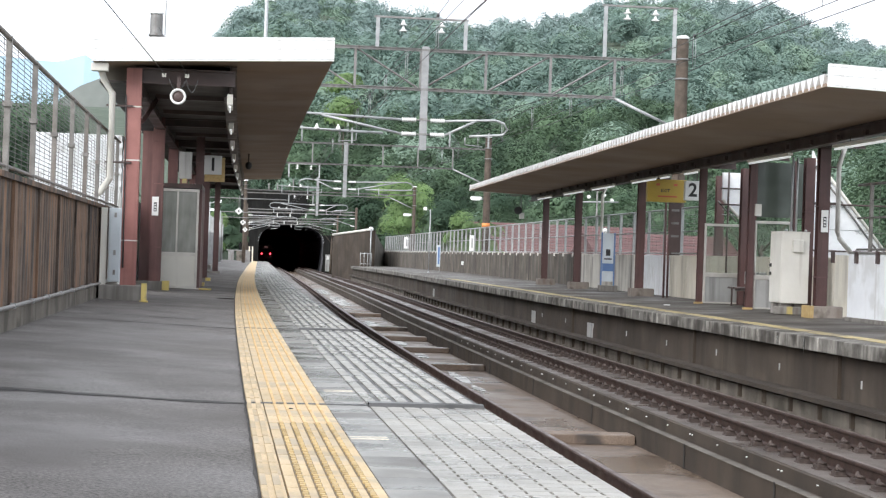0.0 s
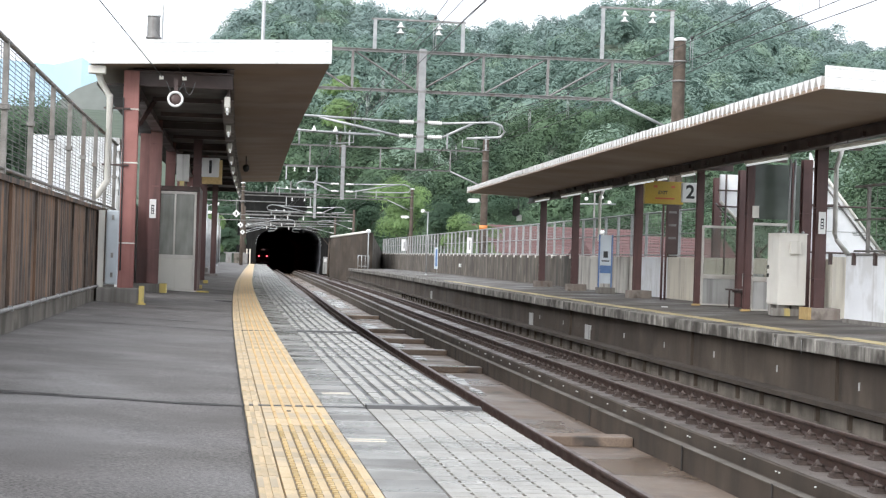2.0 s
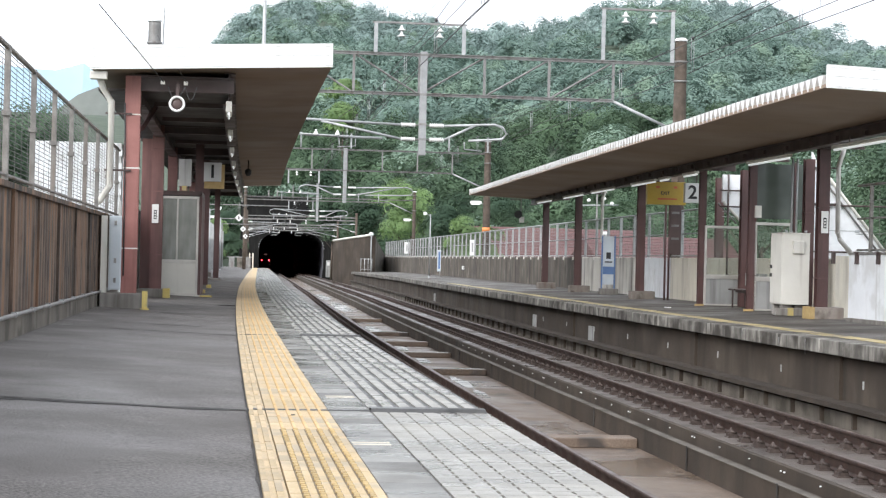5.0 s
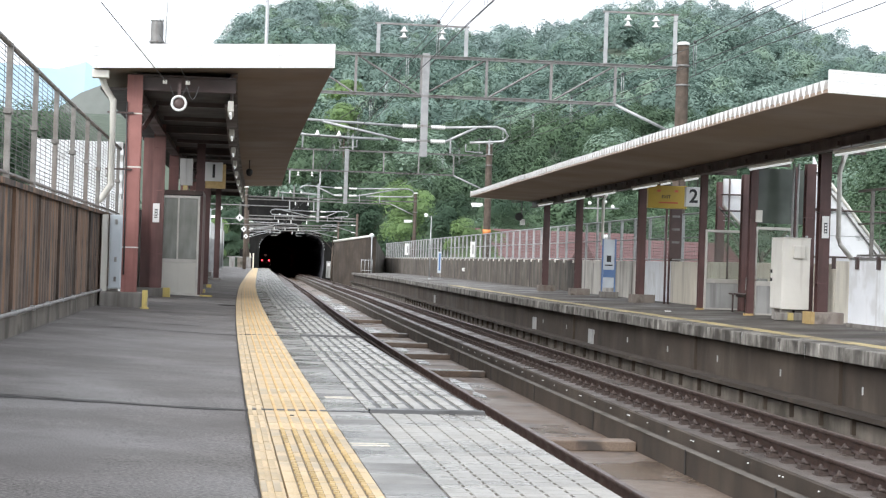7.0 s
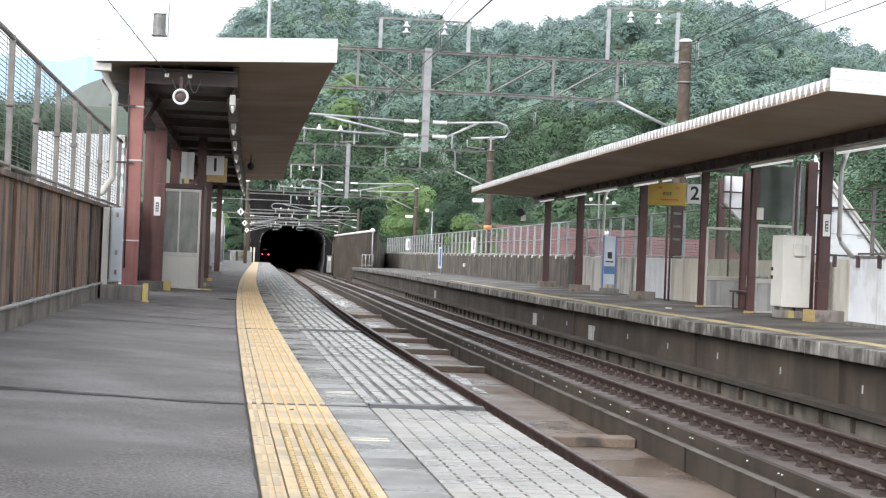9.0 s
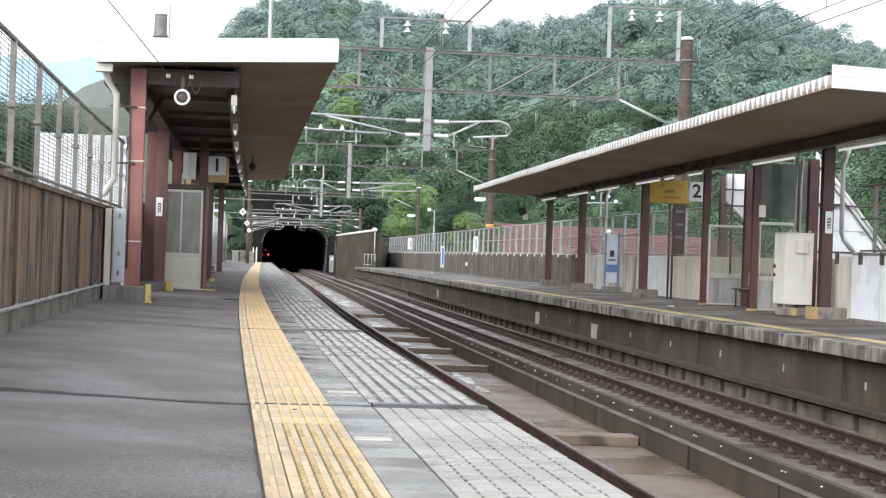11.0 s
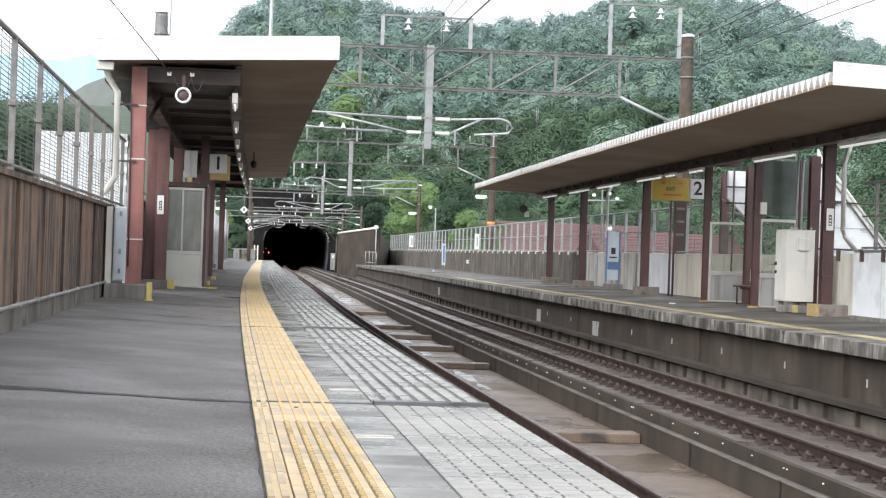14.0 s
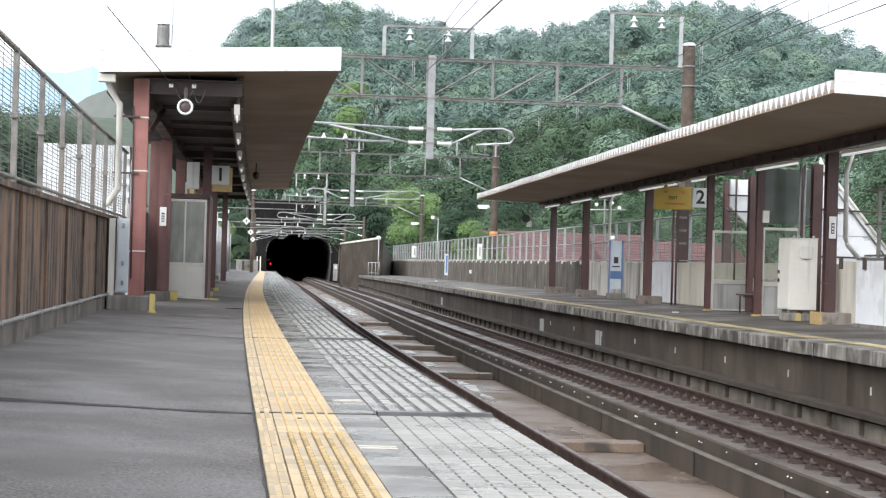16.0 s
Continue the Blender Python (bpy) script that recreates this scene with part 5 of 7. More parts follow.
stair_side(at(0, 44.3), [(12.18, 2.62), (12.18, 3.3), (12.62, 3.3), (12.66, 2.12)], "white metal stair cover behind the waiting booth", (2.5, 2.9),
           ((12.18, 2.62), (12.66, 2.12)), ((12.3, 0.0, 3.3), (12.64, 0.0, 3.3)))
west = stair_cover("stair_enclosure", pose(-4.0, 40.0, 0.0), [(0.0, -1.5), (0.0, 3.36), (9.0, 3.4), (9.0, -1.5)], 1.85, "weathered white tiled stair enclosure behind the fence", 4)
tl = B()
bx(tl, 0.005, 0.195, -0.012, 0.0, 0.005, 0.135)
tl = mesh_of("facing_tile", tl, PANEL_WHITE)
for j in range(15):
    for i in range(9):
        part("facing_tile", tl, PANEL_WHITE, west, m=pose(0.02 + 0.2 * i + (0.1 if j % 2 else 0) - 0.05, -0.004 - 0.008 * ((i * 7 + j * 3) % 3), 1.25 + 0.14 * j))


# ---------------------------------------------------------------- opposite platform
def make_canopy_2():
    t = canopy("canopy_2", 25.35, 67.3, 8.57, 11.75, 3.615, 3.495, 0.31, "brown platform canopy with a ribbed white roof edge", (10.95,), 3.27, 0.29, 0.18, 0.004)
    for s in (29.2, 33.6, 38.4, 42.7, 49.5, 59.2, 65.6):
        cross_beam(t, 10.95, 12.05, s, 3.3, 3.5)
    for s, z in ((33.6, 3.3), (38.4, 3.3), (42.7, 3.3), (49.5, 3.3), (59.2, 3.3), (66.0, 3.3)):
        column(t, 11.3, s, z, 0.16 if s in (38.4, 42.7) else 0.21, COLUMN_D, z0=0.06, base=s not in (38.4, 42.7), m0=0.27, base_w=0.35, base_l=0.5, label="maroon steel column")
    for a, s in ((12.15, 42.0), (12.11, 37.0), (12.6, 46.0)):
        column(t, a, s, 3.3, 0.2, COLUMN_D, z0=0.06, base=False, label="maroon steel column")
    # bolts plates along the beam
    pb = B()
    bx(pb, -0.03, 0.03, -0.06, 0.06, 0, 0.09)
    pb = mesh_of("beam_cleat", pb, STEEL)
    for k in range(26):
        part("beam_cleat", pb, STEEL, t, m=at(10.83, 27 + 1.5 * k, 3.3))
    downpipe(t, [(12.06, 34.2, 3.4), (12.0, 34.2, 3.2), (11.94, 34.2, 3.0), (11.95, 34.2, 1.72), (12.0, 34.2, 1.58), (12.25, 34.2, 1.29)], 0.05, ALU)
    for z in (2.95, 2.25):
        bm = B()
        bx(bm, 11.45, 11.95, -0.015, 0.015, z, z + 0.03)
        part("pipe_bracket", bm, STEEL, t, "", pose(0, 34.2, 0))
    downpipe(t, [(12.35, 57.6, 3.35), (12.25, 57.6, 3.1), (12.25, 57.6, 1.75), (12.65, 57.6, 1.35)], 0.055)
    for s0, s1 in ((25.9, 31.6), (34.2, 37.1), (41.4, 42.7), (44.2, 45.2), (45.7, 48.6), (51.0, 54.4), (55.8, 59.4), (61.9, 65.0)):
        tube_light(10.82, s0, s1, 3.16)


make_canopy_2()
name_plate(at(11.3, 33.46, 1.68), 0.42, 0.14)
platform_sign(at(11.68, 45.3, 2.61), "2", False, "hanging white sign with a black 2", 0.4, 0.5)


def exit_sign():
    t = thing("exit_sign", at(11.38, 47.0, 2.6), "hanging yellow sign with red and dark print", "sign")
    bm = B()
    bx(bm, -0.5, 0.54, -0.1, 0.1, 0, 0.6, bevel=0.012)
    part("sign_box", bm, SIGN_Y, t)
    lettering("writing", "EXIT", 0.12, BLACK, t, Matrix.Translation((-0.02, -0.103, 0.3)) @ FACING, "small dark lettering")
    bm = B()
    bx(bm, -0.22, 0.3, -0.106, -0.1, 0.13, 0.17)
    part("print_bar", bm, RED, t, "red printed bar")
    for x in (-0.27, 0.2):
        bm = B()
        bx(bm, x, x + 0.1, -0.106, -0.1, 0.43, 0.49)
        part("print_mark", bm, RED, t)
    for x in (-0.35, 0.35):
        bm = B()
        rod(bm, (x, 0, 0.6), (x, 0, 0.75), 0.012)
        part("hanger", bm, STEEL, t)


exit_sign()


def shelter_2():
    """Booth of two glazed end walls with a bench between them."""
    t = thing("waiting_shelter", at(11.3, 38.35, 0.0), "open waiting booth with glazed end walls and grey panels", "shelter", "waiting shelters")
    for y, lo in ((0.0, GREY_PANEL), (4.25, GREY_PANEL)):
        w = 0.88 if y < 1 else 1.02
        for x0, x1, z0, z1 in ((0.05, 0.1, 0.06, 1.98), (w - 0.05, w, 0.06, 1.98)):
            bm = B()
            bx(bm, x0, x1, y - 0.03, y + 0.03, z0, z1, bevel=0.005)
            part("upright", bm, ALU, t, "pale aluminium frame")
        for z0, z1 in ((0.06, 0.1), (0.7, 0.8), (1.92, 1.98)):
            bm = B()
            bx(bm, 0.1, w - 0.05, y - 0.03, y + 0.03, z0, z1, bevel=0.005)
            part("rail", bm, ALU, t, "pale aluminium frame")
        bm = B()
        bx(bm, 0.1, w - 0.05, y - 0.012, y + 0.012, 0.1, 0.7)
        part("lower_panel", bm, lo, t, "scuffed grey lower panel")
        bm = B()
        bx(bm, 0.1, w - 0.05, y - 0.006, y + 0.006, 0.8, 1.92)
        part("pane", bm, PANE, t, "dusty clear glass")
    bm = B()
    bx(bm, -0.02, 1.12, -0.02, 0.02, 2.06, 3.25)
    part("upper_panel", bm, PANE_GREEN, t, "dark greenish upper pane")
    bm = B()
    bx(bm, 0.9, 0.96, -0.05, 0.05, 0.06, 3.3)
    part("post", bm, COLUMN_D, t)
    bm = B()
    bx(bm, 0.03, 0.17, -0.09, -0.02, 2.08, 2.34)
    part("switch_box", bm, PAINT, t, "white switch box")
    for y in (-0.02, 4.23):
        bm = B()
        bx(bm, -0.16, 0.04, y - 0.06, y + 0.04, 0.04, 0.09)
        part("yellow_sill", bm, OCHRE, t, "yellow painted sill end")


shelter_2()


def bench():
    t = thing("bench", at(11.75, 40.2, 0.06), "dark seat with a backrest on a steel frame", "bench")
    for k in range(3):
        y = -0.6 + 0.6 * k
        bm = B()
        bx(bm, -0.22, 0.2, y - 0.24, y + 0.24, 0.4, 0.44, bevel=0.015)
        part("seat", bm, STEEL, t, "dark moulded seat")
        bm = B()
        bx(bm, 0.17, 0.22, y - 0.22, y + 0.22, 0.5, 0.8, bevel=0.015)
        part("backrest", bm, GREY_PANEL, t, "grey moulded back")
        bm = B()
        bx(bm, 0.18, 0.21, y - 0.03, y + 0.03, 0.42, 0.52)
        part("back_stay", bm, STEEL, t)
    for y in (-0.7, 0.7):
        for x in (-0.15, 0.15):
            bm = B()
            rod(bm, (x, y, 0), (x, y, 0.4), 0.022)
            part("leg", bm, STEEL, t)
    bm = B()
    bx(bm, -0.03, 0.03, -0.9, 0.9, 0.35, 0.4)
    part("seat_rail", bm, STEEL, t)


bench()


def cabinet():
    t = thing("equipment_cabinet", pose(11.17, 35.2, 0.27, 0, 0, -1), "off-white metal equipment cabinet on concrete blocks", "cabinet")
    bm = B()
    bx(bm, 0, 0.56, 0, 0.8, 0, 1.42, bevel=0.012)
    part("body", bm, PAINT, t)
    bm = B()
    bx(bm, -0.014, 0.0, 0.02, 0.78, 0.02, 1.4, bevel=0.004)
    d = part("door", bm, PAINT, t)
    for z in (0.55, 0.72):
        bm = B()
        bx(bm, -0.05, -0.014, 0.66, 0.71, z, z + 0.07)
        part("handle", bm, BLACK, d, "black latch")
    bm = B()
    bx(bm, 0.2, 0.42, -0.09, 0.0, 1.02, 1.28, bevel=0.02)
    part("vent_hood", bm, PAINT, t, "cream ventilation hood")
    bm = B()
    bx(bm, -0.01, 0.57, -0.01, 0.81, 1.42, 1.44, bevel=0.004)
    part("lid", bm, PAINT, t)
    for x in (0.1, 0.2, 0.5):
        bm = B()
        lathe(bm, [(0.012, 1.44), (0.03, 1.455), (0.03, 1.475), (0.012, 1.49)], Matrix.Translation((x, 0.1, 0)), 10)
        part("lifting_eye", bm, GALV, t)
    for k, x in enumerate((0.32, 0.42)):
        bm = B()
        rod(bm, (x, 0.5, 1.44), (x, 0.5, 2.95), 0.022)
        part("conduit", bm, GALV, t, "grey conduit")
    for x, y in ((0.02, 0.08), (0.3, 0.08), (0.02, 0.6), (0.3, 0.6)):
        bm = B()
        bx(bm, x, x + 0.22, y, y + 0.16, -0.22, 0.0, bevel=0.01)
        part("block", bm, CONC, t, "concrete block")
    bm = B()
    bx(bm, -0.14, 0.5, -0.1, 0.04, -0.22, -0.07, bevel=0.015)
    part("plinth", bm, CONC, t, "low concrete plinth")
    bm = B()
    bx(bm, 0.1, 0.22, -0.106, -0.04, -0.215, -0.064)
    part("yellow_mark", bm, YEL_PAINT, t, "yellow painted mark")


cabinet()


def make_wall_east():
    t = thing("wall_east", ident, "stained concrete wall behind the opposite platform", "wall", kind="structure")
    cp = B()
    bx(cp, 0.0, 0.16, 0.01, 1.99, -0.3, 1.22, bevel=0.012)
    meshes = {}
    for k in range(68):
        s = 34.5 + 2.0 * k
        mt = PANEL_CREAM if s < 49 else PANEL_WHITE if s < 54 else PANEL_DRIP if s < 63 else CONC_STREAK
        if mt.name not in meshes:
            me = cp.copy()
            meshes[mt.name] = mesh_of("wall_panel", me, mt)
        part("wall_panel", meshes[mt.name], mt, t, m=at(12.4, s, 0.0))
    cp.free()
    # near white stretch that stands forward, and its return
    npn = B()
    bx(npn, 0.0, 0.2, 0.004, 1.996, 0.1, 1.27, bevel=0.01)
    npn = mesh_of("front_panel", npn, PANEL_WHITE)
    fp = B()
    bx(fp, -0.03, 0.22, 0.0, 2.0, -0.1, 0.12)
    fp = mesh_of("front_plinth", fp, CONC)
    for k in range(9):
        part("front_panel", npn, PANEL_WHITE, t, "white painted panel", at(11.32, 14.1 + 2 * k))
        part("front_plinth", fp, CONC, t, "grey concrete plinth", at(11.32, 14.1 + 2 * k))
    for x0, x1, s in ((11.5, 11.78, 32.15), (11.78, 12.55, 34.3)):
        bm = B()
        bx(bm, x0, x1, 0.0, 0.14, 0.0, 1.26)
        part("return_panel", bm, PANEL_CREAM, t, "cream panel", at(0, s))
    bm = B()
    sweep(bm, [(11.3, 1.27), (11.3, 1.31), (11.54, 1.31), (11.54, 1.27)], steps(14, 32, 3))
    part("capping", bm, GALV_OLD, t)
    for s in (30.6, 31.7, 33.0):
        bm = B()
        bx(bm, 11.27, 11.32, -0.05, 0.05, 1.1, 1.32)
        part("bracket", bm, STEEL, t, "dark bracket", at(0, s))


make_wall_east()
mesh_fence("mesh_fence", 12.48, 47.0, 168.0, 1.22, 2.55, 2.1, 47.4, "pale steel post fence on the concrete wall", 0.12, GALV, GALV_OLD, 0.04, 0.5, True)
mesh_fence("mesh_fence", 11.44, 12.0, 32.0, 1.3, 2.55, 2.35, 12.5, "pale steel post fence on the white wall", 0.3, FENCE, GALV_OLD, 0.03, 2.35)


def info_board():
    t = thing("information_board", at(11.58, 55.4, 0.06), "blue-framed white standing notice board", "sign")
    for x in (-0.2, 0.2):
        bm = B()
        bx(bm, x - 0.02, x + 0.02, -0.03, 0.03, 0, 1.82, bevel=0.006)
        part("post", bm, BLUE, t, "blue post")
    bm = B()
    bx(bm, -0.17, 0.17, -0.02, 0.02, 0.3, 1.8)
    part("panel", bm, BLUE_BOX, t)
    bm = B()
    bx(bm, -0.17, 0.17, -0.026, -0.02, 0.62, 0.86)
    part("blue_band", bm, BLUE, t)
    bm = B()
    bx(bm, -0.07, 0.07, -0.026, -0.02, 1.1, 1.3)
    part("pictogram", bm, BLACK, t, "dark square mark")
    bm = B()
    bx(bm, -0.12, 0.12, -0.026, -0.02, 0.98, 1.02)
    part("writing", bm, BLACK, t)
    bm = B()
    bx(bm, -0.25, 0.3, -0.2, 0.2, -0.01, 0.18, bevel=0.015)
    part("foot", bm, CONC, t)


info_board()


def dark_board():
    t = thing("timetable_board", at(12.0, 48.2, 1.2), "dark brown framed board on posts", "notice board")
    bm = B()
    bx(bm, -0.2, 0.12, -0.04, 0.04, 0.1, 1.55, bevel=0.01)
    part("board", bm, STEEL, t)
    for k in range(3):
        bm = B()
        bx(bm, -0.15, 0.06, -0.046, -0.04, 0.5 + 0.35 * k, 0.56 + 0.35 * k)
        part("print_bar", bm, GALV_OLD, t)
    for x in (-0.3, -0.2):
        bm = B()
        rod(bm, (x, 0, -1.15), (x, 0, 1.7), 0.03)
        part("post", bm, COLUMN_D, t)


dark_board()


def banner():
    t = thing("banner_pole", at(11.3, 105.0, -0.01), "blue and white banner on a slim pole", "banner")
    bm = B()
    rod(bm, (0, 0, 0), (0, 0, 1.75), 0.02)
    part("pole", bm, GALV, t)
    bm = B()
    bx(bm, -0.16, 0.05, -0.02, 0.02, 0.35, 1.6, bevel=0.005)
    part("cloth", bm, BLUE_BOX, t, "pale blue cloth")
    bm = B()
    bx(bm, -0.1, 0.0, -0.026, -0.02, 0.5, 1.5)
    part("print_bar", bm, BLUE, t)


banner()


def notice(s, z, h, w, label):
    t = thing("notice", at(12.36, s, z), label, "sign", "notices on the fence")
    bm = B()
    bx(bm, -w / 2, w / 2, -0.02, 0.0, 0, h, bevel=0.004)
    part("plate", bm, SIGN_W, t)
    bm = B()
    bx(bm, -w * 0.12, w * 0.12, -0.025, -0.02, h * 0.2, h * 0.8)
    part("writing", bm, GREY_PANEL, t)


notice(98.0, 1.3, 0.85, 0.3, "white upright notice on the fence")
notice(142.0, 1.45, 0.9, 0.42, "white notice on the fence")
notice(102.0, 0.5, 0.2, 0.22, "small white plate on the wall")


def lamp_post(a, s, h, arms, label, z=0.0, r=0.05):
    t = thing("platform_lamp", at(a, s, z), label, "street lamp", "lamps along the platforms")
    bm = B()
    rod(bm, (0, 0, -0.1), (0, 0, h), r, r * 0.8)
    part("pole", bm, GALV, t)
    bm = B()
    lathe(bm, [(r * 2.2, -0.05), (r * 2.2, 0.06), (r * 1.2, 0.1)], n=12)
    part("base", bm, GALV, t)
    for dx in arms:
        bm = B()
        rod(bm, (0, 0, h - 0.1), (dx * 0.55, 0, h + 0.03), 0.02)
        arm = part("arm", bm, GALV, t)
        bm = B()
        bx(bm, min(dx * 0.5, dx), max(dx * 0.5, dx), -0.1, 0.1, h - 0.02, h + 0.12, bevel=0.04)
        o = part("lamp_head", bm, PORCELAIN, t, "white lamp head")
        bm = B()
        x0, x1 = sorted((dx * 0.55, dx * 0.95))
        bx(bm, x0, x1, -0.08, 0.08, h - 0.04, h - 0.02)
        part("lens", bm, LAMP, o, "pale lens")


lamp_post(10.13, 99.1, 3.5, (-0.4,), "slim grey platform lamp with a white head", r=0.035)
lamp_post(-1.75, 62.0, 3.0, (0.45,), "slim grey lamp with a white head")
lamp_post(-1.7, 92.0, 3.3, (0.6,), "slim grey lamp with a white head")
lamp_post(-1.7, 118.0, 3.4, (-0.8,), "slim grey lamp with a white head")


def diamond(a, s, z, r):
    t = thing("diamond_sign", at(a, s, z), "white diamond-shaped stop position sign", "sign", "diamond signs over the platform")
    bm = B()
    bx(bm, -r, r, -0.02, 0.02, -r, r, pose(0, 0, 0, 0, 45, 0), bevel=0.004)
    part("plate", bm, SIGN_W, t)
    bm = B()
    bx(bm, -r * 0.22, r * 0.22, -0.028, -0.02, -r * 0.5, r * 0.5)
    part("mark", bm, BLACK, t)
    bm = B()
    rod(bm, (0, 0, r * 1.3), (0, 0, r * 1.3 + 0.6), 0.02)
    part("hanger", bm, GALV_OLD, t)


diamond(-0.25, 93, 2.9, 0.14)
diamond(-0.25, 118, 2.7, 0.14)
diamond(-0.25, 138, 2.45, 0.14)
bm = B()
rod(bm, (-2.0 + bend(93), 93, 3.55), (2.2 + bend(93), 93, 3.55), 0.025)
rod(bm, (-2.0 + bend(93), 93, 0.1), (-2.0 + bend(93), 93, 3.6), 0.05)
solo("sign_bracket", bm, GALV_OLD, "thin steel bracket pole carrying the signs", "pole", "sign brackets")
for s in (118, 138):
    bm = B()
    rod(bm, (-2.0 + bend(s), s, 3.35), (1.6 + bend(s), s, 3.35), 0.025)
    rod(bm, (-2.0 + bend(s), s, 0.1), (-2.0 + bend(s), s, 3.4), 0.05)
    solo("sign_bracket", bm, GALV_OLD, "thin steel bracket pole carrying the signs", "pole", "sign brackets")


def platform_end():
    """Low barrier and posts at the end of the near platform."""
    t = thing("end_barrier", at(0.0, 172.0, -0.16), "low pale barrier at the platform end", "barrier")
    for k in range(3):
        bm = B()
        bx(bm, -2.0 + 0.75 * k, -1.45 + 0.75 * k, -0.1, 0.1, 0.0, 0.95, bevel=0.05)
        part("board", bm, KERB if k % 2 else GALV_OLD, t)
    bm = B()
    bx(bm, -2.2, 0.3, -0.05, 0.05, 0.95, 1.05)
    part("top_rail", bm, GALV_OLD, t)
    for x in (-0.05, 0.25):
        bm = B()
        bx(bm, x - 0.06, x + 0.06, -0.06, 0.06, 0, 1.4)
        part("post", bm, PANEL_CREAM, t, "yellowed post")


platform_end()


def side_wall():
    """Dark retaining wall with a pipe on top, beyond the far platform's end."""
    t = thing("retaining_wall", ident, "dark concrete retaining wall with a pale pipe on top", "wall", kind="structure")
    bm = B()
    a0, a1 = Vector((9.95, 159.5, 0)), Vector((12.55, 151.0, 0))
    dirv = (a1 - a0).normalized()
    nrm = Vector((dirv.y, -dirv.x, 0)) * -0.4
    zs = [(-1.8, 2.45), (-1.8, 2.92)]
    vs = []
    for p, (z0, z1) in ((a0, zs[0]), (a1, zs[1])):
        for o in (Vector((0, 0, 0)), nrm):
            vs += [bm.verts.new((p.x + o.x, p.y + o.y, z)) for z in (z0, z1)]
    for q in ((0, 1, 5, 4), (2, 6, 7, 3), (1, 3, 7, 5), (0, 4, 6, 2), (0, 2, 3, 1), (4, 5, 7, 6)):
        bm.faces.new([vs[i] for i in q])
    part("wall_body", bm, CONC_FACE, t)
    bm = B()
    b0, b1 = Vector((12.55, 151.2, 0)), Vector((15.0, 169.0, 0))
    vs = [bm.verts.new((p.x + o, p.y, z)) for p, z1 in ((b0, 2.75), (b1, 1.3)) for o in (0, 0.4) for z in (-1.9, z1)]
    for q in ((0, 1, 5, 4), (2, 6, 7, 3), (1, 3, 7, 5), (0, 4, 6, 2), (0, 2, 3, 1), (4, 5, 7, 6)):
        bm.faces.new([vs[i] for i in q])
    part("sloping_wall", bm, CONC_STREAK, t, "dark sloping parapet")
    bm = B()
    bx(bm, 15.3, 15.9, 168, 250, -1.9, 1.4)
    part("lineside_wall", bm, CONC_FACE, t, "dark lineside wall")
    bm = B()
    rod(bm, (a0.x, a0.y, 2.5), (a1.x, a1.y, 2.97), 0.1, n=10)
    part("pipe", bm, PAINT, t, "pale pipe")
    bm = B()
    lathe(bm, [(0.05, -0.18), (0.2, -0.1), (0.22, 0.05), (0.1, 0.18)], Matrix.Translation((a1.x, a1.y, 3.0)), 12)
    part("lamp_globe", bm, PORCELAIN, t, "white globe")
    bm = B()
    rod(bm, (a1.x, a1.y - 0.3, -0.5), (a1.x, a1.y - 0.3, 3.0), 0.05)
    part("pole", bm, GALV, t)
    for k in range(4):
        bm = B()
        rod(bm, (10.9 + 0.28 * k, 140, 0), (10.9 + 0.28 * k, 140, 1.0), 0.025)
        part("stanchion", bm, GALV, t)
    for z in (0.15, 0.95):
        bm = B()
        rod(bm, (10.9, 140, z), (11.75, 140, z), 0.022)
        part("rail", bm, GALV, t)


side_wall()


def house(x, y, w, d, h, rise, label, roof, seed):
    t = thing("house", pose(x, y, -2.3, 0, 0, 8), label, "house", "houses beyond the fence")
    bm = B()
    bx(bm, -w / 2, w / 2, -d / 2, d / 2, 0, h)
    wl_ = part("wall", bm, PANEL_CREAM, t)
    bm = B()
    e = 0.5
    v = [bm.verts.new(p) for p in ((-w / 2 - e, -d / 2 - e, h - 0.1), (w / 2 + e, -d / 2 - e, h - 0.1), (w / 2 + e, d / 2 + e, h - 0.1), (-w / 2 - e, d / 2 + e, h - 0.1), (-w / 2 - e, 0, h + rise), (w / 2 + e, 0, h + rise))]
    for q in ((0, 1, 5, 4), (2, 3, 4, 5), (0, 4, 3), (1, 2, 5), (0, 3, 2, 1)):
        bm.faces.new([v[i] for i in q])
    r = part("roof", bm, roof, t)
    n = 14
    L = math.hypot(d / 2 + e, rise + 0.1)
    tilt = math.degrees(math.atan2(rise + 0.1, d / 2 + e))
    tb = B()
    bx(tb, -w / 2 - e, w / 2 + e, 0, L / n * 0.97, 0, 0.05, bevel=0.0)
    tb = mesh_of("tile_course", tb, roof)
    for k in range(n):
        part("tile_course", tb, roof, r, m=pose(0, -d / 2 - e, h - 0.08, tilt, 0, 0) @ Matrix.Translation((0, L * k / n, 0.012)) @ pose(0, 0, 0, -1.5, 0, 0))
    for k in range(3):
        bm = B()
        bx(bm, -w / 2 + (k + 0.6) * w / 3.4, -w / 2 + (k + 0.6) * w / 3.4 + 1.0, -d / 2 - 0.03, -d / 2, h - 1.6, h - 0.5)
        part("window", bm, PANE_DARK, t)


house(22.6, 122, 12, 6, 3.1, 2.5, "house with a dull red tiled roof behind the fence", ROOF_RED, 1)
house(22.4, 92, 7, 6, 2.8, 1.9, "small house with a red tiled roof behind the fence", ROOF_RED, 2)
house(26, 145, 5, 6, 3.9, 2.0, "small house with a grey roof", ROOF_GREY, 3)


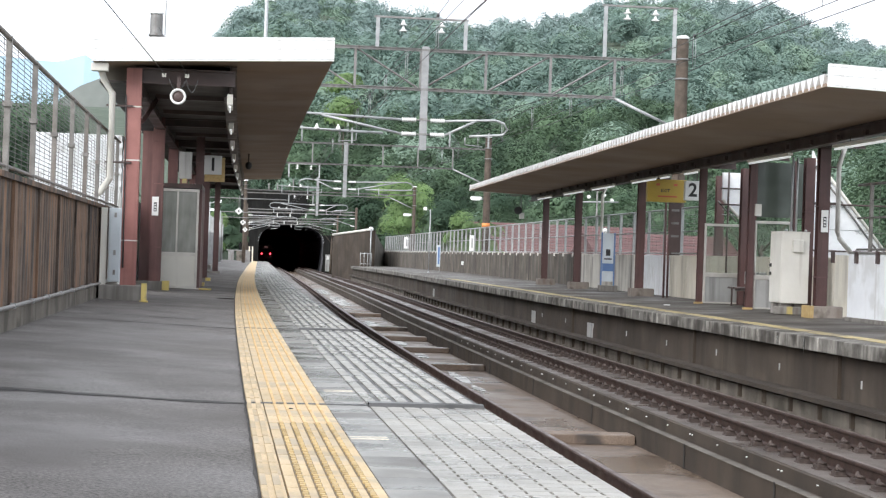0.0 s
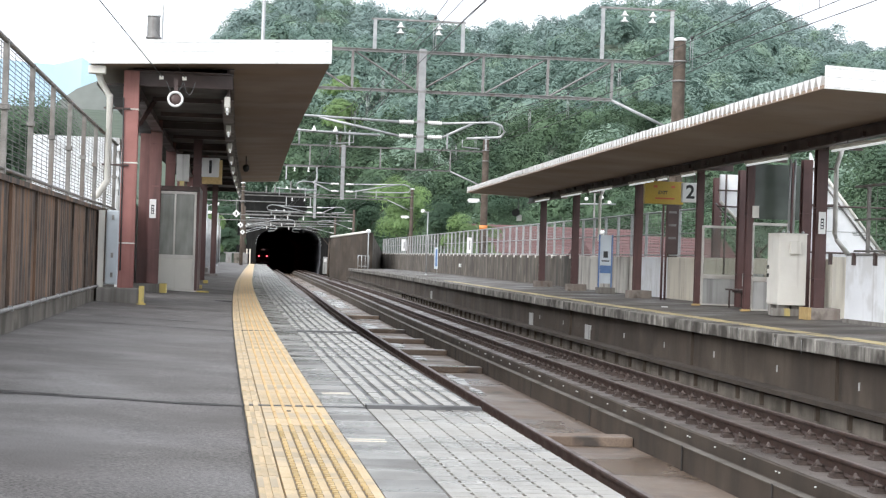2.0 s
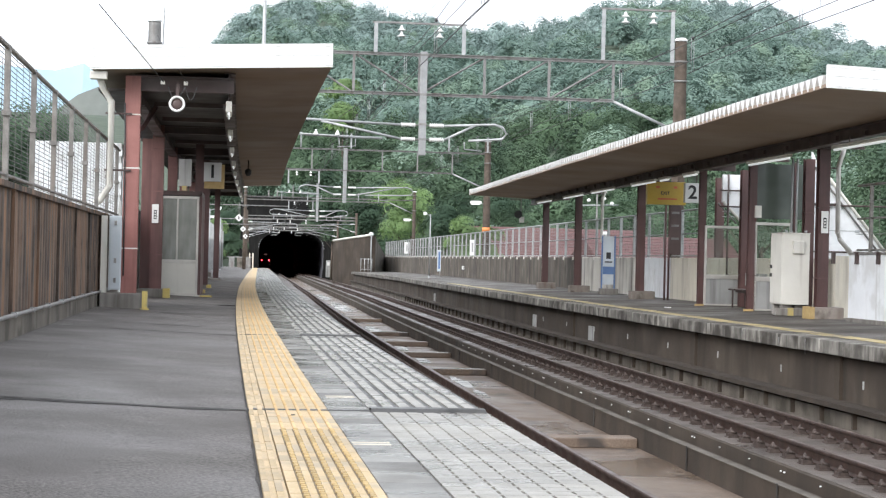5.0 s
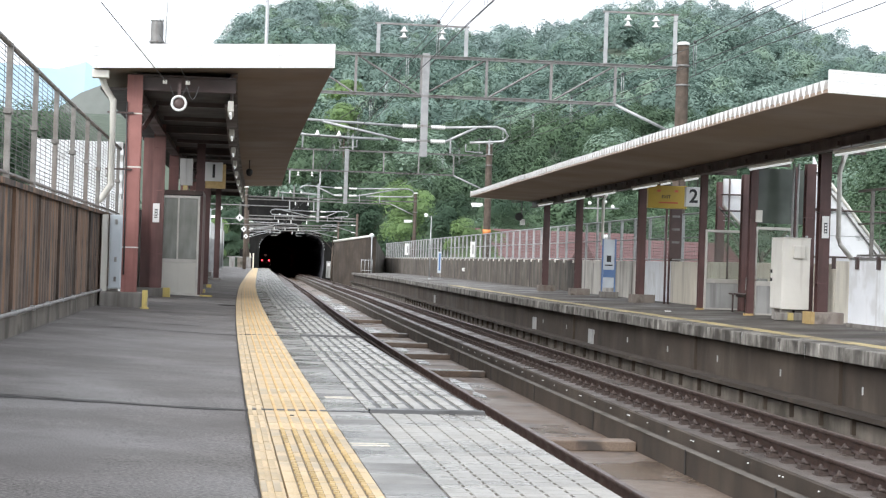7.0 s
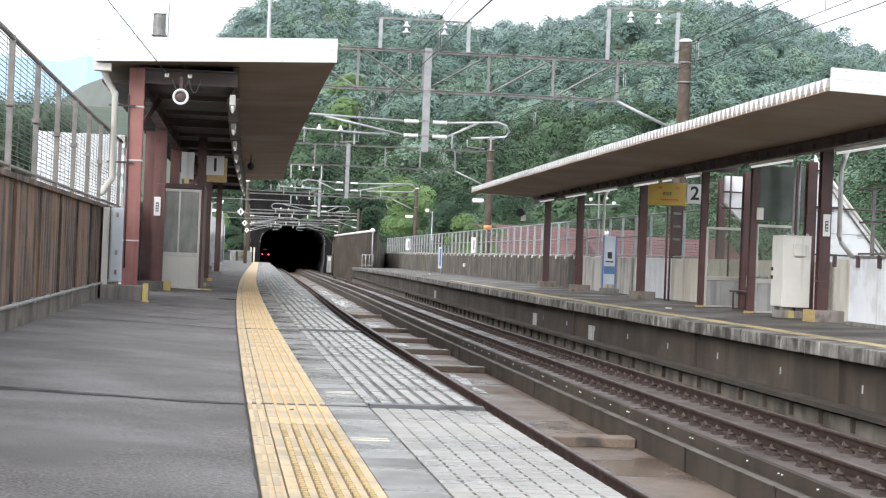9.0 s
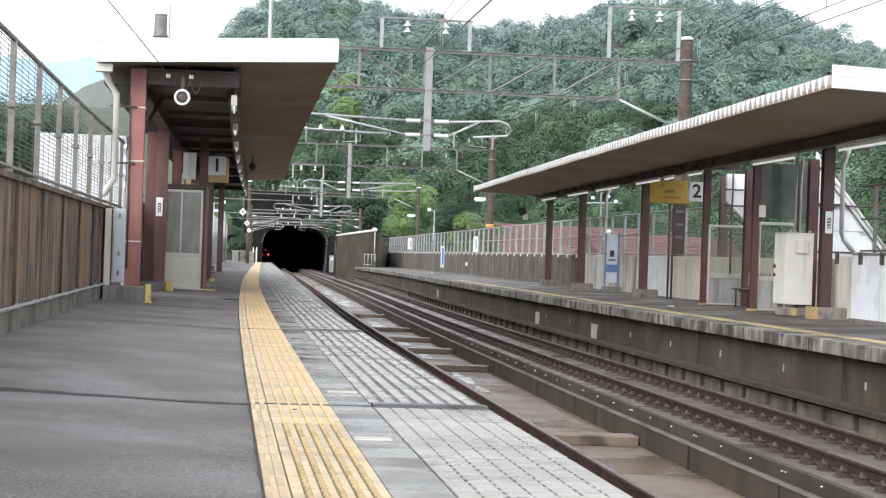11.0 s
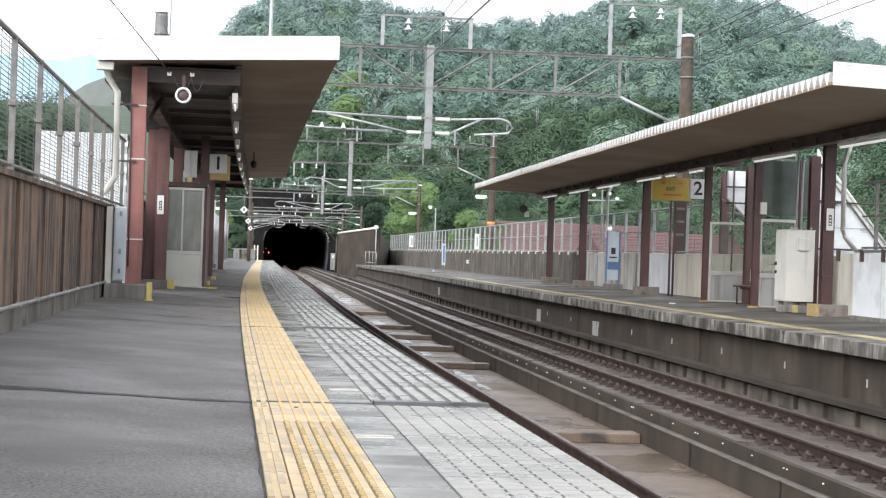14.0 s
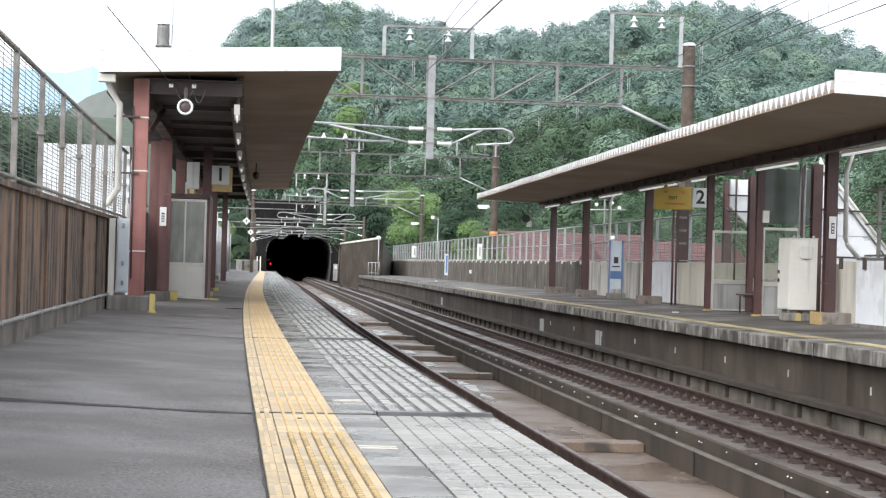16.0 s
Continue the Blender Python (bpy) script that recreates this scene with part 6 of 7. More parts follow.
# ---------------------------------------------------------------- overhead line
def insulator(bm, p, q, r=0.075, n=7):
    """A string of porcelain discs from p to q."""
    p, q = Vector(p), Vector(q)
    m = Matrix.Translation(p) @ (q - p).to_track_quat("Z", "Y").to_matrix().to_4x4()
    L = (q - p).length
    prof = []
    for k in range(n):
        z = L * k / n
        prof += [(r * 0.5, z), (r, z + L / n * 0.35), (r * 0.5, z + L / n * 0.8)]
    lathe(bm, prof, m, 10)


def cantilever(parent, x0, sgn, z, reach, name="cantilever"):
    """A hinged steel-tube bracket with two insulators, from the drop mast outwards."""
    t = B()
    x1 = x0 + sgn * reach
    r = 0.035
    pts = [(x0 + sgn * 0.62, 0, z + 0.42), (x0 + sgn * (reach - 0.35), 0, z + 0.5), (x1 - sgn * 0.1, 0, z + 0.42), (x1, 0, z + 0.25), (x1 - sgn * 0.12, 0, z + 0.1), (x1 - sgn * 0.5, 0, z + 0.06), (x0 + sgn * (reach * (0.3 if reach > 3.5 else 0.55)), 0, z + 0.02)]
    pipe(t, pts, r, 8)
    pipe(t, [(x0 + sgn * 0.62, 0, z + 0.02), (x0 + sgn * (reach - 0.9), 0, z + 0.46)], r, 8)
    o = part(name, t, GALV, parent, "pale galvanised bracket tube")
    for dz in (0.42, 0.02):
        bm = B()
        insulator(bm, (x0 + sgn * 0.2, 0, z + dz), (x0 + sgn * 0.62, 0, z + dz + 0.0), 0.075)
        part("insulator", bm, PORCELAIN, o, "white ribbed insulator")
        bm = B()
        rod(bm, (x0 + sgn * 0.05, 0, z + dz), (x0 + sgn * 0.2, 0, z + dz), 0.02)
        part("hinge", bm, GALV_OLD, o)
    bm = B()
    pipe(bm, [(x0 + sgn * reach * 0.5, 0, z - 0.02), (x0 + sgn * reach * 0.5, 0, z - 0.22), (x0 + sgn * (reach * 0.5 + 0.5), 0, z - 0.26)], 0.02, 6)
    part("steady_arm", bm, GALV, o)
    return o



def bell(bm, x, y, z, w=1.0):
    """Two porcelain bells, one under the other, hanging from z."""
    for k in (0, 1):
        lathe(bm, [(0.02, -0.02), (0.035, -0.04), (0.05, -0.11), (0.115, -0.15), (0.115, -0.165), (0.03, -0.17)], Matrix.Translation((x, y, z - 0.17 * w * k)) @ Matrix.Scale(w, 4), 12)


def gantry(s, label, left_a, right_a, z0, z1, mid, mast, arms, frames=(), struts=8, band=False):
    """Two chords across the tracks on round poles, with a drop mast that carries a bracket for each track."""
    t = thing("catenary_gantry", at(0, s), label, "catenary gantry", "gantries over the tracks")
    short = right_a - 1.95
    for z, x1 in ((z0, short), (z1, right_a)):
        bm = B()
        bx(bm, left_a, x1, -0.045, 0.045, z - 0.035, z + 0.045)
        bx(bm, left_a, x1, -0.1, -0.045, z + 0.03, z + 0.045)
        part("chord", bm, GALV_OLD, t, "weathered steel chord")
    if struts:
        w = (short - left_a) / struts
        for k in range(struts + 1):
            x = left_a + w * k
            bm = B()
            bx(bm, x - 0.035, x + 0.035, -0.04, 0.04, z0 + 0.045, z1 - 0.035)
            part("strut", bm, GALV_OLD, t)
            if k < struts and frames:
                bm = B()
                up = x + w / 2 < mid
                rod(bm, (x, 0.02, z1 if up else z0), (x + w, 0.02, z0 if up else z1), 0.028, n=4)
                part("diagonal", bm, GALV_OLD, t)
    bm = B()
    rod(bm, (short, 0, z0), (right_a - 0.1, 0, z0 - 0.8), 0.045, n=6)
    part("brace", bm, GALV, t, "pale diagonal brace")
    for a, lb in ((left_a, ""), (right_a, "brown concrete pole")):
        bm = B()
        w = 1.0 if s < 120 else 0.7
        lathe(bm, [(0.2 * w, -2.4), (0.2 * w, 3.0), (0.175 * w, z1 + 0.55), (0.16 * w, z1 + 0.7)], Matrix.Translation((a, 0, 0)), 14)
        p = part("pole", bm, BARK if a > 0 or s > 120 else GALV_OLD, t, lb or "weathered pole")
        for z in (z1 + 0.05, z0 + 0.6, z0 - 0.6):
            bm = B()
            lathe(bm, [(0.21, z), (0.21, z + 0.05)], Matrix.Translation((a, 0, 0)), 14)
            part("clamp_band", bm, GALV_OLD, p)
        bm = B()
        lathe(bm, [(0.19, z1 + 0.66), (0.19, z1 + 0.72), (0.12, z1 + 0.76)], Matrix.Translation((a, 0, 0)), 14)
        part("pole_cap", bm, PORCELAIN, p, "white cap")
    if band:
        bm = B()
        lathe(bm, [(0.225, 2.6), (0.225, 2.85)], Matrix.Translation((right_a, 0, 0)), 14)
        part("orange_band", bm, ORANGE, t, "orange band")
    bm = B()
    bx(bm, mid - 0.1, mid + 0.1, -0.1, 0.1, mast[0], mast[1], bevel=0.012)
    m = part("drop_mast", bm, MAST, t, "grey square drop mast")
    for z in (mast[0] + 0.45, mast[0] + 0.87, z0, z1):
        bm = B()
        bx(bm, mid - 0.112, mid + 0.112, -0.112, 0.112, z - 0.03, z + 0.03)
        part("mast_clamp", bm, GALV_OLD, m)
    cantilever(t, mid, -1, mast[0] + 0.43, arms[0])
    cantilever(t, mid, 1, mast[0] + 0.43, arms[1])
    for x0, x1, h, ins in frames:
        for x in (x0, x1):
            bm = B()
            bx(bm, x - 0.05, x + 0.05, -0.04, 0.04, z1 + 0.045, z1 + h)
            part("frame_leg", bm, GALV, t)
        bm = B()
        bx(bm, x0 - 0.1, x1 + 0.08, -0.04, 0.04, z1 + h, z1 + h + 0.05)
        part("frame_bar", bm, GALV_OLD, t)
        for x in ins:
            bm = B()
            bell(bm, x, 0, z1 + h - 0.02)
            part("insulator", bm, PORCELAIN, t, "white bell insulator")
    # feeder bar with small bells beside the near-track bracket
    bm = B()
    rod(bm, (mid - 3.6, -0.3, mast[0] + 0.5), (mid - 1.6, -0.3, mast[0] + 0.42), 0.025, n=6)
    fb = part("feeder_bar", bm, GALV, t, "pale bar")
    for x in (mid - 3.0, mid - 2.4):
        bm = B()
        lathe(bm, [(0.02, 0.1), (0.03, 0.06), (0.07, -0.02), (0.07, -0.05)], Matrix.Translation((x, -0.3, mast[0] + 0.52)), 10)
        part("insulator", bm, PORCELAIN, fb, "small white bell")
    for x in (mid - 3.4, mid - 2.0, mid + 0.75, mid + 1.85):
        bm = B()
        bx(bm, x - 0.022, x + 0.022, -0.2, -0.15, mast[0] + 0.12, mast[0] + 0.55)
        part("hanger_strap", bm, GALV, t, "pale hanger strap")
    return t


gantry(51.0, "weathered lattice steel gantry with a central drop mast", -2.27, 12.63, 5.64, 6.75, 5.25, (3.93, 6.85), (3.75, 2.4),
       ((3.88, 6.37, 0.87, (4.6, 5.68)), (10.37, 12.38, 1.5, (11.0, 11.81))), 7)
gantry(99.0, "weathered lattice steel gantry with brackets", -2.2, 13.17, 5.75, 6.88, 5.36, (3.98, 6.97), (2.5, 3.75), (), 7, True)
gantry(144.0, "weathered steel beam gantry with brackets", -0.35, 13.0, 5.45, 5.68, 5.3, (3.8, 6.84), (3.75, 2.45), (), 0)


def insulator_row(s, z, xs, label):
    """Short hanging bells under a gantry beam."""
    t = thing("hanging_insulators", at(0, s, z), label, "insulator", "insulators under the gantry beams")
    bm = B()
    bx(bm, xs[0] - 0.5, xs[-1] + 0.5, -0.04, 0.04, -0.05, 0.0)
    part("bar", bm, GALV_OLD, t)
    for x in (xs[0] - 0.45, xs[-1] + 0.45):
        bm = B()
        bx(bm, x - 0.04, x + 0.04, -0.04, 0.04, -0.75, -0.05)
        part("strap", bm, GALV, t)
    for x in xs:
        bm = B()
        bell(bm, x, 0, -0.05, 0.75)
        part("insulator", bm, PORCELAIN, t, "white bell insulator")


insulator_row(98.8, 5.72, (2.75, 3.5), "white bell insulators hanging from the gantry beam")
insulator_row(143.8, 5.42, (3.5, 4.5), "white bell insulators hanging from the gantry beam")
for x, z in ((1.46, 6.23), (2.13, 6.26), (3.37, 6.65)):
    bm = B()
    bx(bm, -0.05, 0.05, -0.05, 0.05, 5.72, z)
    solo("beam_upright", bm, GALV_OLD, "short steel upright on the gantry beam", "steel post", "uprights on the beam", m=at(x, 144.0))


def side_arm(parent, x0, x1, z, y=0.0):
    """A bracket from a pole at x0 out to x1: a top tube that curls at its tip, and a stay below."""
    sgn = 1 if x1 > x0 else -1
    bm = B()
    pipe(bm, [(x0, y, z + 0.25), (x1 - sgn * 0.5, y, z + 0.2), (x1 - sgn * 0.1, y, z + 0.1), (x1, y, z - 0.05), (x1 - sgn * 0.15, y, z - 0.2), (x1 - sgn * 0.9, y, z - 0.22)], 0.04, 6)
    pipe(bm, [(x0, y, z - 0.6), (x0 + (x1 - x0) * 0.7, y, z + 0.18)], 0.035, 6)
    o = part("side_bracket", bm, GALV, parent, "pale galvanised bracket tube")
    for dz in (0.25, -0.6):
        bm = B()
        insulator(bm, (x0 + sgn * 0.15, y, z + dz + (0.05 if dz < 0 else 0)), (x0 + sgn * 0.6, y, z + dz + (0.13 if dz < 0 else 0)), 0.08, 5)
        part("insulator", bm, PORCELAIN, o, "white ribbed insulator")


def portal_gantry(s, left_a, right_a, z, tips, arm_z, label):
    """A single beam on two poles; each pole carries the bracket of the track beside it."""
    t = thing("catenary_gantry", at(0, s), label, "catenary gantry", "gantries over the tracks")
    for zz in (z, z - 0.3):
        bm = B()
        bx(bm, left_a, right_a, -0.05, 0.05, zz - 0.05, zz + 0.05)
        part("beam", bm, GALV_OLD, t)
    for a in (left_a, right_a):
        bm = B()
        lathe(bm, [(0.14, -2.9), (0.12, z + 0.5)], Matrix.Translation((a, 0, 0)), 12)
        part("pole", bm, BARK, t, "weathered pole")
    side_arm(t, left_a, tips[0], arm_z)
    side_arm(t, right_a, tips[1], arm_z)
    for x in (left_a + 3.1, left_a + 4.4, left_a + 6.0):
        bm = B()
        insulator(bm, (x, 0, z - 0.35), (x, 0, z - 0.75), 0.07, 3)
        part("insulator", bm, PORCELAIN, t, "white insulator")


portal_gantry(186.0, -0.5, 10.65, 5.1, (4.66, 6.97), 4.2, "grey steel portal gantry with side brackets before the tunnel")
portal_gantry(222.0, -0.6, 10.3, 4.9, (3.26, 5.21), 4.1, "grey steel portal gantry with side brackets at the tunnel")
portal_gantry(240.0, -1.0, 10.9, 4.75, (3.2, 5.4), 4.0, "grey steel portal gantry in front of the tunnel mouth")

SUPPORTS = (-40.0, 3.0, 51.0, 99.0, 144.0, 186.0, 222.0, 252.0)


def overhead(a, z_contact, z_mess, sag, name, label, droppers=True):
    t = thing(name, ident, label, "overhead wire", "overhead wires")
    drops = B()
    for kind in (0, 1):
        if kind == 0 and z_contact is None:
            continue
        bm, line = B(), []
        for p, q in zip(SUPPORTS, SUPPORTS[1:]):
            pts = []
            for k in range(9):
                f = k / 8
                s = p + (q - p) * f
                st = a + bend(s) + (0.15 if SUPPORTS.index(p) % 2 else -0.15) * (1 - 2 * f)
                z = z_contact if kind == 0 else z_mess - sag * 4 * f * (1 - f)
                pts.append((st if z_contact else a + bend(s), s, z + fall(s)))
            line += pts[1:] if line else pts
            if kind == 1 and z_contact and droppers:
                for k in range(1, 8):
                    f = k / 8
                    x, y, z = pts[k]
                    rod(drops, (x, y, z_contact + fall(y)), (x, y, z), 0.005, n=3, caps=False)
        pipe(bm, line, 0.006 if z_contact else 0.0045, 5)
        part("contact_wire" if kind == 0 else "messenger_wire", bm, WIRE, t)
    if z_contact:
        tagged(part("droppers", drops, WIRE, t), kind="stuff")
    else:
        drops.free()


overhead(3.07, 4.12, 4.95, 0.55, "overhead_line", "dark contact and messenger wires over the near track")
overhead(6.98, 4.12, 4.95, 0.55, "overhead_line", "dark contact and messenger wires over the far track")
for a, z in ((4.6, 7.2), (11.0, 7.85), (11.81, 7.85)):
    overhead(a, None, z, 0.5, "feeder_wire", "thin dark feeder wire along the line")


def wire_pair(a, z_up, z_low, rise, first, label):
    """Two feeder wires one above the other, held apart by white rods every ten metres."""
    t = thing("feeder_pair", ident, label, "overhead wire", "overhead wires")
    for z, nm in ((z_up, "upper_wire"), (z_low, "lower_wire")):
        bm = B()
        pipe(bm, [(a + bend(s), s, z + rise * max(0.0, s - 51) + 0.06 * math.sin(s * 0.31)) for s in steps(12, 180, 4)], 0.012, 5)
        part(nm, bm, WIRE, t)
    for k in range(9):
        s = first + 10.3 * k
        up, low = (z + rise * max(0.0, s - 51) + 0.06 * math.sin(s * 0.31) for z in (z_up, z_low))
        for dx in (-0.035, 0.035):
            bm = B()
            rod(bm, (a + bend(s) + dx, s, low), (a + bend(s) + dx, s, up), 0.009, n=6)
            r = part("spacer_rod", bm, GALV, t, "white spacer rod")
        bm = B()
        lathe(bm, [(0.04, -0.04), (0.06, 0.0), (0.04, 0.04)], pose(a + bend(s), s, up, 0, 90, 0), 10)
        part("clamp", bm, WIRE, t, "dark round clamp")


wire_pair(13.05, 7.57, 6.6, 0.009, 40.8, "thin dark feeder wires with white spacer rods")
wire_pair(5.58, 7.78, 6.78, 0.012, 40.7, "thin dark feeder wires with white spacer rods over the tracks")


def utility_mast():
    t = thing("utility_mast", pose(7.15, 330.0, 8.0), "slim pale utility mast on the hillside", "mast")
    bm = B()
    rod(bm, (0, 0, 0), (0, 0, 48), 0.4, 0.3, 10)
    part("pole", bm, GALV, t)
    for z in (40, 44):
        bm = B()
        bx(bm, -1.2, 1.2, -0.1, 0.1, z, z + 0.2)
        part("cross_arm", bm, GALV, t)


utility_mast()


# ---------------------------------------------------------------- tunnel
TX, TS, THW = 9.86, 250.0, 4.42


def axis_in_tunnel(s):
    """Sideways place of the bore's middle; it swings gently to the left beyond the mouth."""
    u = max(0.0, s - TS)
    return TX + 0.0205 * u - 0.0000075 * u * u


def bore(hw, top, n=20):
    pts = [(-hw * 0.93, -2.9)]
    spring = 1.3
    pts.append((-hw, -0.2))
    for k in range(n + 1):
        a = math.pi - math.pi * k / n
        pts.append((hw * math.cos(a) * (1.0 if k not in (0, n) else 1.0), spring + (top - spring) * math.sin(a) ** 0.55))
    pts.append((hw, -0.2))
    pts.append((hw * 0.93, -2.9))
    return pts


def tunnel():
    t = thing("tunnel", ident, "dark concrete tunnel mouth at the foot of the hill", "tunnel", kind="structure")
    prof = bore(THW, 4.55)
    bm = B()
    n = len(prof)

    # the wall reaches high so its dark tone covers the shaded slope
    def outer(k):
        x, z = prof[k]
        f = 1.0
        while f < 6 and not (abs(x * f) >= 6.9 or 0.5 + (z - 0.5) * f >= 9.0):
            f += 0.05
        return x * f, max(-2.9, 0.5 + (z - 0.5) * f) if z > -1.8 else -2.9
    for y, flip in ((TS, 0), (TS + 1.2, 1)):
        a = [bm.verts.new((TX + x, y, z)) for x, z in prof]
        b = [bm.verts.new((TX + outer(k)[0], y, outer(k)[1])) for k in range(n)]
        for k in range(n - 1):
            bm.faces.new((a[k], a[k + 1], b[k + 1], b[k]))
        if flip:
            for k in range(n - 1):
                bm.faces.new((b0[k], b0[k + 1], b[k + 1], b[k]))
        b0 = b
    part("portal_wall", bm, PORTAL, t, "near-black concrete portal wall, shade of the slope in its colour")
    bm = B()
    ss = steps(TS, 900, 12)
    rows = [[bm.verts.new((axis_in_tunnel(s) + x, s, z + fall(s) - fall(TS) if s > TS else z)) for x, z in prof] for s in ss]
    for p, q in zip(rows, rows[1:]):
        for k in range(n - 1):
            bm.faces.new((p[k], p[k + 1], q[k + 1], q[k]))
        bm.faces.new((p[-1], p[0], q[0], q[-1]))
    bm.faces.new(rows[-1])
    part("lining", bm, SOOT, t, "black sooty lining")
    for sx in (-1, 1):
        for k in range(4):
            bm = B()
            a = math.pi * (0.03 + 0.032 * k)
            x, z = sx * (THW + 0.05) * math.cos(a), 1.3 + 3.3 * math.sin(a) ** 0.55
            bx(bm, TX + x - 0.06, TX + x + 0.06, TS - 0.1, TS, z - 0.07, z + 0.07, bevel=0.02)
            part("light_mark", bm, GALV, t, "small pale marker")
    # rough kerb stones on both sides of the mouth
    bm = B()
    bx(bm, TX + THW + 0.3, TX + THW + 0.9, TS - 1.6, TS - 1.0, -1.7, 0.6, bevel=0.05)
    part("relay_box", bm, GREY_PANEL, t, "grey lineside box")
    bm = B()
    bx(bm, TX + THW + 0.42, TX + THW + 0.78, TS - 1.64, TS - 1.6, -0.1, 0.4)
    part("relay_label", bm, SIGN_W, t, "white label")


tunnel()


# ---------------------------------------------------------------- train
def train():
    t = thing("train", pose(9.9, 380, -1.6), "departing train with two red tail lights inside the tunnel", "train")
    bm = B()
    prof = [(-1.4, 0.35), (-1.45, 0.9), (-1.45, 2.9), (-1.25, 3.5), (-0.7, 3.72), (0.7, 3.72), (1.25, 3.5), (1.45, 2.9), (1.45, 0.9), (1.4, 0.35)]
    r = [[bm.verts.new((x, y, z)) for x, z in prof] for y in (0, 19.5)]
    n = len(prof)
    for k in range(n):
        bm.faces.new((r[0][k], r[0][(k + 1) % n], r[1][(k + 1) % n], r[1][k]))
    bm.faces.new(r[0])
    bm.faces.new(r[1][::-1])
    part("body", bm, TRAIN_BODY, t, "steel carriage body")
    for x0, x1 in ((-1.25, -0.45), (-0.35, 0.35), (0.45, 1.25)):
        bm = B()
        bx(bm, x0, x1, -0.03, 0.0, 1.9, 2.85, bevel=0.01)
        part("window", bm, BLACK, t, "dark cab window")
    bm = B()
    bx(bm, -0.4, 0.4, -0.02, 0.0, 0.9, 2.95)
    part("cab_door", bm, TRAIN_BODY, t)
    bm = B()
    bx(bm, -0.35, 0.35, -0.06, 0.0, 3.1, 3.36, bevel=0.01)
    part("destination_panel", bm, DEST, t, "dim lit panel")
    for x in (-0.87, 0.87):
        bm = B()
        lathe(bm, [(0.2, 0), (0.2, 0.06), (0.14, 0.07)], Matrix.Translation((x, 0, 1.83)) @ pose(0, 0, 0, 90, 0, 0), 16)
        o = part("light_housing", bm, TAIL_RIM, t, "red lens rim")
        bm = B()
        lathe(bm, [(0.15, 0.07), (0.15, 0.1), (0.05, 0.13)], Matrix.Translation((x, 0, 1.83)) @ pose(0, 0, 0, 90, 0, 0), 16)
        part("tail_light", bm, TAIL, o, "glowing red tail light")
    for y in (2.5, 5.0, 14.5, 17.0):
        for x in (-0.55, 0.55):
            bm = B()
            rod(bm, (x - 0.06, y, 0.43), (x + 0.06, y, 0.43), 0.43, n=20)
            part("wheel", bm, RAIL, t)
    bm = B()
    bx(bm, -1.2, 1.2, 0.5, 19, 0.3, 0.8)
    part("underframe", bm, BLACK, t)
    return t


train_car = train()


# ---------------------------------------------------------------- smaller fittings
def pole_lamp(x, y, z, reach, label):
    t = thing("pole_lamp", pose(x, y, z), label, "street lamp", "lamps on the gantry poles")
    bm = B()
    rod(bm, (0.2, 0, 0.02), (reach, 0, -0.08), 0.025)
    part("arm", bm, GALV, t)
    bm = B()
    bx(bm, -0.32, 0.32, -0.12, 0.12, -0.09, 0.09, bevel=0.05)
    h = part("lamp_head", bm, PORCELAIN, t, "white lamp head")
    bm = B()
    bx(bm, -0.26, 0.2, -0.09, 0.09, -0.11, -0.088)
    part("lens", bm, LAMP, h)


pole_lamp(13.92, 98.7, 4.2, 0.42, "white lamp head on the brown gantry pole")
pole_lamp(14.8, 143.7, 4.15, 0.5, "white lamp head on the gantry pole")


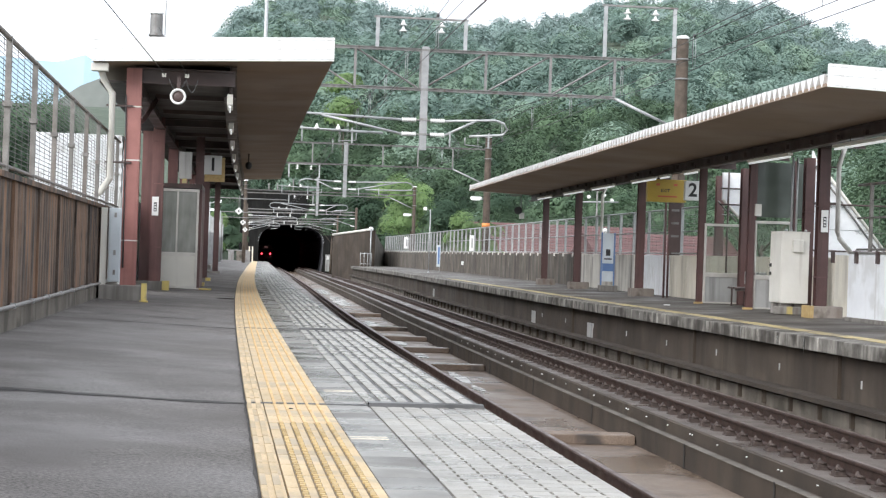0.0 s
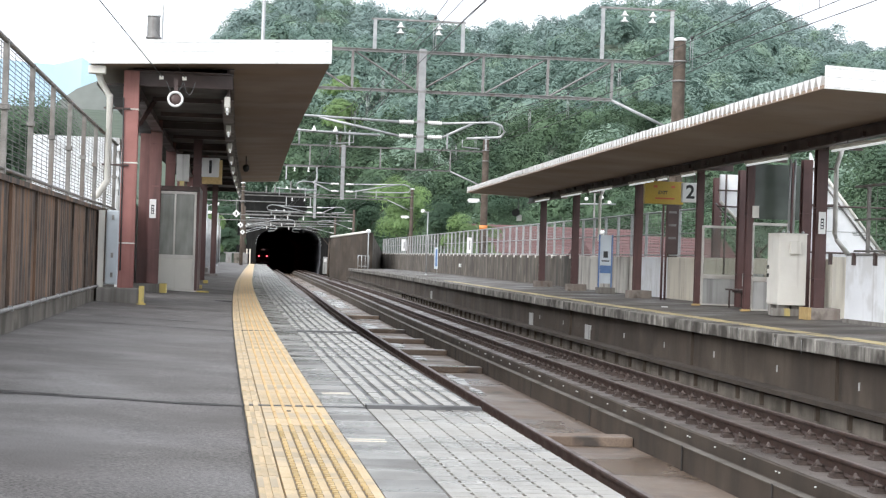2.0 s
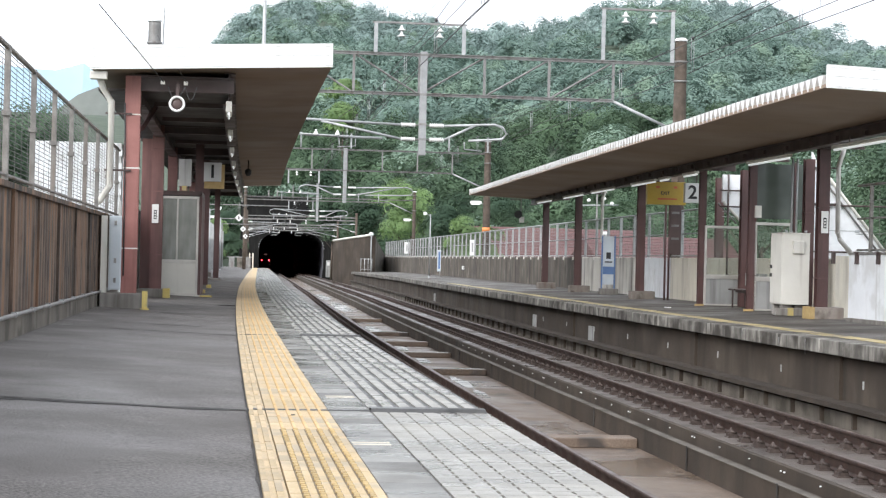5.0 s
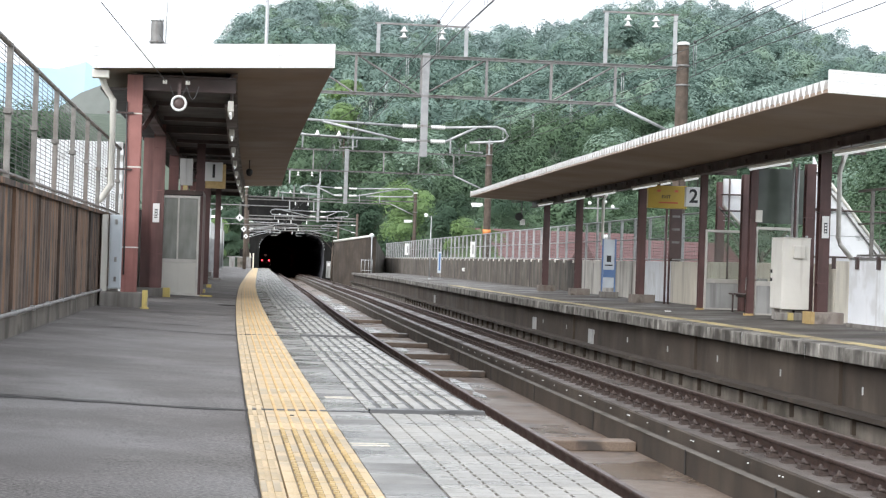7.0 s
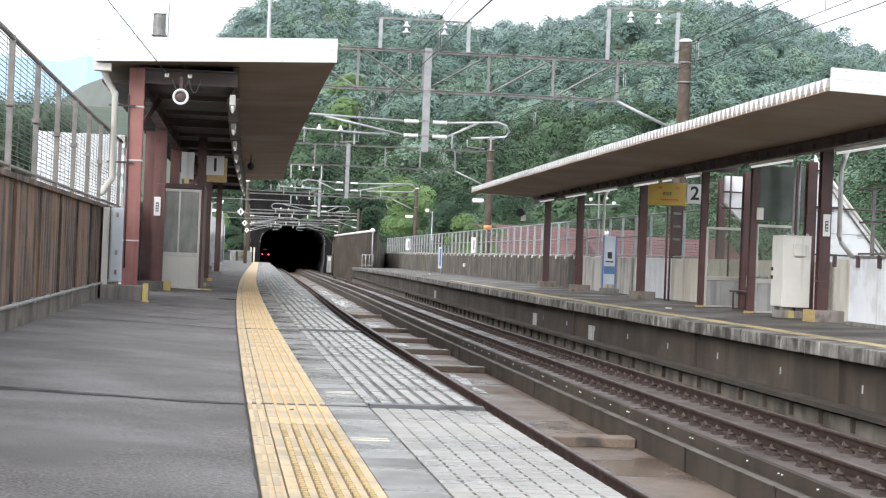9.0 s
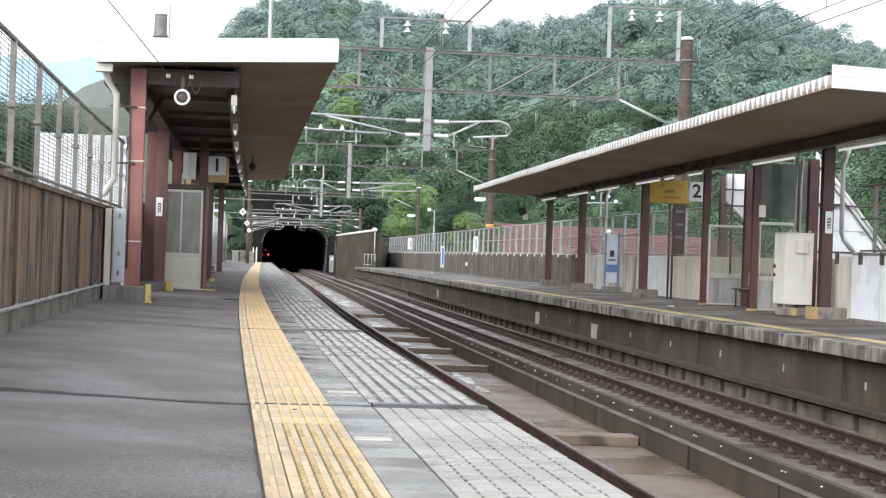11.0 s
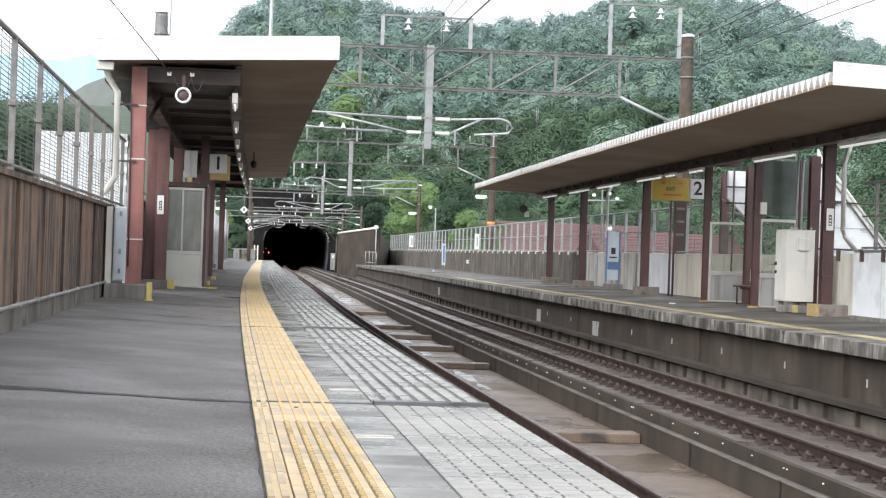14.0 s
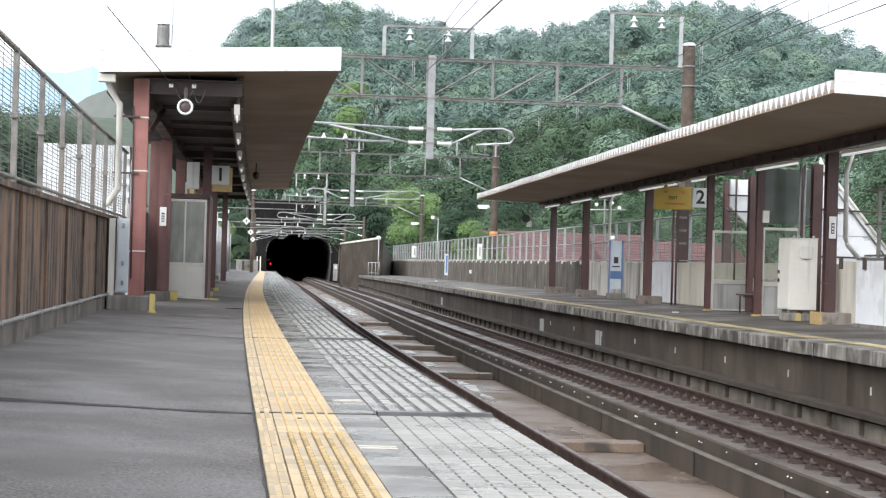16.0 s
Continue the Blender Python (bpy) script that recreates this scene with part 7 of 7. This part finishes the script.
def yard_lights():
    t = thing("yard_light", at(14.7, 74.0, -1.6), "grey pole carrying a row of white floodlights", "floodlight")
    bm = B()
    rod(bm, (0, 0, -0.75), (0, 0, 5.6), 0.035)
    part("pole", bm, GALV_OLD, t)
    bm = B()
    rod(bm, (-0.9, 0, 5.0), (0.9, 0, 5.05), 0.03)
    part("cross_arm", bm, GALV, t)
    for x, z in ((-0.75, 5.12), (-0.35, 5.22), (0.62, 5.1), (0.3, 5.3)):
        bm = B()
        lathe(bm, [(0.03, -0.1), (0.07, -0.04), (0.08, 0.04), (0.04, 0.07)], pose(x, 0, z, 70, 0, 0), 12)
        part("floodlight", bm, PORCELAIN, t, "white round floodlight")
    for z in (3.4, 3.85):
        bm = B()
        lathe(bm, [(0.04, -0.12), (0.11, -0.04), (0.11, 0.05), (0.04, 0.11)], pose(0.35, -0.1, z), 12)
        part("globe", bm, PORCELAIN, t, "white globe")


yard_lights()


def hung_speaker():
    t = thing("horn_speaker", at(10.3, 66.3, 2.45), "white horn speaker on a bent bracket under the canopy end", "loudspeaker")
    bm = B()
    pipe(bm, [(-0.3, 0, 0.85), (0.1, 0, 0.85), (0.1, 0, 0.25)], 0.03)
    part("bracket", bm, GALV, t)
    bm = B()
    lathe(bm, [(0.05, -0.12), (0.08, 0.0), (0.15, 0.16)], pose(-0.02, 0, 0.3, 90, 0, 0), 14)
    part("horn", bm, BLACK, t, "dark horn")
    bm = B()
    bx(bm, 0.05, 0.22, -0.08, 0.08, 0.0, 0.22, bevel=0.01)
    part("box", bm, SIGN_W, t, "small white box")


hung_speaker()


def dome_camera():
    t = thing("platform_camera", at(0.38, 60.0, 3.72), "small dark dome camera under the canopy edge", "camera")
    bm = B()
    rod(bm, (0, 0, 0.1), (0, 0, 0.42), 0.02)
    part("stem", bm, STEEL, t)
    bm = B()
    lathe(bm, [(0.05, -0.12), (0.1, -0.05), (0.11, 0.06), (0.05, 0.12)], n=14)
    part("dome", bm, BLACK, t)


dome_camera()


def litter(m, label, material, w):
    bm = B()
    bx(bm, -w, w, -w * 0.6, w * 0.6, 0, w * 0.35, bevel=w * 0.1)
    solo("litter", bm, material, label, "litter", "scraps on the platforms", m=m)


litter(at(10.05, 40.8, 0.02), "small white scrap on the platform", SIGN_W, 0.07)
litter(at(0.47, 11.2, 0.013), "small dark chip on the yellow tiles", BLACK, 0.015)


def motions():
    # the train runs away down the tunnel: seconds, distance, sideways place of the car's middle, height of the lights
    rows = []
    for t, s, x, z in ((0.0, 380, 9.86, 0.16), (3.0, 410, 10.46, 0.09), (7.0, 475, 11.96, -0.07), (9.0, 520, 12.85, -0.18), (11.3, 582, 13.62, -0.33), (13.0, 626, 14.55, -0.43), (16.0, 700, 16.1, -0.61)):
        rows.append((t, pose(x, s, z - 1.83, 0, 0, -1.1)))
    walk(train_car, rows)


motions()
